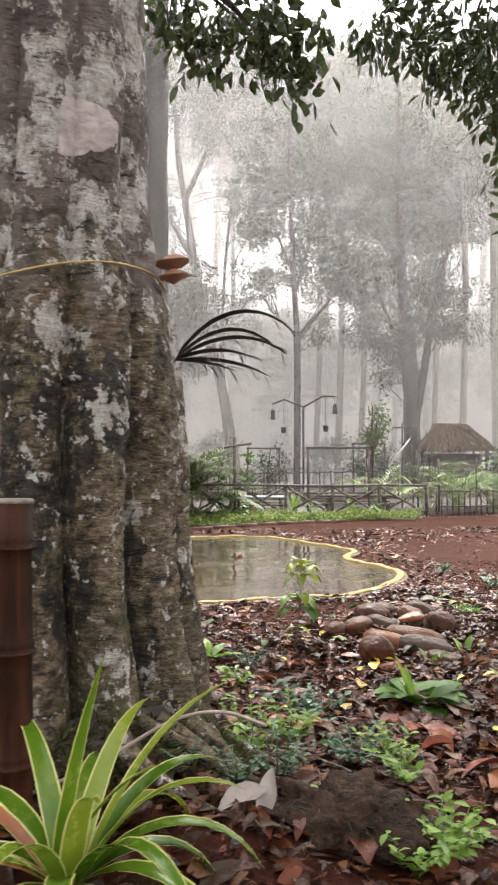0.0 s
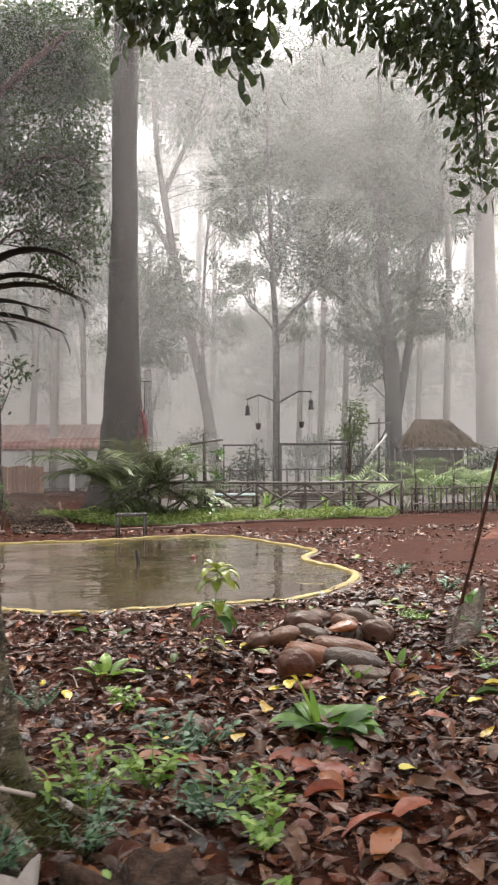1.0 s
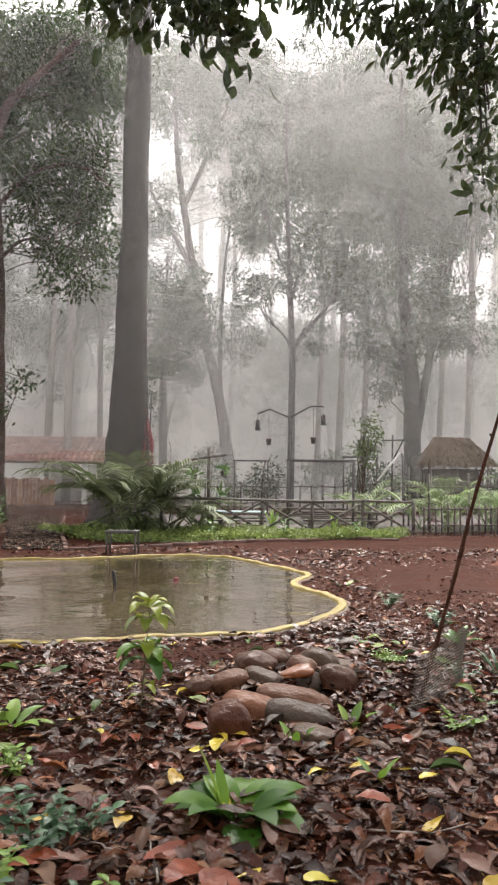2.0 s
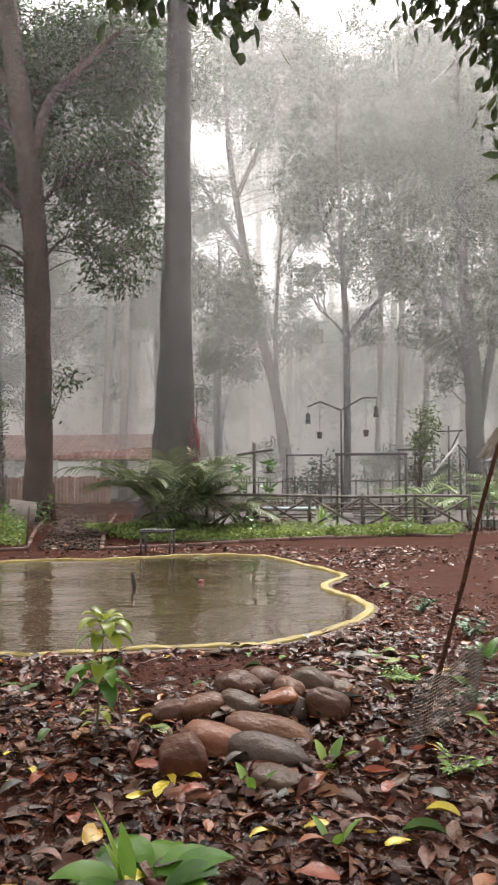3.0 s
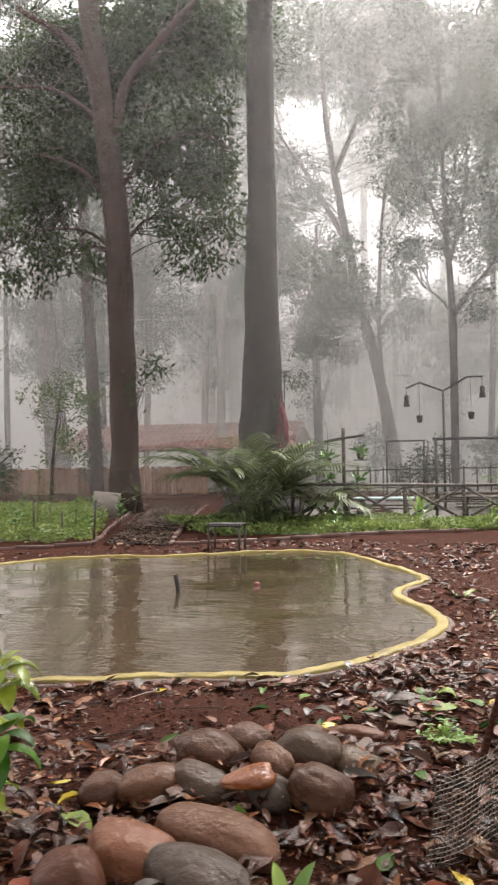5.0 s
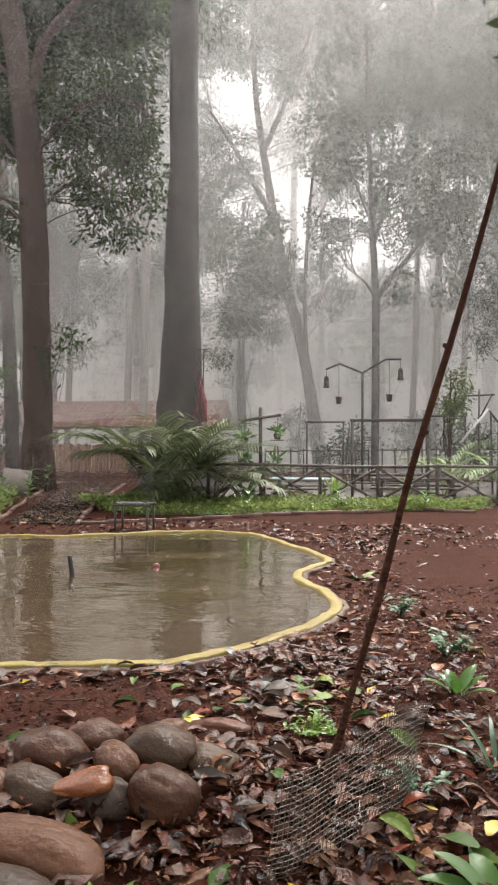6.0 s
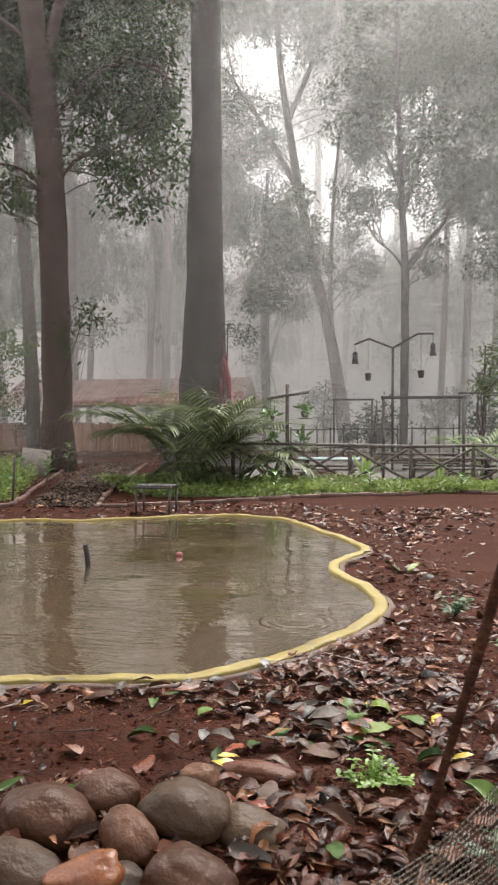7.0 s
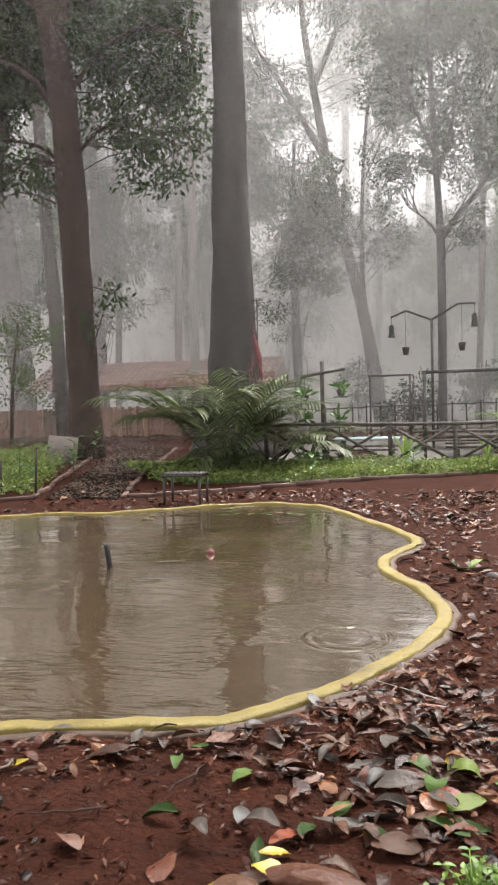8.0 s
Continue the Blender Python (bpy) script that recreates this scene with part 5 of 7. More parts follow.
# ---- house, plank fence, hut ----
def build_house():
    h = thing("house", (-8.5, 33, 0), "long low open-sided house with a weathered red tile roof", "house")
    z0 = gz(-8.5, 33)
    x0, x1 = -6.0, 4.2
    eave, ridge = 1.95, 2.98
    part("wall", Shape().box(((x0 + x1) / 2, 3.9, 0.35 + z0), (x1 - x0 - 0.6, 0.2, 0.9)), M_WALL, h, smooth=False)
    for k in range(6):
        x = x0 + 0.5 + k * 1.85
        part("pillar", Shape().beam((x, 0.25, -0.1), (x, 0.25, eave), 0.2), M_WALL, h, smooth=False)
    part("roof_deck", Shape().beam((x0, 1.2, (eave + ridge) / 2 - 0.06), (x1, 1.2, (eave + ridge) / 2 - 0.06), 0.05, 0.05), M_TIMBER, h)
    slope = math.atan2(ridge - eave, 2.3)
    s = Shape().box((0, 0, 0), (x1 - x0, 2.5, 0.05), Matrix.Rotation(slope, 3, "X"))
    ob = part("roof", s, M_ROOF, h)
    ob.location = ((x0 + x1) / 2, 1.1, (eave + ridge) / 2)
    s = Shape().box((0, 0, 0), (x1 - x0, 2.5, 0.05), Matrix.Rotation(-slope, 3, "X"))
    ob2 = part("roof", s, M_ROOF, h)
    ob2.location = ((x0 + x1) / 2, 3.4, (eave + ridge) / 2)
    rid = Shape().tube([(x0, 2.25, ridge + 0.02), ((x0 + x1) / 2, 2.25, ridge), (x1, 2.25, ridge + 0.03)], 0.09, 8)
    part("ridge", rid, M_ROOF, h)
    # tiles: ribs running down the slope and courses across
    n, rows = 42, 7
    tile = Shape().tube([(0, -0.02, 0.03), (0, 2.25 / rows + 0.05, 0.0)], [0.125, 0.1], 8).mesh("tile")
    for i in range(n):
        x = x0 + (i + 0.5) * (x1 - x0) / n
        for c in range(rows):
            ob = part("tile", tile, M_ROOF, h)
            ob.location = (x, 2.25 * c / rows, eave + 0.04 + (ridge - eave) * c / rows)
            ob.rotation_euler = (slope, 0, 0)
    return h


def plank_fence(x0, x1, y, h, label):
    f = thing("fence", (x0, y, gz(x0, y)), label, "fence")
    rng = np.random.default_rng(9)
    base = Shape().box((0, 0, h / 2), (0.13, 0.025, h)).mesh("plank", False)
    n = int((x1 - x0) / 0.145)
    for i in range(n):
        ob = part("plank", base, M_PLANK, f)
        ob.location = (0.145 * i, rng.normal(0, 0.006), rng.uniform(-0.06, 0.04))
    part("rail", Shape().box(((x1 - x0) / 2, 0.04, h * 0.75), (x1 - x0, 0.04, 0.07)), M_PLANK, f)
    return f


def build_hut():
    z0 = 0.6
    h = thing("hut", (7.7, 29, z0), "small hut with a shaggy brown thatched roof", "hut")
    for x in (-1.0, 1.0):
        for y in (-0.7, 0.9):
            part("post", Shape().tube([(x, y, -0.7), (x, y, 1.4)], 0.05, 8), M_TIMBER, h)
    part("wall", Shape().box((0, 0.3, 0.5), (2.0, 1.1, 1.3)), M_TIMBER, h, smooth=False)
    rng = np.random.default_rng(4)
    s = Shape()
    s.add([(-1.25, -0.95, 1.3), (1.3, -0.95, 1.25), (1.3, 1.1, 1.25), (-1.25, 1.1, 1.3), (-0.7, 0.05, 2.3), (0.45, 0.05, 2.28)], [(0, 1, 5, 4), (1, 2, 5), (2, 3, 4, 5), (3, 0, 4), (3, 2, 1, 0)])
    roof = part("roof", s, M_THATCH, h)
    n = 2600
    u, v = rng.uniform(0, 1, (2, n))
    side = rng.integers(0, 2, n)
    a = np.stack([-1.25 + 2.55 * u, np.where(side == 0, -0.95, 1.1), np.full(n, 1.3)], 1)
    b = np.stack([-0.7 + 1.15 * u, np.full(n, 0.05), np.full(n, 2.3)], 1)
    c = a * (1 - v)[:, None] + b * v[:, None]
    c[:, 2] += 0.03
    d = (a - b) + rng.normal(0, 0.15, (n, 3))
    vv, ff = leaf_cloud(c, d, 0.28, 0.035, rng, cup=0.04, rows=1)
    part("straw", mesh_from_arrays("straw", vv, ff), M_THATCH, roof)


build_house()
plank_fence(-22, -7.2, 31.2, 1.05, "brown vertical plank fence")
build_hut()


# ---- palms, gingers, saplings, bromeliad ----
def frond_clump(x, y, n, length, label, seed, mat, name="palm", leaflets=11, up=1.2, width=0.05, lift=0.0, leaf=0.36):
    rng = np.random.default_rng(seed)
    base = (x, y, gz(x, y))
    ob = thing(name, base, label, "plant")
    for k in range(n):
        a = 2 * math.pi * k / n + rng.uniform(-0.3, 0.3)
        d = Vector((math.cos(a), math.sin(a), up * rng.uniform(0.6, 1.6))).normalized()
        L = length * rng.uniform(0.75, 1.15)
        pts, p = [], Vector((rng.normal(0, 0.12), rng.normal(0, 0.12), lift))
        for i in range(9):
            pts.append(p.copy())
            p = p + d * (L / 8)
            d = (d + Vector((0, 0, -0.13 * (1 + i * 0.12)))).normalized()
        stem = Shape().tube(pts, list(np.linspace(0.016, 0.005, 9)), 5)
        lf = stem
        for i in range(leaflets):
            t = 0.4 + 0.59 * i / (leaflets - 1)
            q = pts[0].lerp(pts[-1], 0)
            j = min(7, int(t * 8))
            q = pts[j].lerp(pts[j + 1], t * 8 - j)
            dd = (pts[j + 1] - pts[j]).normalized()
            s = dd.cross(Vector((0, 0, 1))).normalized()
            for sg in (-1, 1):
                lf.blade(q, dd * 0.75 + s * sg * 0.9 + Vector((0, 0, 0.15)), L * leaf * (1.1 - 0.5 * abs(t - 0.6)) * rng.uniform(0.8, 1.15), width, droop=1.35, n=4, shape="leaf")
        part("frond", lf, mat, ob)
    return ob


def sapling(x, y, h, leaves, size, label, seed, mat=None, name="sapling", lean=(0.02, 0.0), low=0.35, thick=0.011):
    rng = np.random.default_rng(seed)
    ob = thing(name, (x, y, gz(x, y)), label, "plant")
    tip = Vector((lean[0] * 2, lean[1] * 2, h))
    stem = [Vector((0, 0, -0.02)), Vector((lean[0], lean[1], h * 0.5)), tip]
    part("stem", Shape().tube(swept(stem, [1] * 3, 4)[0], list(np.linspace(thick, thick * 0.45, 9)), 6), M_STEM, ob)
    for k in range(leaves):
        t = low + (1 - low) * (k + 1) / leaves
        a = k * 2.4 + rng.uniform(-0.3, 0.3)
        p = stem[0].lerp(tip, t)
        d = Vector((math.cos(a), math.sin(a), 0.35 + 0.4 * t))
        part("leaf", Shape().blade(p + d.normalized() * 0.03, d, size * rng.uniform(0.75, 1.15), size * 0.46, droop=1.5, n=6, shape="leaf"), mat or M_PLANT, ob)
    return ob


M_STEM = material("green_stem", [(0.3, (0.06, 0.06, 0.025)), (0.7, (0.13, 0.12, 0.06))], 12, 0.6, 0.2)


def build_plants():
    frond_clump(-1.9, 18.2, 21, 2.1, "lush clump of arching palm fronds below the tall tree", 1, M_PALM, up=2.0, width=0.055, leaflets=18, leaf=0.42)
    frond_clump(-1.15, 18.6, 17, 1.65, "smaller arching palm clump beside the fence", 2, M_PALM, up=1.0, width=0.06, leaflets=13, leaf=0.34)
    for k, (x, y, n, L) in enumerate([(4.95, 20.9, 9, 1.5), (5.75, 21.4, 11, 1.6), (6.7, 21.2, 11, 1.5), (7.8, 21.0, 11, 1.5), (3.7, 21.8, 7, 1.6), (6.4, 20.1, 9, 1.2), (9.2, 21.3, 12, 1.5), (5.4, 20.2, 8, 1.3), (7.3, 19.9, 9, 1.1)]):
        frond_clump(x, y, n, L, "tall ginger plants growing beside the track", 10 + k, M_GINGER, name="ginger_plant", up=1.7, width=0.05, leaflets=12, leaf=0.3)
    sp = sapling(0.335, 5.56, 0.56, 0, 0.1, "young sapling with drooping glossy yellow-green leaves in the litter", 3, thick=0.0055)
    rng = np.random.default_rng(12)
    for z, count, size, rise_z, droop, look in ((0.57, 5, 0.11, 0.9, 1.6, M_SAPLING), (0.555, 7, 0.14, 0.4, 2.5, M_SAPLING), (0.50, 6, 0.14, 0.2, 2.4, M_SAPLING), (0.36, 3, 0.15, 0.15, 2.0, M_SAPLING), (0.32, 5, 0.18, 0.25, 2.3, M_BROADLEAF), (0.27, 4, 0.17, 0.1, 2.3, M_BROADLEAF), (0.14, 3, 0.1, 0.0, 1.8, M_SAPLING), (0.08, 2, 0.08, -0.1, 1.5, M_SAPLING)):
        for k in range(count):
            a = 2 * math.pi * (k + rng.uniform(-0.25, 0.25)) / count + z * 9
            d = Vector((math.cos(a), math.sin(a), rise_z + rng.normal(0, 0.12)))
            x = 0.04 * z / 0.56
            L = size * rng.uniform(0.8, 1.15)
            leaf = Shape().blade(Vector((x, 0, z)) + d.normalized() * 0.02, d, L, L * rng.uniform(0.42, 0.55), droop=droop * rng.uniform(0.8, 1.2), n=8, fold=0.35, shape="leaf")
            leaf.tube([(x, 0, z), Vector((x, 0, z)) + d.normalized() * 0.022], 0.0016, 5)
            part("leaf", leaf, look, sp)
    for k, (x, y, h) in enumerate([(-0.1, 16.3, 0.42), (1.35, 17.4, 0.4), (2.9, 17.8, 0.3), (-4.9, 16.1, 0.75), (-5.6, 15.2, 0.55), (-5.74, 16.2, 1.3), (-7.6, 15.6, 0.5), (-8.4, 16.5, 1.9), (-4.6, 17.4, 0.5), (-5.2, 18.6, 0.6), (-6.4, 17.8, 0.9), (-6.0, 19.0, 0.5), (-7.4, 18.4, 0.7), (-4.4, 15.6, 0.35), (-6.6, 14.6, 0.4), (-5.8, 20.9, 0.7), (-6.9, 20.8, 0.5)]):
        sapling(x, y, h, 9, 0.2, "young planted sapling on the lawn", 30 + k, M_PLANT)
    # bromeliad by the near tree
    rng = np.random.default_rng(77)
    bx, by = -0.42, 1.8
    ob = thing("bromeliad", (bx, by, gz(bx, by) + 0.03), "large bromeliad with yellow-edged strap leaves", "plant")
    for k in range(24):
        a = k * 2.399 + 0.3
        ring = k / 24
        d = Vector((math.cos(a), math.sin(a), 0.5 + 1.7 * (1 - ring) ** 1.5))
        L, W, dr = rng.uniform(0.46, 0.6), 0.06, 2.3 * (0.55 + ring)
        if k in (1, 4):
            d, L, dr = Vector((0.1 * k + 0.08, -0.1, 1.0)), 0.60 - 0.05 * k, 0.4 + 0.2 * k
        foot = (0.03 * math.cos(a), 0.03 * math.sin(a), 0.02)
        leaf = part("leaf", Shape().blade(foot, d, L, W * 0.86, droop=dr, fold=0.3, n=11), M_ORANGELEAF if k in (9, 17) else M_BROM, ob)
        edge = Shape().blade(foot, d, L * 1.004, W, droop=dr, fold=0.3, n=11)
        # keep a narrow strip at either margin
        wide = edge.v
        keep = Shape()
        for i in range(12):
            l, m, r = (Vector(wide[i * 3 + q]) for q in range(3))
            keep.v += [tuple(l), tuple(m.lerp(l, 0.85)), tuple(m.lerp(r, 0.85)), tuple(r)]
        for i in range(11):
            q = i * 4
            keep.f += [(q, q + 1, q + 5, q + 4), (q + 2, q + 3, q + 7, q + 6)]
        part("leaf_margin", keep, M_BROMEDGE, leaf, "pale yellow leaf margin")
    # bamboo post
    bp = thing("bamboo_post", (-0.64, 2.1, 0.0), "weathered brown bamboo post beside the tree", "post")
    pts, rr = [(0, 0, 0)], [0.056]
    for z in (0.22, 0.50, 0.80, 1.08):
        for dz, r in ((-0.05, 0.052), (-0.012, 0.054), (-0.004, 0.060), (0.004, 0.061), (0.01, 0.055), (0.016, 0.058), (0.03, 0.053), (0.12, 0.051)):
            if z + dz < 1.2:
                pts.append((0.004 * math.sin(z * 4), 0, z + dz))
                rr.append(r)
    part("culm", Shape().tube(pts + [(0, 0, 1.2)], rr + [0.053], 28), M_BAMBOO, bp)
    for z in (0.22, 0.50, 0.80, 1.08):
        part("node_ring", Shape().tube([(0, 0, z - 0.0035), (0, 0, z + 0.0035)], [0.0612, 0.0612], 28), M_STICK, bp)
    part("cut_end", Shape().tube([(0, 0, 1.199), (0, 0, 1.207), (0, 0, 1.212)], [0.0535, 0.053, 0.048], 28), M_CUT, bp, "pale frayed cut end")
    # leaning stick
    st = Shape().tube(swept([(-0.014, 0, -0.05), (0.112, 0.002, 0.4), (0.222, 0.004, 0.8), (0.322, 0.008, 1.2), (0.470, 0.01, 1.7), (0.71, 0.018, 2.6)], [1] * 6, 6)[0], list(np.linspace(0.0145, 0.009, 31)), 9, rough=0.4)
    ob = thing("stick", (1.947, 5.893, 0.0), "long rough brown stick leaning out of the ground", "stick")
    part("shaft", st, M_STICK, ob)
    for k, (x, y, z) in enumerate([(0.118, 0.002, 0.42), (0.192, 0.003, 0.69), (0.272, 0.005, 1.0), (0.352, 0.008, 1.3), (0.432, 0.009, 1.57), (0.545, 0.012, 1.98)]):
        a = k * 2.2
        part("twig_stub", Shape().tube([(x, y, z), (x + 0.016 * math.cos(a), y + 0.016 * math.sin(a), z + 0.010), (x + 0.018 * math.cos(a), y + 0.018 * math.sin(a), z + 0.016)], [0.010, 0.007, 0.004], 6, rough=0.3), M_STICK, ob)


# leaf colour includes the paling that mist gives these plants
M_GINGER = material("ginger_leaf", [(0.2, (0.10, 0.17, 0.05)), (0.6, (0.21, 0.30, 0.10)), (0.9, (0.36, 0.42, 0.2))], 6, 0.4, 0.2, island=0.5, translucent=0.35)
build_plants()


# ---- leaf litter ----
def build_litter():
    rng = np.random.default_rng(2)
    n = 305000
    x = rng.uniform(-6, 7.5, n)
    y = rng.uniform(-2, 16, n)
    bare = 1.3 * np.exp(-((x - 0.6) ** 2 / 0.5 + (y - 6.85) ** 2 / 0.25)) + 1.1 * np.exp(-((x - 1.05) ** 2 / 0.3 + (y - 7.0) ** 2 / 0.12)) + 0.7 * np.exp(-((x - 2.1) ** 2 / 0.12 + (y - 6.75) ** 2 / 0.04)) + 1.0 * np.exp(-((x - 4.6) ** 2 / 3 + (y - 11) ** 2 / 12)) + 0.8 * np.exp(-((x - 2.9) ** 2 / 0.5 + (y - 11) ** 2 / 5)) + 0.7 * np.exp(-((x - 3.4) ** 2 / 0.6 + (y - 7.6) ** 2 / 0.9))
    patch = 0.66 + 0.34 * np.sin(1.7 * x + np.sin(2.3 * y)) * np.cos(1.3 * y + x)
    # thickest under the old tree, drifts and bare streaks further out
    drift = 0.5 + 0.5 * np.sin(2.6 * x - 1.1 * y + 1.4 * np.sin(1.9 * y + 0.7 * x)) * np.cos(1.7 * y + 0.8 * np.sin(2.9 * x))
    dense = np.exp(-((x - 0.9) ** 2 / 11 + (y - 4.6) ** 2 / 15)) + 0.10 + 0.42 * drift ** 2 * np.exp(-((x - 2.6) ** 2 / 3.5 + (y - 10.5) ** 2 / 30)) + 0.25 * drift ** 2 * np.exp(-(y - 14.6) ** 2 / 2.5)
    keep = (rng.uniform(0, 1, n) < patch * dense * (1 - np.clip(bare, 0, 0.96))) & ~((y > 15.5) & (x < 3.9) & (x > -3)) & ~((x < -3.6) & (y > 13.4))
    x, y = x[keep], y[keep]
    keep = pond_distance(x, y) > 0.07
    px = rng.uniform(0, 1, 1500)
    py = rng.uniform(14.6, 24, 1500)
    x = np.concatenate([x[keep], -3.55 + px * 1.05 - (py - 14.5) * (0.33 - 0.05 * px)])
    y = np.concatenate([y[keep], py])
    heap = np.exp(-((x - 1.1) ** 2 / 0.3 + (y - 5.75) ** 2 / 0.45))
    z = rise(x, y) + bumps(x, y) + rng.uniform(0.003, 0.03, len(x)) + heap * rng.uniform(0, 0.07, len(x))
    a = rng.uniform(0, 2 * math.pi, len(x))
    dirs = np.stack([np.cos(a), np.sin(a), rng.normal(0.03, 0.2, len(x))], 1)
    c = np.stack([x, y, z], 1)
    n = len(x)
    # flat-lying leaves: the cross direction stays near level
    dd = dirs / np.linalg.norm(dirs, axis=1, keepdims=True)
    up = np.stack([rng.normal(0, 0.3, n), rng.normal(0, 0.3, n), np.ones(n)], 1)
    s = np.cross(dd, up)
    s /= np.linalg.norm(s, axis=1, keepdims=True)
    u = np.cross(s, dd)
    L = (0.086 * (0.34 + 1.3 * rng.uniform(0, 1, n) ** 2.3))[:, None]
    W = L * rng.uniform(0.24, 0.72, n)[:, None]
    curl = rng.normal(0.1, 0.5, n)[:, None]
    fold = rng.uniform(-0.35, 0.75, n)[:, None]
    twist = rng.normal(0, 0.75, n)[:, None]
    left, right = rng.uniform(0.55, 1.15, n)[:, None], rng.uniform(0.55, 1.15, n)[:, None]

    def leaves(pick, prof, label):
        C, D, S, U, LL, WW, cu, fo, tw, wl, wr = (a[pick] for a in (c, dd, s, u, L, W, curl, fold, twist, left, right))
        m = len(C)
        cols = []
        for t, w in prof:
            bend = t - 0.5
            mid = C + D * LL * bend + U * LL * cu * (0.25 - bend ** 2)
            ang = tw * bend
            S2, U2 = S * np.cos(ang) + U * np.sin(ang), U * np.cos(ang) - S * np.sin(ang)
            lift = U2 * WW * 0.5 * w * fo
            torn = rng.uniform(0.78, 1.12, (2, m, 1))
            cols += [mid - S2 * WW * 0.5 * w * wl * torn[0] + lift, mid, mid + S2 * WW * 0.5 * w * wr * torn[1] + lift * rng.uniform(0.4, 1.3, (m, 1))]
        v = np.stack(cols, 1).reshape(-1, 3)
        rows = len(prof) - 1
        quad = []
        for i in range(rows):
            k = i * 3
            quad += [(k, k + 1, k + 4, k + 3), (k + 1, k + 2, k + 5, k + 4)]
        f = (np.arange(m)[:, None, None] * (3 * rows + 3) + np.array(quad)[None]).reshape(-1, 4)
        ob = part("leaf_litter", mesh_from_arrays("leaf_litter", v, f), M_LITTER)
        tagged(ob, label, "leaf litter", kind="stuff")
    near = (y < 7.6) & (x > -2.2) & (x < 3.6)
    leaves(near, [(0.0, 0.06), (0.2, 0.78), (0.5, 1.0), (0.82, 0.56), (1.0, 0.02)], "wet brown and reddish fallen leaves covering the soil")
    leaves(~near, [(0.0, 0.06), (0.22, 0.85), (0.68, 0.84), (1.0, 0.03)], "thinner drifts of fallen leaves round the pond")


build_litter()


def soil_crumbs():
    """Crumbs of earth and shreds of rotted leaf on the bare ground."""
    rng = np.random.default_rng(53)
    n = 9000
    x, y = rng.uniform(-2.4, 3.8, n), rng.uniform(5.6, 9.6, n)
    clear = (pond_distance(x, y) > 0.08) & (rng.uniform(0, 1, n) < 0.25 + 0.75 * (np.sin(3.1 * x + 2 * np.sin(2.7 * y)) * np.cos(2.9 * y + x) > -0.1))
    x, y = x[clear], y[clear]
    n = len(x)
    r = 0.0035 + 0.012 * rng.uniform(0, 1, n) ** 5
    z = rise(x, y) + bumps(x, y)
    base = np.array([(1, 0, 0), (0, 1, 0), (-1, 0, 0), (0, -1, 0), (0, 0, 0.8), (0, 0, -0.6)])
    v = np.stack([x, y, z + r * 0.35], 1)[:, None] + base[None] * r[:, None, None] * rng.uniform(0.6, 1.5, (n, 6, 1))
    f = np.arange(n)[:, None, None] * 6 + np.array([(0, 1, 4), (1, 2, 4), (2, 3, 4), (3, 0, 4), (1, 0, 5), (2, 1, 5), (3, 2, 5), (0, 3, 5)])[None]
    tagged(part("soil_crumbs", mesh_from_arrays("soil_crumbs", v.reshape(-1, 3), f.reshape(-1, 3)), M_SOIL), "small crumbs of wet red earth", "soil crumbs", kind="stuff")
    n = 14000
    x, y = rng.uniform(-2.4, 3.8, n), rng.uniform(2.8, 10.5, n)
    clear = pond_distance(x, y) > 0.07
    x, y = x[clear], y[clear]
    a = rng.uniform(0, 6.28, len(x))
    d = np.stack([np.cos(a), np.sin(a), rng.normal(0.05, 0.15, len(x))], 1)
    lift = np.where(y < 6.2, rng.uniform(0.01, 0.045, len(x)), 0.006)
    v, f = leaf_cloud(np.stack([x, y, rise(x, y) + bumps(x, y) + lift], 1), d, 0.042, 0.012, rng, cup=0.1, rows=1)
    tagged(part("leaf_shreds", mesh_from_arrays("leaf_shreds", v, f), M_LITTER), "shreds of rotted leaves and bark on the soil", "leaf shreds", kind="stuff")


soil_crumbs()


def path_grit():
    """Loose stones and chips on the garden path."""
    rng = np.random.default_rng(59)
    n = 5200
    u, y = rng.uniform(0, 1, n), 14.5 + 10.3 * rng.uniform(0, 1, n) ** 1.3
    x = -3.55 + u * 1.05 - (y - 14.5) * (0.33 - 0.05 * u)
    r = 0.010 + 0.026 * rng.uniform(0, 1, n) ** 3
    base = np.array([(1, 0, 0), (0, 1, 0), (-1, 0, 0), (0, -1, 0), (0, 0, 0.7), (0, 0, -0.6)])
    v = np.stack([x, y, rise(x, y) + bumps(x, y) + 0.018 + r * 0.3], 1)[:, None] + base[None] * r[:, None, None] * rng.uniform(0.6, 1.4, (n, 6, 1))
    f = np.arange(n)[:, None, None] * 6 + np.array([(0, 1, 4), (1, 2, 4), (2, 3, 4), (3, 0, 4), (1, 0, 5), (2, 1, 5), (3, 2, 5), (0, 3, 5)])[None]
    tagged(part("path_grit", mesh_from_arrays("path_grit", v.reshape(-1, 3), f.reshape(-1, 3)), M_CHIPS), "loose dark and pale grit on the garden path", "grit", kind="stuff")


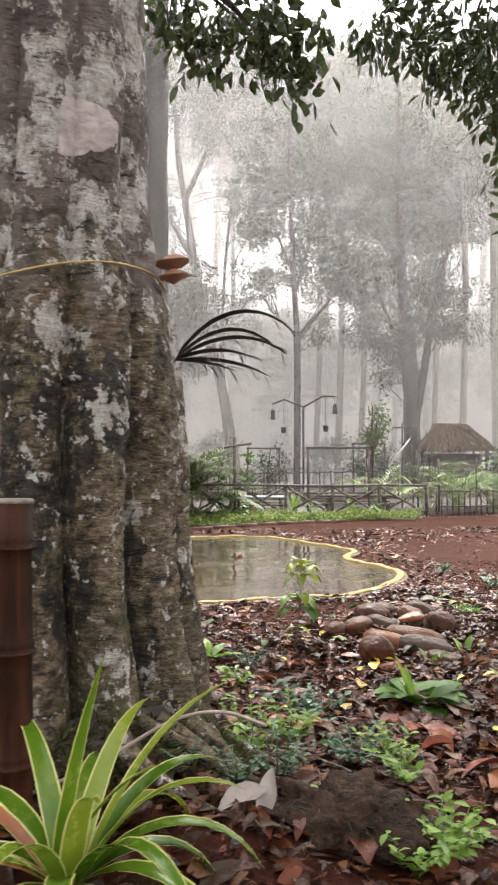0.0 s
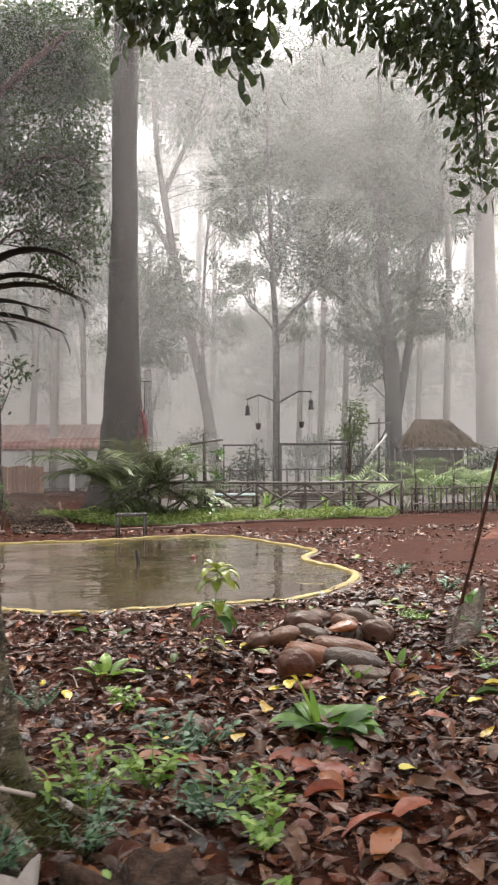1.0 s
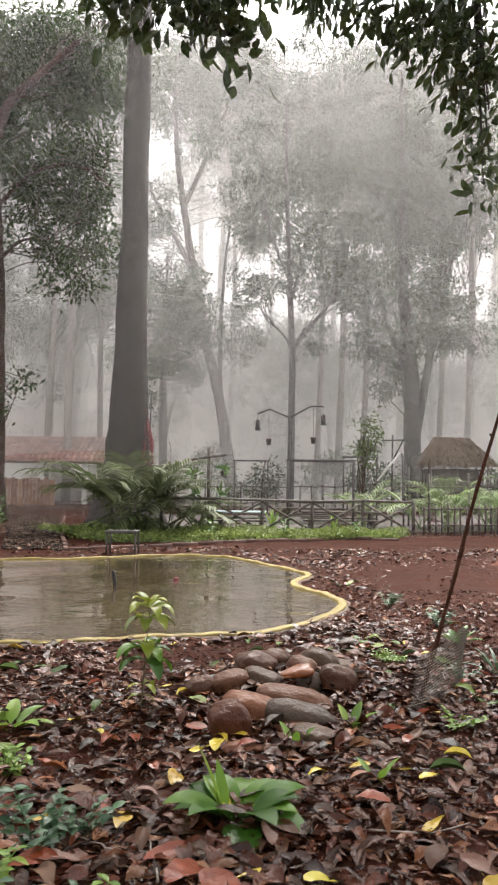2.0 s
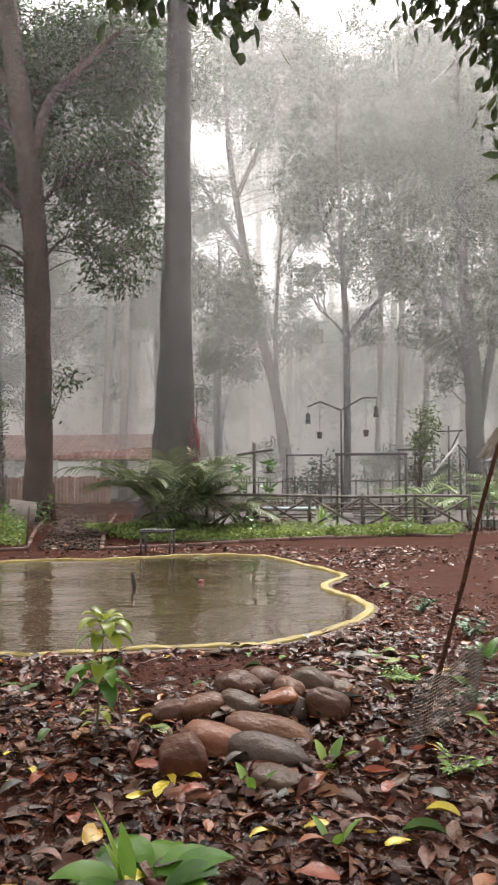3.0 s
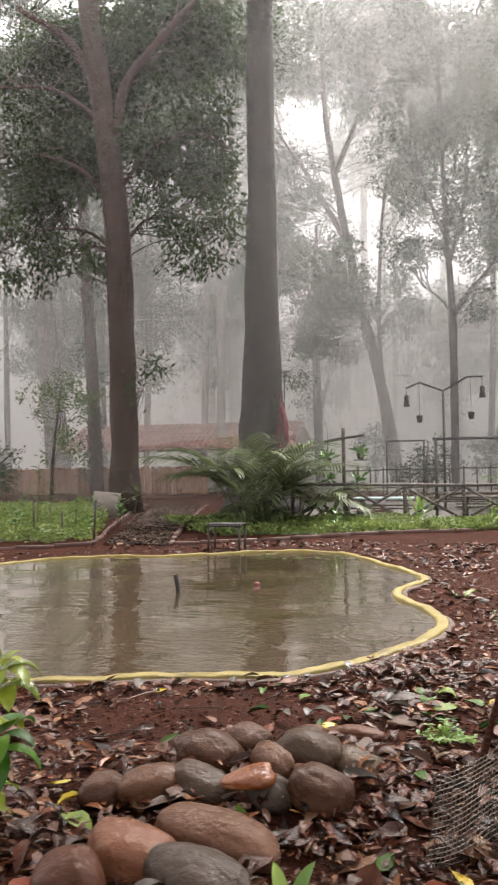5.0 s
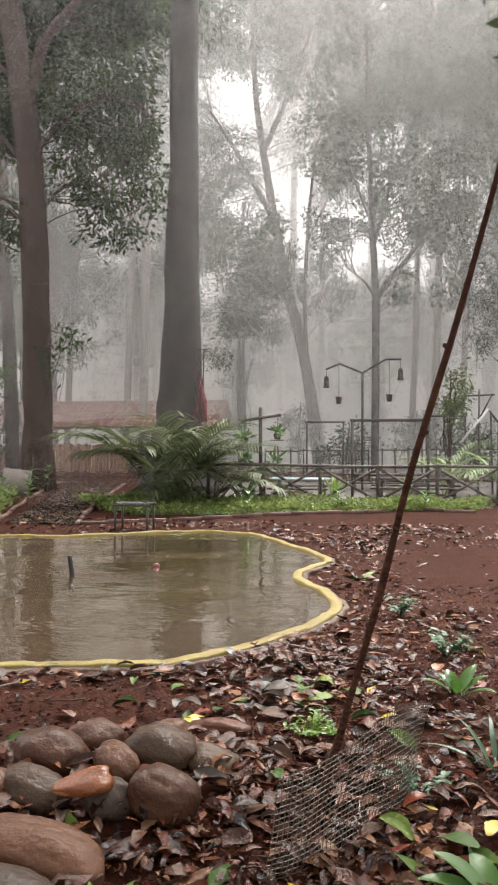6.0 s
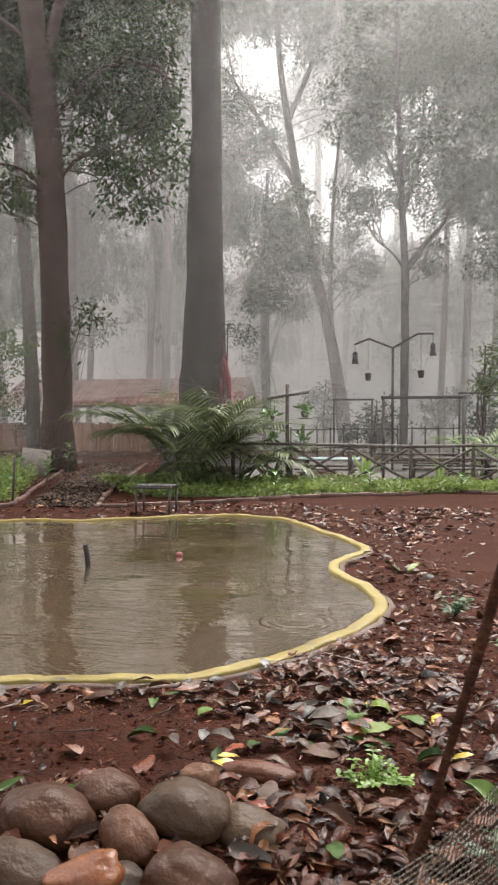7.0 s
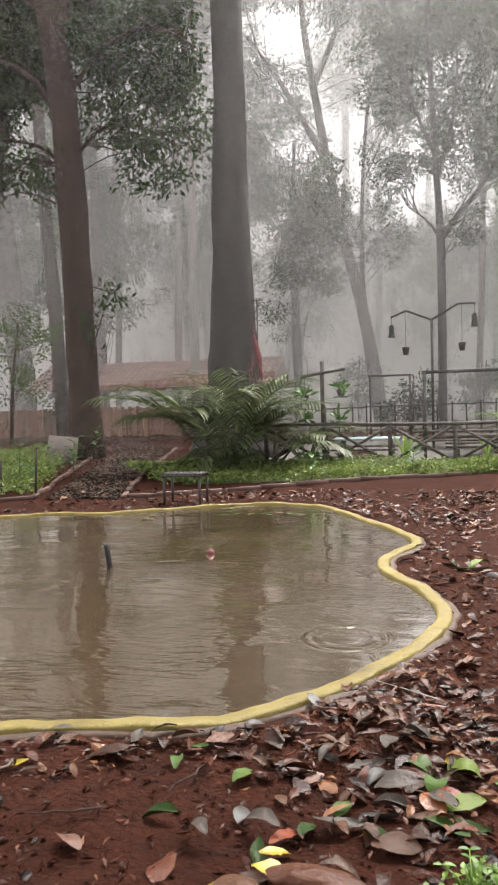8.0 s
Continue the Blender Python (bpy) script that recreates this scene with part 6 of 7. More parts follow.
M_CHIPS = material("stone_chips", [(0.15, (0.012, 0.0075, 0.0055)), (0.5, (0.034, 0.022, 0.016)), (0.85, (0.12, 0.088, 0.068))], 9, 0.75, 0.3, island=0.8, spec=0.1)
path_grit()
kerb([(-13.5, 13.3), (-9, 13.4), (-5.3, 13.6), (-3.75, 14.5), (-5.2, 18.5), (-7.1, 24.5)], "low brick kerb round the lawn bed")
kerb([(-2.5, 14.75), (-3.6, 18.5), (-5.1, 24.5)], "low brick kerb along the path")
kerb([(-2.6, 14.9), (-1.6, 15.1), (-0.75, 15.7), (0.6, 16.65), (2.7, 17.75), (3.8, 17.6)], "low brick kerb in front of the fence lawn")



# ---- details of the near ground ----
M_REDLEAF = material("red_fallen_leaf", [(0.25, (0.095, 0.017, 0.008)), (0.55, (0.21, 0.045, 0.016)), (0.8, (0.30, 0.092, 0.036))], 12, 0.36, 0.5, spec=0.3)
M_YELLOWLEAF = material("yellow_fallen_leaf", [(0.25, (0.323, 0.187, 0.017)), (0.6, (0.493, 0.391, 0.0425)), (0.85, (0.425, 0.425, 0.085))], 14, 0.32, 0.3, objrand=0.4)
M_GREENLEAF = material("green_fallen_leaf", [(0.25, (0.022, 0.05, 0.008)), (0.6, (0.07, 0.125, 0.02)), (0.85, (0.18, 0.21, 0.036))], 14, 0.5, 0.4, objrand=0.5, spec=0.2)
M_TANLEAF = material("tan_fallen_leaf", [(0.25, (0.045, 0.018, 0.009)), (0.6, (0.10, 0.048, 0.025)), (0.85, (0.17, 0.10, 0.058))], 12, 0.46, 0.5, objrand=0.5, spec=0.2)
M_GREYLEAF = material("grey_dry_leaf", [(0.25, (0.035, 0.026, 0.02)), (0.6, (0.075, 0.058, 0.045)), (0.85, (0.14, 0.11, 0.09))], 16, 0.46, 0.5, spec=0.25)
M_PINKLEAF = material("pinkish_leaf_underside", [(0.25, (0.09, 0.042, 0.028)), (0.6, (0.19, 0.098, 0.07)), (0.85, (0.30, 0.185, 0.145))], 14, 0.42, 0.5, spec=0.35)
M_PALELEAF = material("pale_dry_leaf", [(0.25, (0.2, 0.165, 0.14)), (0.6, (0.36, 0.31, 0.28)), (0.85, (0.52, 0.48, 0.44))], 16, 0.5, 0.5)
M_DARKLEAF = material("dead_fern_leaf", [(0.3, (0.012, 0.011, 0.009)), (0.7, (0.05, 0.042, 0.03))], 12, 0.5, 0.3)
M_FUNGUS = material("tan_fungus", [(0.3, (0.16, 0.075, 0.042)), (0.6, (0.32, 0.17, 0.105)), (0.8, (0.48, 0.31, 0.22))], 16, 0.55, 0.4)
M_STRING = material("yellow_string", [(0.3, (0.38, 0.26, 0.08)), (0.7, (0.6, 0.47, 0.2))], 40, 0.7, 0.3)
M_WIRE = material("rusty_wire", [(0.3, (0.06, 0.048, 0.036)), (0.7, (0.216, 0.192, 0.162))], 30, 0.45, 0.2, metallic=0.6)
M_SLAB = material("pale_slab", [(0.3, (0.15, 0.12, 0.105)), (0.7, (0.28, 0.235, 0.21))], 7, 0.8, 0.5)


def leaf_shape(L, W, curl, fold, n=10, twist=0.0, seed=0.0):
    """A dry leaf: midrib, puckered halves and an uneven margin."""
    s = Shape()
    for i in range(n + 1):
        t = i / n
        w = W / 2 * max(0.03, math.sin(math.pi * min(1, 0.04 + 0.94 * t)) ** 0.75)
        z = curl * L * (0.25 - (t - 0.5) ** 2)
        for k in (-1, -0.5, 0, 0.5, 1):
            edge = 1 + 0.16 * noise.noise(Vector((t * 6, k * 4, seed)))
            wave = 0.10 * W * noise.noise(Vector((t * 7, k * 2.5, seed + 5))) * abs(k) + (0.012 * W if k == 0 else 0)
            y, h = w * k * edge, fold * w * abs(k) ** 1.5 + wave
            a = twist * (t - 0.5)
            s.v.append((L * (t - 0.5), y * math.cos(a) - h * math.sin(a), z + h * math.cos(a) + y * math.sin(a)))
    for i in range(n):
        for k in range(4):
            a = i * 5 + k
            s.f.append((a, a + 1, a + 6, a + 5))
    s.tube([(-L * 0.72, 0, -0.004), (-L * 0.5, 0, 0)], 0.002, 5)
    return s


def fallen_leaves():
    rng = np.random.default_rng(41)
    looks = {"red": (M_REDLEAF, "large wet red-brown fallen leaf"), "yellow": (M_YELLOWLEAF, "bright yellow fallen leaf"), "green": (M_GREENLEAF, "fresh green fallen leaf"), "tan": (M_TANLEAF, "dry tan fallen leaf"), "grey": (M_GREYLEAF, "curled dry grey leaf"), "pale": (M_PALELEAF, "large curled pale grey leaf")}
    spots = [("red", 0.78, 3.70, 0.24), ("red", 0.90, 3.62, 0.2), ("red", 0.70, 3.85, 0.2), ("red", 0.96, 3.14, 0.22), ("red", 1.12, 3.3, 0.2), ("tan", 1.22, 3.55, 0.18), ("red", 0.82, 3.42, 0.16), ("tan", 0.95, 4.40, 0.2), ("yellow", 1.22, 3.72, 0.16),
             ("yellow", 0.62, 3.22, 0.14), ("tan", 1.02, 2.95, 0.15), ("red", 0.28, 3.75, 0.17), ("pale", 0.05, 2.32, 0.16), ("pale", -0.02, 2.3, 0.16), ("red", 0.28, 2.43, 0.18), ("tan", 1.55, 4.9, 0.2), ("tan", 1.75, 5.1, 0.24), ("red", 0.95, 4.9, 0.15), ("yellow", 0.80, 4.98, 0.17),
             ("yellow", 0.72, 4.92, 0.14), ("yellow", 0.55, 5.75, 0.13), ("green", -0.35, 6.35, 0.19), ("green", -0.65, 6.5, 0.17), ("tan", -0.9, 7.0, 0.16), ("grey", -0.75, 7.25, 0.16), ("yellow", 1.36, 6.75, 0.14), ("green", 1.3, 6.85, 0.12), ("yellow", 1.27, 6.62, 0.15), ("tan", 1.55, 6.55, 0.2),
             ("tan", 1.72, 7.35, 0.17), ("green", 1.85, 7.1, 0.2), ("red", 1.83, 7.25, 0.15), ("tan", 1.68, 6.95, 0.18), ("grey", 1.58, 6.1, 0.2), ("green", 2.25, 6.75, 0.18), ("yellow", 2.2, 7.05, 0.12), ("tan", 2.15, 5.95, 0.14), ("green", 2.27, 5.75, 0.13), ("red", 2.3, 6.2, 0.14), ("yellow", 1.95, 5.55, 0.13),
             ("green", 1.72, 5.6, 0.14), ("green", 0.95, 7.0, 0.12), ("tan", 0.6, 7.4, 0.22), ("grey", 0.15, 7.3, 0.15), ("green", 1.95, 10.7, 0.22), ("green", 2.08, 10.75, 0.2), ("green", 1.87, 10.85, 0.18), ("yellow", -0.6, 5.0, 0.13), ("red", -0.3, 5.0, 0.15), ("yellow", 0.25, 5.05, 0.12), ("tan", 0.12, 5.3, 0.15),
             ("yellow", 1.6, 4.6, 0.13), ("yellow", 1.25, 4.55, 0.11), ("red", 1.45, 4.3, 0.18), ("tan", 1.35, 5.0, 0.22), ("yellow", 1.9, 4.8, 0.16)]
    spots += [("green", 1.87, 7.22, 0.16), ("grey", 1.81, 7.2, 0.15), ("tan", 1.75, 7.14, 0.14), ("red", 2.15, 6.02, 0.10), ("tan", 2.13, 6.34, 0.19), ("tan", 2.06, 6.62, 0.14), ("tan", 1.78, 6.45, 0.15), ("red", 2.24, 6.3, 0.14), ("red", 2.3, 6.33, 0.15), ("yellow", 2.34, 6.17, 0.07), ("green", 2.22, 5.96, 0.14),
              ("green", 2.4, 5.92, 0.16), ("green", 2.48, 5.85, 0.15), ("green", 2.09, 7.02, 0.12), ("yellow", 1.68, 6.94, 0.08), ("green", 1.8, 6.22, 0.10), ("tan", 2.48, 6.89, 0.15), ("tan", 2.49, 6.35, 0.16), ("tan", 2.36, 7.07, 0.14), ("red", 2.24, 5.85, 0.12), ("tan", 2.03, 7.19, 0.16), ("tan", 1.51, 6.42, 0.14), ("red", 1.69, 6.51, 0.15)]
    for _ in range(60):
        spots.append((("orange", "pink", "red", "tan", "pink", "yellow")[rng.integers(0, 6)], rng.uniform(-0.2, 2.3), rng.uniform(3.3, 5.3), rng.uniform(0.1, 0.19)))
    for _ in range(120):
        x, y = rng.uniform(-1.2, 2.8), rng.uniform(3.2, 8.6)
        if float(pond_distance(x, y)) > 0.15:
            spots.append((("red", "red", "tan", "grey", "tan", "pink", "yellow", "orange", "green", "grey")[rng.integers(0, 10)], x, y, rng.uniform(0.09, 0.16)))
    spots += [("grey", 0.75, 7.58, 0.15), ("grey", 0.66, 7.52, 0.16), ("tan", 0.84, 7.56, 0.14), ("grey", 0.33, 7.54, 0.11), ("tan", -0.98, 7.07, 0.15), ("green", 0.9, 7.5, 0.11), ("green", 0.88, 7.36, 0.1), ("green", 1.14, 7.3, 0.11), ("yellow", 0.31, 7.25, 0.09), ("green", -0.68, 6.32, 0.17), ("green", -0.46, 6.43, 0.17),
              ("yellow", 1.35, 6.86, 0.12), ("yellow", 0.42, 5.9, 0.12), ("yellow", 0.81, 5.06, 0.13), ("yellow", 0.90, 5.09, 0.12), ("orange", 0.30, 5.03, 0.1), ("orange", 0.12, 4.62, 0.14), ("orange", 0.1, 4.5, 0.12), ("orange", 1.05, 4.62, 0.1), ("pink", 1.52, 4.78, 0.15), ("pink", 1.62, 4.62, 0.2), ("orange", 1.78, 7.2, 0.17),
              ("yellow", 1.84, 7.48, 0.12), ("green", 1.62, 6.98, 0.12), ("green", 1.41, 7.02, 0.12), ("green", 1.5, 7.15, 0.11), ("grey", 1.55, 7.42, 0.17), ("grey", 1.42, 7.48, 0.15), ("grey", 1.62, 7.6, 0.15), ("tan", 1.45, 7.62, 0.14), ("grey", 1.72, 7.66, 0.14), ("pink", 1.38, 7.32, 0.13), ("pink", 1.3, 7.4, 0.12),
              ("grey", 1.5, 7.05, 0.2), ("grey", 1.28, 6.98, 0.17), ("grey", 1.66, 7.28, 0.18), ("tan", 1.9, 7.8, 0.16), ("pink", 2.1, 7.75, 0.17), ("pink", 2.2, 7.8, 0.16), ("orange", 0.98, 3.05, 0.18), ("orange", 1.05, 3.42, 0.17), ("orange", 0.86, 3.5, 0.16), ("green", 2.02, 7.35, 0.14), ("yellow", 2.12, 7.4, 0.13), ("orange", 0.56, 6.05, 0.12)]
    looks["dark"] = (M_DARKLEAF, "black curled wet leaf")
    spots += [("dark", 1.28, 7.97, 0.13), ("dark", 1.08, 7.74, 0.1), ("dark", 1.4, 7.5, 0.14), ("dark", 1.6, 7.35, 0.15), ("dark", 1.2, 7.05, 0.12), ("dark", 1.62, 7.12, 0.15), ("dark", 1.75, 6.6, 0.14), ("dark", 0.9, 5.5, 0.14), ("dark", 0.45, 5.2, 0.13), ("dark", 1.3, 4.9, 0.15), ("dark", 0.2, 4.9, 0.14), ("dark", 1.9, 5.0, 0.15)]
    looks["orange"] = (M_ORANGELEAF, "bright orange-brown fallen leaf")
    looks["pink"] = (M_PINKLEAF, "pale pinkish fallen leaf showing its underside")
    forms = [leaf_shape(1.0, w, c, f, twist=tw, seed=k * 3.1).mesh("fallen_leaf") for k, (w, c, f, tw) in enumerate(((0.42, 0.3, 0.1, 0.3), (0.5, 0.12, 0.25, -0.5), (0.36, -0.25, 0.3, 0.8), (0.46, 0.6, 0.4, -0.3), (0.55, 0.35, 0.15, 0.6), (0.38, -0.4, 0.7, -0.9), (0.44, 0.2, 0.9, 0.4)))]
    cache = {}
    for k, (look, x, y, L) in enumerate(spots):
        m, label = looks[look]
        key = (look, k % 7)
        if key not in cache:
            me = forms[k % 7].copy()
            me.materials.append(m)
            cache[key] = me
        ob = new("fallen_leaf", cache[key])
        L *= 1.0 if look in ("pale", "green") or y < 4.2 else 0.8
        ob.scale = (L, L, L)
        ob.location = (x, y, gz(x, y) + (0.04 if y < 6.3 else 0.018) + (0.02 if look in ("grey", "pale") else 0))
        ob.rotation_euler = (rng.normal(0, 0.16) + (0.8 if look == "pale" else 0), rng.normal(0, 0.16), rng.uniform(0, 6.28))
        if look == "pale":
            ob.location.z = gz(x, y) + (0.07 if x > 0 else 0.035)
            ob.rotation_euler = (0.1, -0.7, 1.2) if x > 0 else (0.4, -0.2, 0.5)
        tagged(ob, label + " lying on the litter", "leaf", "fallen leaves")


fallen_leaves()


def twigs_on_ground():
    rng = np.random.default_rng(6)
    for k in range(40):
        x, y = rng.uniform(-1.2, 2.8), rng.uniform(2.9, 8.0)
        if float(pond_distance(x, y)) < 0.2:
            continue
        a, L = rng.uniform(0, 6.28), rng.uniform(0.12, 0.42)
        d = Vector((math.cos(a), math.sin(a), 0))
        p = [d * L * t + Vector((rng.normal(0, 0.012), rng.normal(0, 0.012), 0.004 * rng.normal() + gz(x + d.x * L * t, y + d.y * L * t) - gz(x, y))) for t in np.linspace(0, 1, 6)]
        ob = part("twig", Shape().tube(p, list(np.linspace(0.005, 0.002, 6)), 6), (M_TWIG, M_BARK_BROWN)[k % 2])
        ob.location = (x, y, gz(x, y) + 0.03)
        tagged(ob, ("pale dry twig", "dark wet twig")[k % 2] + " lying among the leaves", "twig", "twigs on the ground")


twigs_on_ground()


def rosette(x, y, n, L, W, label, seed, mat, up=0.9, name="broadleaf_plant", shape="leaf", droop=0.9, fold=0.3):
    rng = np.random.default_rng(seed)
    ob = thing(name, (x, y, gz(x, y)), label, "plant")
    for k in range(n):
        a = k * 2.399 + rng.uniform(-0.3, 0.3)
        d = Vector((math.cos(a), math.sin(a), up * rng.uniform(0.4, 1.6)))
        b = Vector((0.02 * math.cos(a), 0.02 * math.sin(a), 0.0))
        s = Shape().blade(b + d.normalized() * L * 0.15, d, L * rng.uniform(0.7, 1.15), W * rng.uniform(0.85, 1.1), droop=droop, n=8, shape=shape, fold=fold)
        s.tube([b, b + d.normalized() * L * 0.17], 0.004, 5)
        part("leaf", s, mat, ob)
    return ob


LEAF_FORMS = {}


def weed(x, y, h, n, size, label, seed, mat, spread_r=0.12):
    """A low weed: a few stems with small paired leaves."""
    rng = np.random.default_rng(seed)
    ob = thing("weed", (x, y, gz(x, y)), label, "plant", "weeds in the litter")
    if mat.name not in LEAF_FORMS:
        me = Shape().blade((0, 0, 0), (1, 0, 0.25), 1.0, 0.5, droop=0.7, n=4, shape="leaf").mesh("leaf")
        me.materials.append(mat)
        LEAF_FORMS[mat.name] = me
    for k in range(n):
        a = rng.uniform(0, 6.28)
        tip = Vector((math.cos(a) * spread_r * rng.uniform(0.3, 1.4), math.sin(a) * spread_r * rng.uniform(0.3, 1.4), h * rng.uniform(0.6, 1.1)))
        stem = part("stem", Shape().tube([(0, 0, -0.01), tip * 0.5 + Vector((0, 0, 0.02)), tip], [0.003, 0.0025, 0.0015], 5), mat, ob)
        for j in range(5):
            t = 0.35 + 0.65 * j / 4
            aa = rng.uniform(0, 6.28)
            for sg in (0, math.pi):
                s = size * rng.uniform(0.7, 1.2)
                leaf = part("leaf", LEAF_FORMS[mat.name], mat, stem)
                leaf.matrix_basis = Matrix.LocRotScale(tip * t, Euler((rng.normal(0, 0.2), rng.normal(0, 0.25), aa + sg)), (s, s, s))
    return ob


M_LIME = material("lime_weed_leaf", [(0.2, (0.08, 0.17, 0.02)), (0.6, (0.2, 0.34, 0.05)), (0.9, (0.36, 0.46, 0.1))], 10, 0.4, 0.2, objrand=0.5, translucent=0.35)
M_BLUEGREEN = material("bluish_weed_leaf", [(0.2, (0.03, 0.07, 0.035)), (0.6, (0.07, 0.15, 0.07)), (0.9, (0.15, 0.25, 0.13))], 10, 0.4, 0.2, objrand=0.5, translucent=0.3)


def near_plants():
    bl = rosette(0.93, 4.2, 14, 0.26, 0.14, "broad-leaved glossy green plant in the leaf litter", 1, M_BROADLEAF, up=0.55, droop=1.3, fold=0.12)
    for dx, dy, L, W in ((-0.32, -0.1, 0.29, 0.07), (-0.12, 0.1, 0.2, 0.07), (-0.5, 0.05, 0.16, 0.05)):
        part("young_leaf", Shape().blade((-0.06, 0, 0.02), (dx, dy, 1.0), L, W, droop=0.3, n=8, fold=0.3), M_LIME, bl, "pale upright young leaf")
    rosette(1.17, 4.98, 3, 0.11, 0.045, "tiny lime-green sprout in the litter", 14, M_LIME, up=1.8)
    rosette(-0.28, 5.2, 7, 0.2, 0.075, "pale green broad-leaved seedling", 2, M_LIME, up=0.6)
    rosette(1.47, 5.3, 4, 0.13, 0.05, "small bright green sprout beside the stones", 3, M_LIME, up=1.8)
    rosette(1.5, 4.55, 3, 0.1, 0.04, "tiny bright green sprout in the litter", 4, M_LIME, up=1.6)
    rosette(2.55, 7.45, 7, 0.16, 0.065, "broad-leaved green plant beside bare soil", 5, M_PLANT, up=0.8)
    rosette(2.5, 5.65, 7, 0.18, 0.07, "broad-leaved glossy plant near the netting", 6, M_PLANT, up=0.7)
    rosette(2.62, 6.6, 10, 0.28, 0.022, "grassy plant with narrow leaves", 7, M_BLUEGREEN, up=0.8, name="grass_tuft", shape="strap")
    for k, (x, y, h, n, size, look) in enumerate([
            (0.02, 3.2, 0.22, 9, 0.05, 0), (-0.08, 3.05, 0.16, 7, 0.05, 0), (0.2, 3.5, 0.2, 8, 0.05, 0), (0.27, 3.85, 0.2, 7, 0.06, 1), (0.43, 3.2, 0.16, 9, 0.04, 1), (0.54, 2.3, 0.15, 12, 0.045, 0), (0.63, 2.38, 0.12, 9, 0.045, 0), (0.47, 2.22, 0.12, 8, 0.04, 0),
            (0.6, 3.3, 0.14, 7, 0.05, 0), (0.62, 3.05, 0.12, 6, 0.05, 0), (0.38, 4.0, 0.12, 6, 0.05, 1), (1.88, 6.76, 0.07, 13, 0.032, 0), (1.98, 6.82, 0.05, 6, 0.03, 0), (2.3, 6.3, 0.13, 8, 0.04, 1), (2.3, 9.3, 0.14, 9, 0.05, 1),
            (-0.1, 4.6, 0.1, 5, 0.05, 0), (0.1, 2.7, 0.16, 8, 0.035, 1), (-0.05, 2.45, 0.14, 7, 0.03, 1), (0.35, 2.4, 0.12, 8, 0.04, 0), (2.0, 5.3, 0.1, 6, 0.04, 0), (2.55, 8.2, 0.15, 9, 0.05, 1)]):
        weed(x, y, h, n, size, ("bright lime-green low weed", "dull bluish-green low weed")[look] + " in the litter", 60 + k, (M_LIME, M_BLUEGREEN)[look])
    rosette(1.8, 7.41, 4, 0.15, 0.085, "dark green broad leaves bent over the leaf heap", 8, M_GREENLEAF, up=0.9, droop=3.2)
    # ferny seedlings at the foot of the near tree
    for k, (x, y, z) in enumerate([(-0.05, 2.5, 0.36), (-0.2, 2.4, 0.5), (0.0, 2.6, 0.75)]):
        ob = thing("fern", (x, y, max(z - 0.12, gz(x, y))), "tiny fern growing on the roots", "fern", "ferns on the roots")
        for j in range(5):
            a = j * 1.26 + k
            d = Vector((math.cos(a), math.sin(a), 0.8)).normalized()
            s = Shape().tube([(0, 0, 0), d * 0.1], 0.0015, 4)
            for i in range(7):
                p = d * (0.02 + 0.012 * i)
                sd = d.cross(Vector((0, 0, 1))).normalized()
                for sg in (-1, 1):
                    s.blade(p, sd * sg + d * 0.4, 0.035 * (1 - i / 9), 0.009, droop=0.4, n=3, shape="leaf")
            part("frond", s, M_BLUEGREEN, ob)


near_plants()


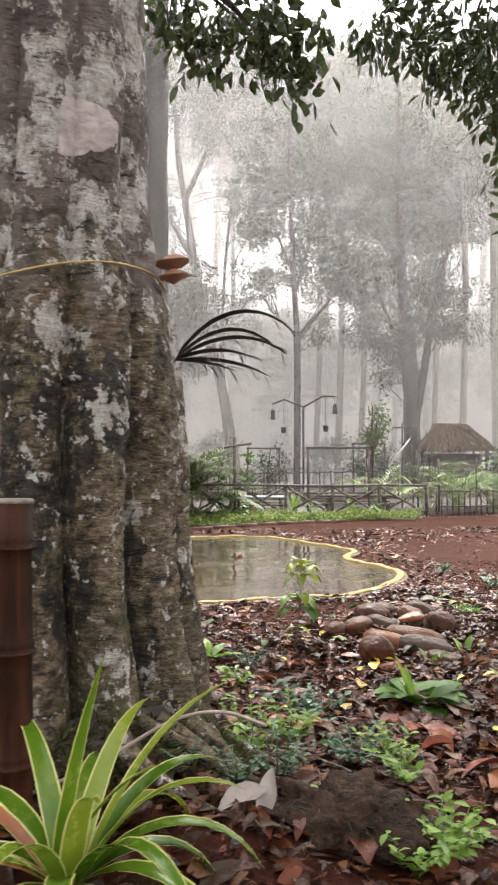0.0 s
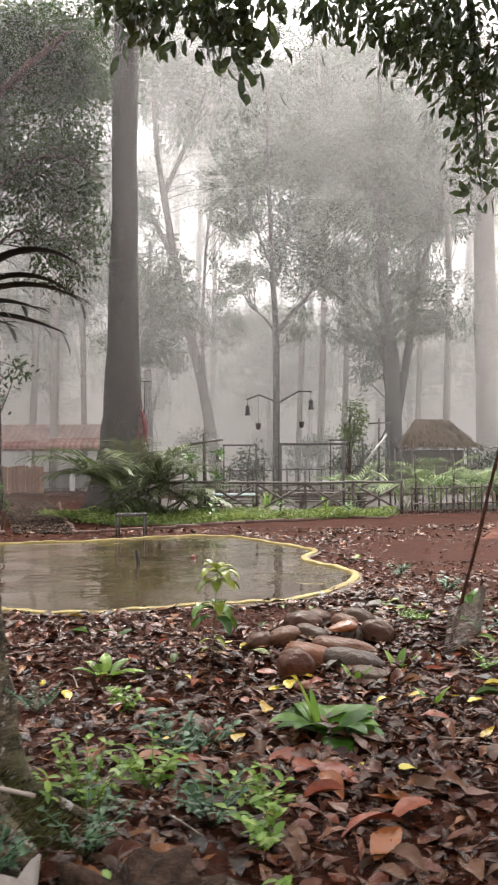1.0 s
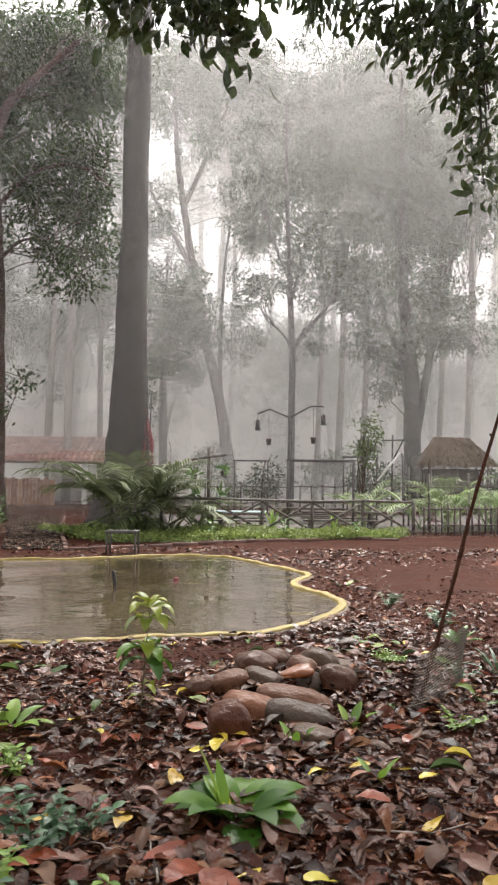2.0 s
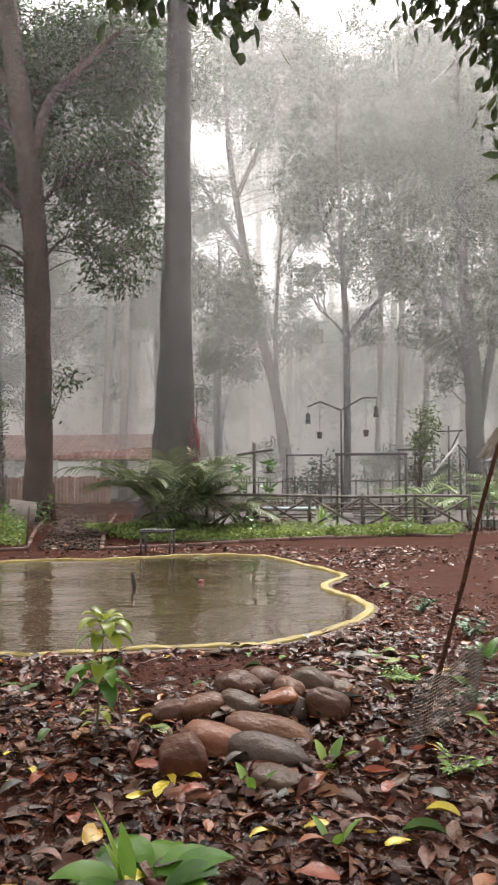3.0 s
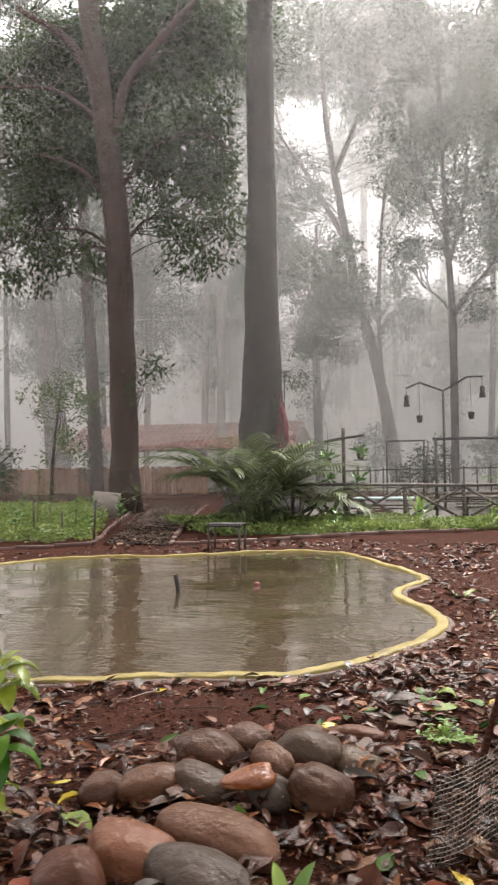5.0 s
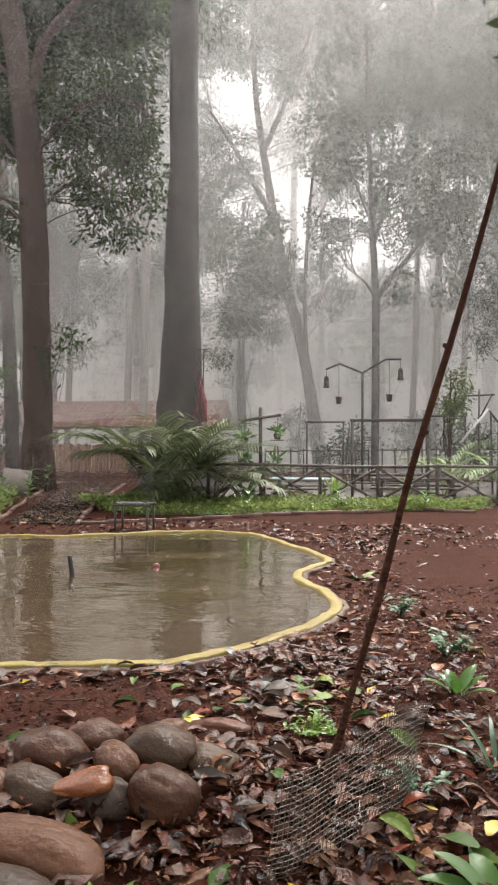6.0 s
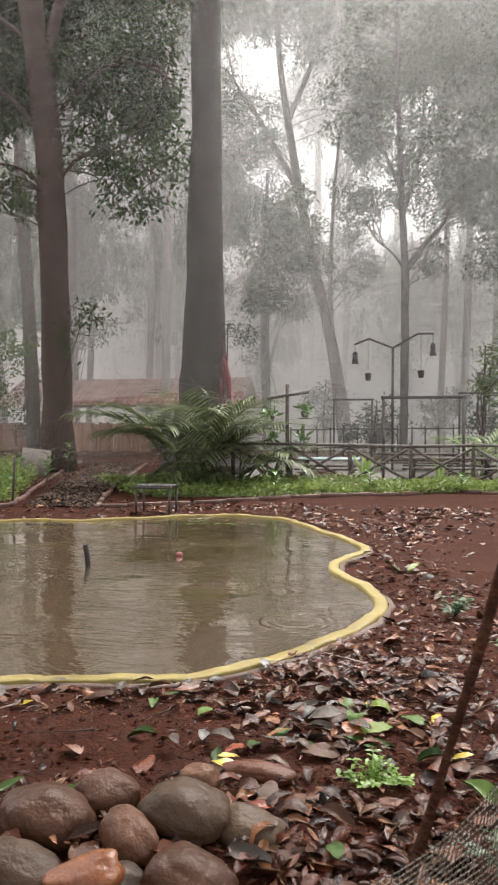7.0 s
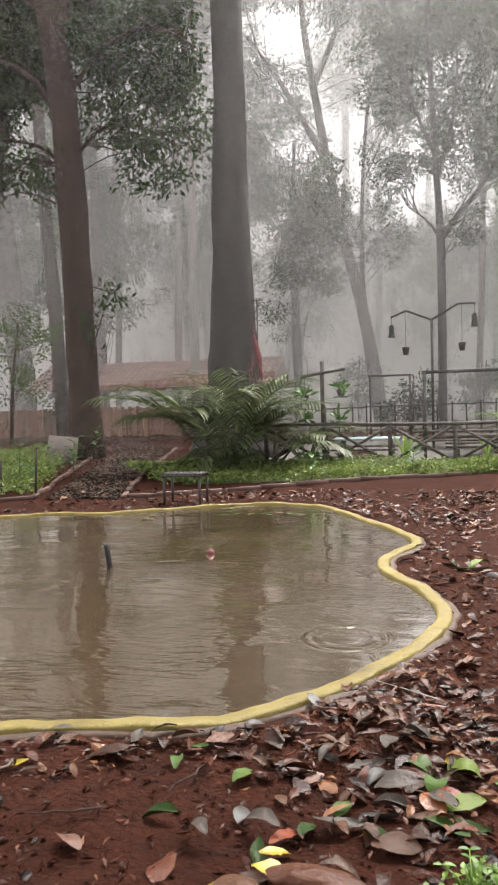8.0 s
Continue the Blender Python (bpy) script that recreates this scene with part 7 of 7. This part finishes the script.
def near_tree_details():
    # yellow string round the trunk
    cx, cy = -0.74, 2.92
    s = Shape()
    pts = []
    for i in range(40):
        a = -2.6 + 2.36 * i / 39
        z = 1.985 - (0.052 if a < -0.6 else 0.30) * (a + 0.6) ** 2 + 0.004 * math.sin(a * 5)
        pts.append((cx + 0.447 * math.cos(a), cy + 0.447 * math.sin(a), z))
    s.tube(pts, 0.0036, 6)
    tagged(part("string", s, M_STRING), "yellow plastic string tied round the old tree", "string")
    # bracket fungus
    f = thing("bracket_fungus", (-0.29, 2.74, 2.03), "tan shelf fungus growing out of the trunk", "fungus")
    for k, (z, r) in enumerate(((0.0, 0.062), (-0.05, 0.05))):
        b = Shape().blob((0.02, 0, z), (r, r * 0.95, 0.024), seg=30, ring=14, lump=0.28, seed=k * 2.0)
        b.v = [(x, y, z + (zz - z) * (1.25 - 0.75 * min(1, math.hypot(x - 0.02, y) / r)) + 0.18 * (x - 0.02)) for x, y, zz in b.v]
        part("cap", b, M_FUNGUS, f)
    # dead fern fronds
    d = thing("fern", (-0.205, 2.63, 1.66), "withered dark fern fronds hanging out of the bark", "fern")
    for k, (dx, dy, dz, L, droop) in enumerate([(1.0, -0.15, 1.25, 0.52, 2.5), (1.0, 0.1, 0.95, 0.4, 2.0), (1.0, 0.0, 0.6, 0.42, 1.5), (1.0, -0.2, 0.3, 0.3, 0.9), (1.0, 0.1, 0.05, 0.34, 0.6), (0.9, -0.3, -0.1, 0.24, 0.3)]):
        fr = Shape().blade((-0.05, 0, 0), (dx, dy, dz), L, 0.048, droop=droop, n=12, fold=0.4, shape="leaf")
        ribs = [Vector(fr.v[i * 3 + 1]) for i in range(13)]
        wr = np.random.default_rng(200 + k)
        for i in range(2, 12):
            along = (ribs[i + 1] - ribs[i]).normalized()
            for sg in (-1, 1):
                if wr.uniform() < 0.42:
                    side = along.cross(Vector((0, -1, 0.3))).normalized() * sg
                    fr.blade(ribs[i], along * wr.uniform(0.9, 1.8) + side * wr.uniform(0.4, 0.9) + Vector((0, 0, -0.3)), wr.uniform(0.03, 0.085), wr.uniform(0.010, 0.020), droop=wr.uniform(0.6, 1.8), n=4, shape="leaf")
        part("frond", fr, M_DARKLEAF, d)
    # pale arched stick in front of the roots
    st = Shape().tube(swept([(-0.62, 2.12, 0.40), (-0.42, 2.15, 0.48), (-0.22, 2.2, 0.58), (-0.08, 2.28, 0.58), (0.05, 2.4, 0.50)], [1] * 5, 5)[0], list(np.linspace(0.0045, 0.006, 21)), 9, rough=0.4)
    ob = thing("stick", (-0.3, 2.2, 0.4), "pale bent dead stick leaning on the roots", "stick")
    st.v = [(x + 0.3, y - 2.2, z - 0.4) for x, y, z in st.v]
    part("shaft", st, M_TWIG, ob)
    part("twig_stub", Shape().tube([(0.08, 0.0, 0.18), (0.10, -0.01, 0.21), (0.105, -0.02, 0.23)], [0.006, 0.004, 0.002], 6), M_TWIG, ob)
    # a lump of dark roots and earth
    s = Shape().blob((0.26, 2.38, 0.19), (0.27, 0.18, 0.10), seg=72, ring=44, lump=0.5, seed=4.0)
    s.v = [tuple(Vector(p) * 1.0 + (Vector(p) - Vector((0.26, 2.38, 0.19))) * (0.34 * noise.noise(Vector(p) * 11) + 0.28 * noise.noise(Vector(p) * 27))) for p in s.v]
    ob = thing("earth_clod", (0.26, 2.38, gz(0.26, 2.38)), "dark clod of earth and matted roots", "earth")
    base = Vector(ob.location)
    s.v = [tuple(Vector(p) - base) for p in s.v]
    part("clod", s, M_EARTH, ob)
    rng = np.random.default_rng(77)
    for k in range(110):
        a, e = rng.uniform(0, 6.28), rng.uniform(0.1, 1.4)
        p = Vector((0.26 + 0.26 * math.cos(a) * math.cos(e), 2.38 + 0.18 * math.sin(a) * math.cos(e), 0.19 + 0.10 * math.sin(e)))
        d = Vector((math.cos(a) + rng.normal(0, 0.5), math.sin(a) + rng.normal(0, 0.5), rng.uniform(-0.3, 0.6))).normalized()
        L = rng.uniform(0.05, 0.13)
        part("root_hair", Shape().tube([q - base for q in (p, p + d * L * 0.5 + Vector((0, 0, 0.01)), p + d * L + Vector((0, 0, -0.03)))], [0.0028, 0.002, 0.0008], 4), M_ROOT, ob)
    # rough pale scar where the bark has fallen off
    sc = Shape()
    rows, cols = 30, 30
    # how far the scar reaches each way, from the right round by the top
    reach = (0.108, 0.104, 0.090, 0.132, 0.085, 0.150, 0.080, 0.085, 0.108)
    for i in range(rows + 1):
        for j in range(cols + 1):
            u, v = j / cols * 2 - 1, i / rows * 2 - 1
            rr = math.hypot(u, v)
            th = math.atan2(v, u) % (2 * math.pi)
            far = float(np.interp(th, [q * math.pi / 4 for q in range(9)], reach)) * (1 + 0.10 * noise.noise(Vector((math.cos(th) * 3, math.sin(th) * 3, 0))))
            k = far * (0 if rr < 1e-6 else max(abs(u), abs(v)) / rr)
            a = -0.99 + u * k / 0.34
            z = 2.47 + v * k
            r = trunk_radius(a, z) + 0.006 - 0.004 * max(abs(u), abs(v)) ** 4
            sc.v.append((cx + r * math.cos(a), cy + r * math.sin(a), z))
    for i in range(rows):
        for j in range(cols):
            q = i * (cols + 1) + j
            sc.f.append((q, q + 1, q + cols + 2, q + cols + 1))
    near = [o for o in bpy.data.objects if o.name.startswith("trunk") and o.parent and o.parent.location.y < 3][0]
    ob = part("bark_scar", sc, M_SCAR, near.parent, "smooth pale scar in the bark")
    ob.location = (-cx, -cy, 0)


M_EARTH = material("root_earth", [(0.3, (0.016, 0.0095, 0.0065)), (0.5, (0.044, 0.027, 0.019)), (0.7, (0.10, 0.066, 0.048))], 30, 0.85, 1.0, 60, spec=0.1)
M_SCAR = material("pale_scar", [(0.3, (0.26, 0.215, 0.195)), (0.7, (0.5, 0.445, 0.42))], 14, 0.75, 0.5, stretch=(1, 1, 2.5))
near_tree_details()


def wire_netting():
    """A strip of square-mesh netting stood on edge round the foot of the stick."""
    a, b, h = Vector((1.83, 5.66, 0)), Vector((2.29, 6.34, 0)), 0.34
    side = Vector((0.47, -0.34, 0)).normalized()

    def spot(u, v):
        p = a.lerp(b, u) + side * (0.07 * math.sin(math.pi * u) + 0.05 * v + 0.01 * math.sin(9 * u + 4 * v))
        return (p.x + 0.015 * v, p.y + 0.03 * v, gz(p.x, p.y) + 0.01 + h * v * (1 - 0.12 * math.cos(5 * u)))
    ob = thing("wire_netting", tuple(a), "curved strip of rusty square-mesh wire netting before the stick", "wire netting")
    for k in range(19):
        part("long_wire", Shape().tube([Vector(spot(u, k / 18)) - a for u in np.linspace(0, 1, 13)], 0.0016, 4, cap=False), M_WIRE, ob)
    for k in range(44):
        part("cross_wire", Shape().tube([Vector(spot(k / 43, v)) - a for v in np.linspace(0, 1.03, 8)], 0.0013, 4, cap=False), M_WIRE, ob)


wire_netting()


def far_details():
    # slab, stakes
    s = Shape().box((0, 0, 0.3), (0.66, 0.06, 0.62), Matrix.Rotation(radians(6), 3, "Y"))
    ob = part("stone_slab", s, M_SLAB)
    ob.location, ob.rotation_euler = (-6.12, 19.9, gz(-6.12, 19.9) + 0.0), (radians(-8), 0, radians(6))
    tagged(ob, "pale upright stone slab leaning by the brown tree", "slab")
    for x, y, h, lean in ((-3.85, 14.75, 0.72, 0.05), (-5.45, 15.6, 0.7, -0.02), (-4.75, 15.3, 0.5, 0.03)):
        ob = part("stake", Shape().tube([(0, 0, -0.05), (lean * 0.5, 0, h * 0.5), (lean, 0, h)], [0.02, 0.018, 0.016], 7, rough=0.2), M_TIMBER)
        ob.location = (x, y, gz(x, y))
        tagged(ob, "thin dark wooden stake on the lawn", "stake", "stakes on the lawn")
    # red hose and iron bracket on the tall trunk
    r = thing("hose", (-2.25, 21.5, 0.4), "bundle of red hose hanging on the tall trunk", "hose")
    rng = np.random.default_rng(15)
    for k in range(9):
        x0, z0 = rng.uniform(-0.02, 0.1), rng.uniform(1.7, 2.8)
        p = [(x0, 0, z0)]
        for i in range(5):
            p.append((x0 + 0.05 * i + rng.normal(0, 0.07), -0.03 * i + rng.normal(0, 0.03), z0 * (1 - 0.17 * (i + 1)) + rng.normal(0, 0.06)))
        part("loop", Shape().tube(swept(p, [1] * 6, 5)[0], 0.013, 7), M_RED if k % 3 else M_IRON, r)
    part("coil", Shape().tube(swept([(0.08, -0.05, 2.35), (0.2, -0.1, 1.9), (0.24, -0.1, 1.4)], [1] * 3, 5)[0], [0.02, 0.035, 0.045, 0.05, 0.055, 0.06, 0.06, 0.05, 0.04, 0.03, 0.02], 9, rough=0.4), M_RED, r)
    b = thing("bracket", (-2.1, 21.5, 3.1), "thin iron bracket fixed to the trunk", "bracket")
    part("upright", Shape().beam((0, 0, -0.9), (0.02, 0, 0.42), 0.025), M_IRON, b)
    part("arm", Shape().beam((-0.12, 0, 0.42), (0.16, 0, 0.43), 0.022), M_IRON, b)
    # swing frame with a white pole
    f = thing("swing_frame", (4.35, 21.9, gz(4.35, 21.9)), "dark metal swing frame with a white slanting pole", "frame")
    part("post", Shape().beam((-0.02, 0, -0.05), (0, 0, 2.45), 0.045), M_IRON, f)
    part("post", Shape().beam((0.3, 0, -0.05), (0.26, 0, 1.9), 0.045), M_IRON, f)
    part("crossbar", Shape().beam((-0.3, 0, 2.3), (0.35, 0, 2.32), 0.035), M_IRON, f)
    part("brace", Shape().beam((0.02, 0, 1.8), (0.3, 0, 2.35), 0.035), M_IRON, f)
    part("pole", Shape().tube([(-0.42, -0.1, 1.22), (0.2, -0.1, 1.99)], 0.026, 9), M_WALL, f, "white slanting pole")
    part("strut", Shape().beam((0.2, -0.1, 1.97), (0.5, -0.1, 1.55), 0.04), M_IRON, f)
    part("post", Shape().beam((0.43, 0, -0.05), (0.43, 0, 1.62), 0.045), M_IRON, f)
    for x, y in ((4.95, 20.2), (5.9, 20.1), (7.1, 20.4)):
        ob = part("stake", Shape().tube([(0, 0, -0.05), (0.02, 0, 0.7), (0.0, 0, 1.4)], 0.03, 7, rough=0.2), M_TIMBER)
        ob.location = (x, y, gz(x, y))
        tagged(ob, "upright dark garden stake among the gingers", "stake", "stakes among the gingers")
    # strap-leaved plants in the picnic garden
    rosette(1.15, 19.75, 14, 0.6, 0.05, "yellow-green strap-leaved plant by the fence", 91, M_LIME, up=2.4, name="strap_plant", shape="strap", droop=1.4)
    rosette(2.65, 20.2, 12, 0.45, 0.05, "yellow-green strap-leaved plant behind the fence", 92, M_LIME, up=2.6, name="strap_plant", shape="strap", droop=1.4)
    rosette(-0.55, 18.6, 14, 0.75, 0.06, "green strap-leaved plant at the plant stand", 93, M_PALM, up=2.0, name="strap_plant", shape="strap", droop=1.3)
    # float on the pond
    ob = part("float", Shape().blob((0, 0, 0.01), (0.038, 0.03, 0.026), seg=14, ring=8), M_RED)
    ob.location = (-0.13, 11.12, 0)
    tagged(ob, "small red float on the pond water", "float")
    rng = np.random.default_rng(19)
    for k in range(26):
        x, y = rng.uniform(-1.6, 0.6), rng.uniform(12.9, 13.9)
        if float(pond_distance(x, y)) < -0.15:
            ob = new("floating_leaf", bpy.data.meshes.get("fallen_leaf").copy())
            ob.data.materials.clear()
            ob.data.materials.append((M_GREENLEAF, M_TANLEAF)[k % 2])
            ob.scale = (0.12, 0.12, 0.03)
            ob.location, ob.rotation_euler = (x, y, 0.004), (0, 0, rng.uniform(0, 6.28))
            tagged(ob, ("green leaf", "tan leaf")[k % 2] + " floating on the pond", "leaf", "leaves on the pond")


far_details()
quad_sheet("track", [(3.9, 12.8), (9.5, 13.6), (13, 22), (6.6, 19.0)], M_TRACK, "bare pale reddish earth track", "track", lift=0.012)


# ---- haze screens: fine white strips that imitate mist, thicker with distance ----
M_HAZE_STRIPS = bpy.data.materials.new("mist")
M_HAZE_STRIPS.use_nodes = True
mn, ml = M_HAZE_STRIPS.node_tree.nodes, M_HAZE_STRIPS.node_tree.links
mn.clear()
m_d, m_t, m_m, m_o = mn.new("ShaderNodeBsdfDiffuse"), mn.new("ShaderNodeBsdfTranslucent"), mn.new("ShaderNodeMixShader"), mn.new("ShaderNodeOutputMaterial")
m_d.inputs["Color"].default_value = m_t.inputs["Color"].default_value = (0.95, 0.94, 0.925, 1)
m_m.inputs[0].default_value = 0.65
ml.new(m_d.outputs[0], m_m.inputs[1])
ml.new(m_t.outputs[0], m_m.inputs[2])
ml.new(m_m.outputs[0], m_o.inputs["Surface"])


def haze_screen(y, cover, half, top, low, high, seed):
    """One haze screen: fine white strips that cover a share of what lies behind. low, high: how thick it is near the
    ground and aloft.
    """
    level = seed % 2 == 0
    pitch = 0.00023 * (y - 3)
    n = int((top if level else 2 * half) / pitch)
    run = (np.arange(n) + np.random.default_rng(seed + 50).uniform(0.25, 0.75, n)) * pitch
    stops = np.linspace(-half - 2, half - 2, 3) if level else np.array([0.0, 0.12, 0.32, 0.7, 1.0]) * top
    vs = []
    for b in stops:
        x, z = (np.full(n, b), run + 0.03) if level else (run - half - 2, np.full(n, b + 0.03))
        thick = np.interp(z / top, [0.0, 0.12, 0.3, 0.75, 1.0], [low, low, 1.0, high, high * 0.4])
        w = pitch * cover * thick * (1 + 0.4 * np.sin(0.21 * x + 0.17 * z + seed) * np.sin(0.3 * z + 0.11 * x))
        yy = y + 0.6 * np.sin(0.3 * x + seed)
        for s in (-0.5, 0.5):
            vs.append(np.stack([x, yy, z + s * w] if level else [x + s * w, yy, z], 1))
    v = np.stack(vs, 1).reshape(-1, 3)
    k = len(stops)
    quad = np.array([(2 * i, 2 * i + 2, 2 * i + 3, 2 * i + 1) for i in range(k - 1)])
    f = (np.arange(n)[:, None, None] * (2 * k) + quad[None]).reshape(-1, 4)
    ob = part("mist", mesh_from_arrays("mist", v, f), M_HAZE_STRIPS)
    tagged(ob, "screen of fine white strips imitating morning mist between the trees", "mist", kind="stuff")


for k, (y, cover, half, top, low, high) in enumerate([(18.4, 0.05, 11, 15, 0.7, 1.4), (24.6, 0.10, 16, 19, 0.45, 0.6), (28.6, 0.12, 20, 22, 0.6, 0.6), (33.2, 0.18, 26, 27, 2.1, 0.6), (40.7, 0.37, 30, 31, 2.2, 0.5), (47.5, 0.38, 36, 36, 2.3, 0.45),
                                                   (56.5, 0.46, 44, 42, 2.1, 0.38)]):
    haze_screen(y, cover, half, top, low, high, k)
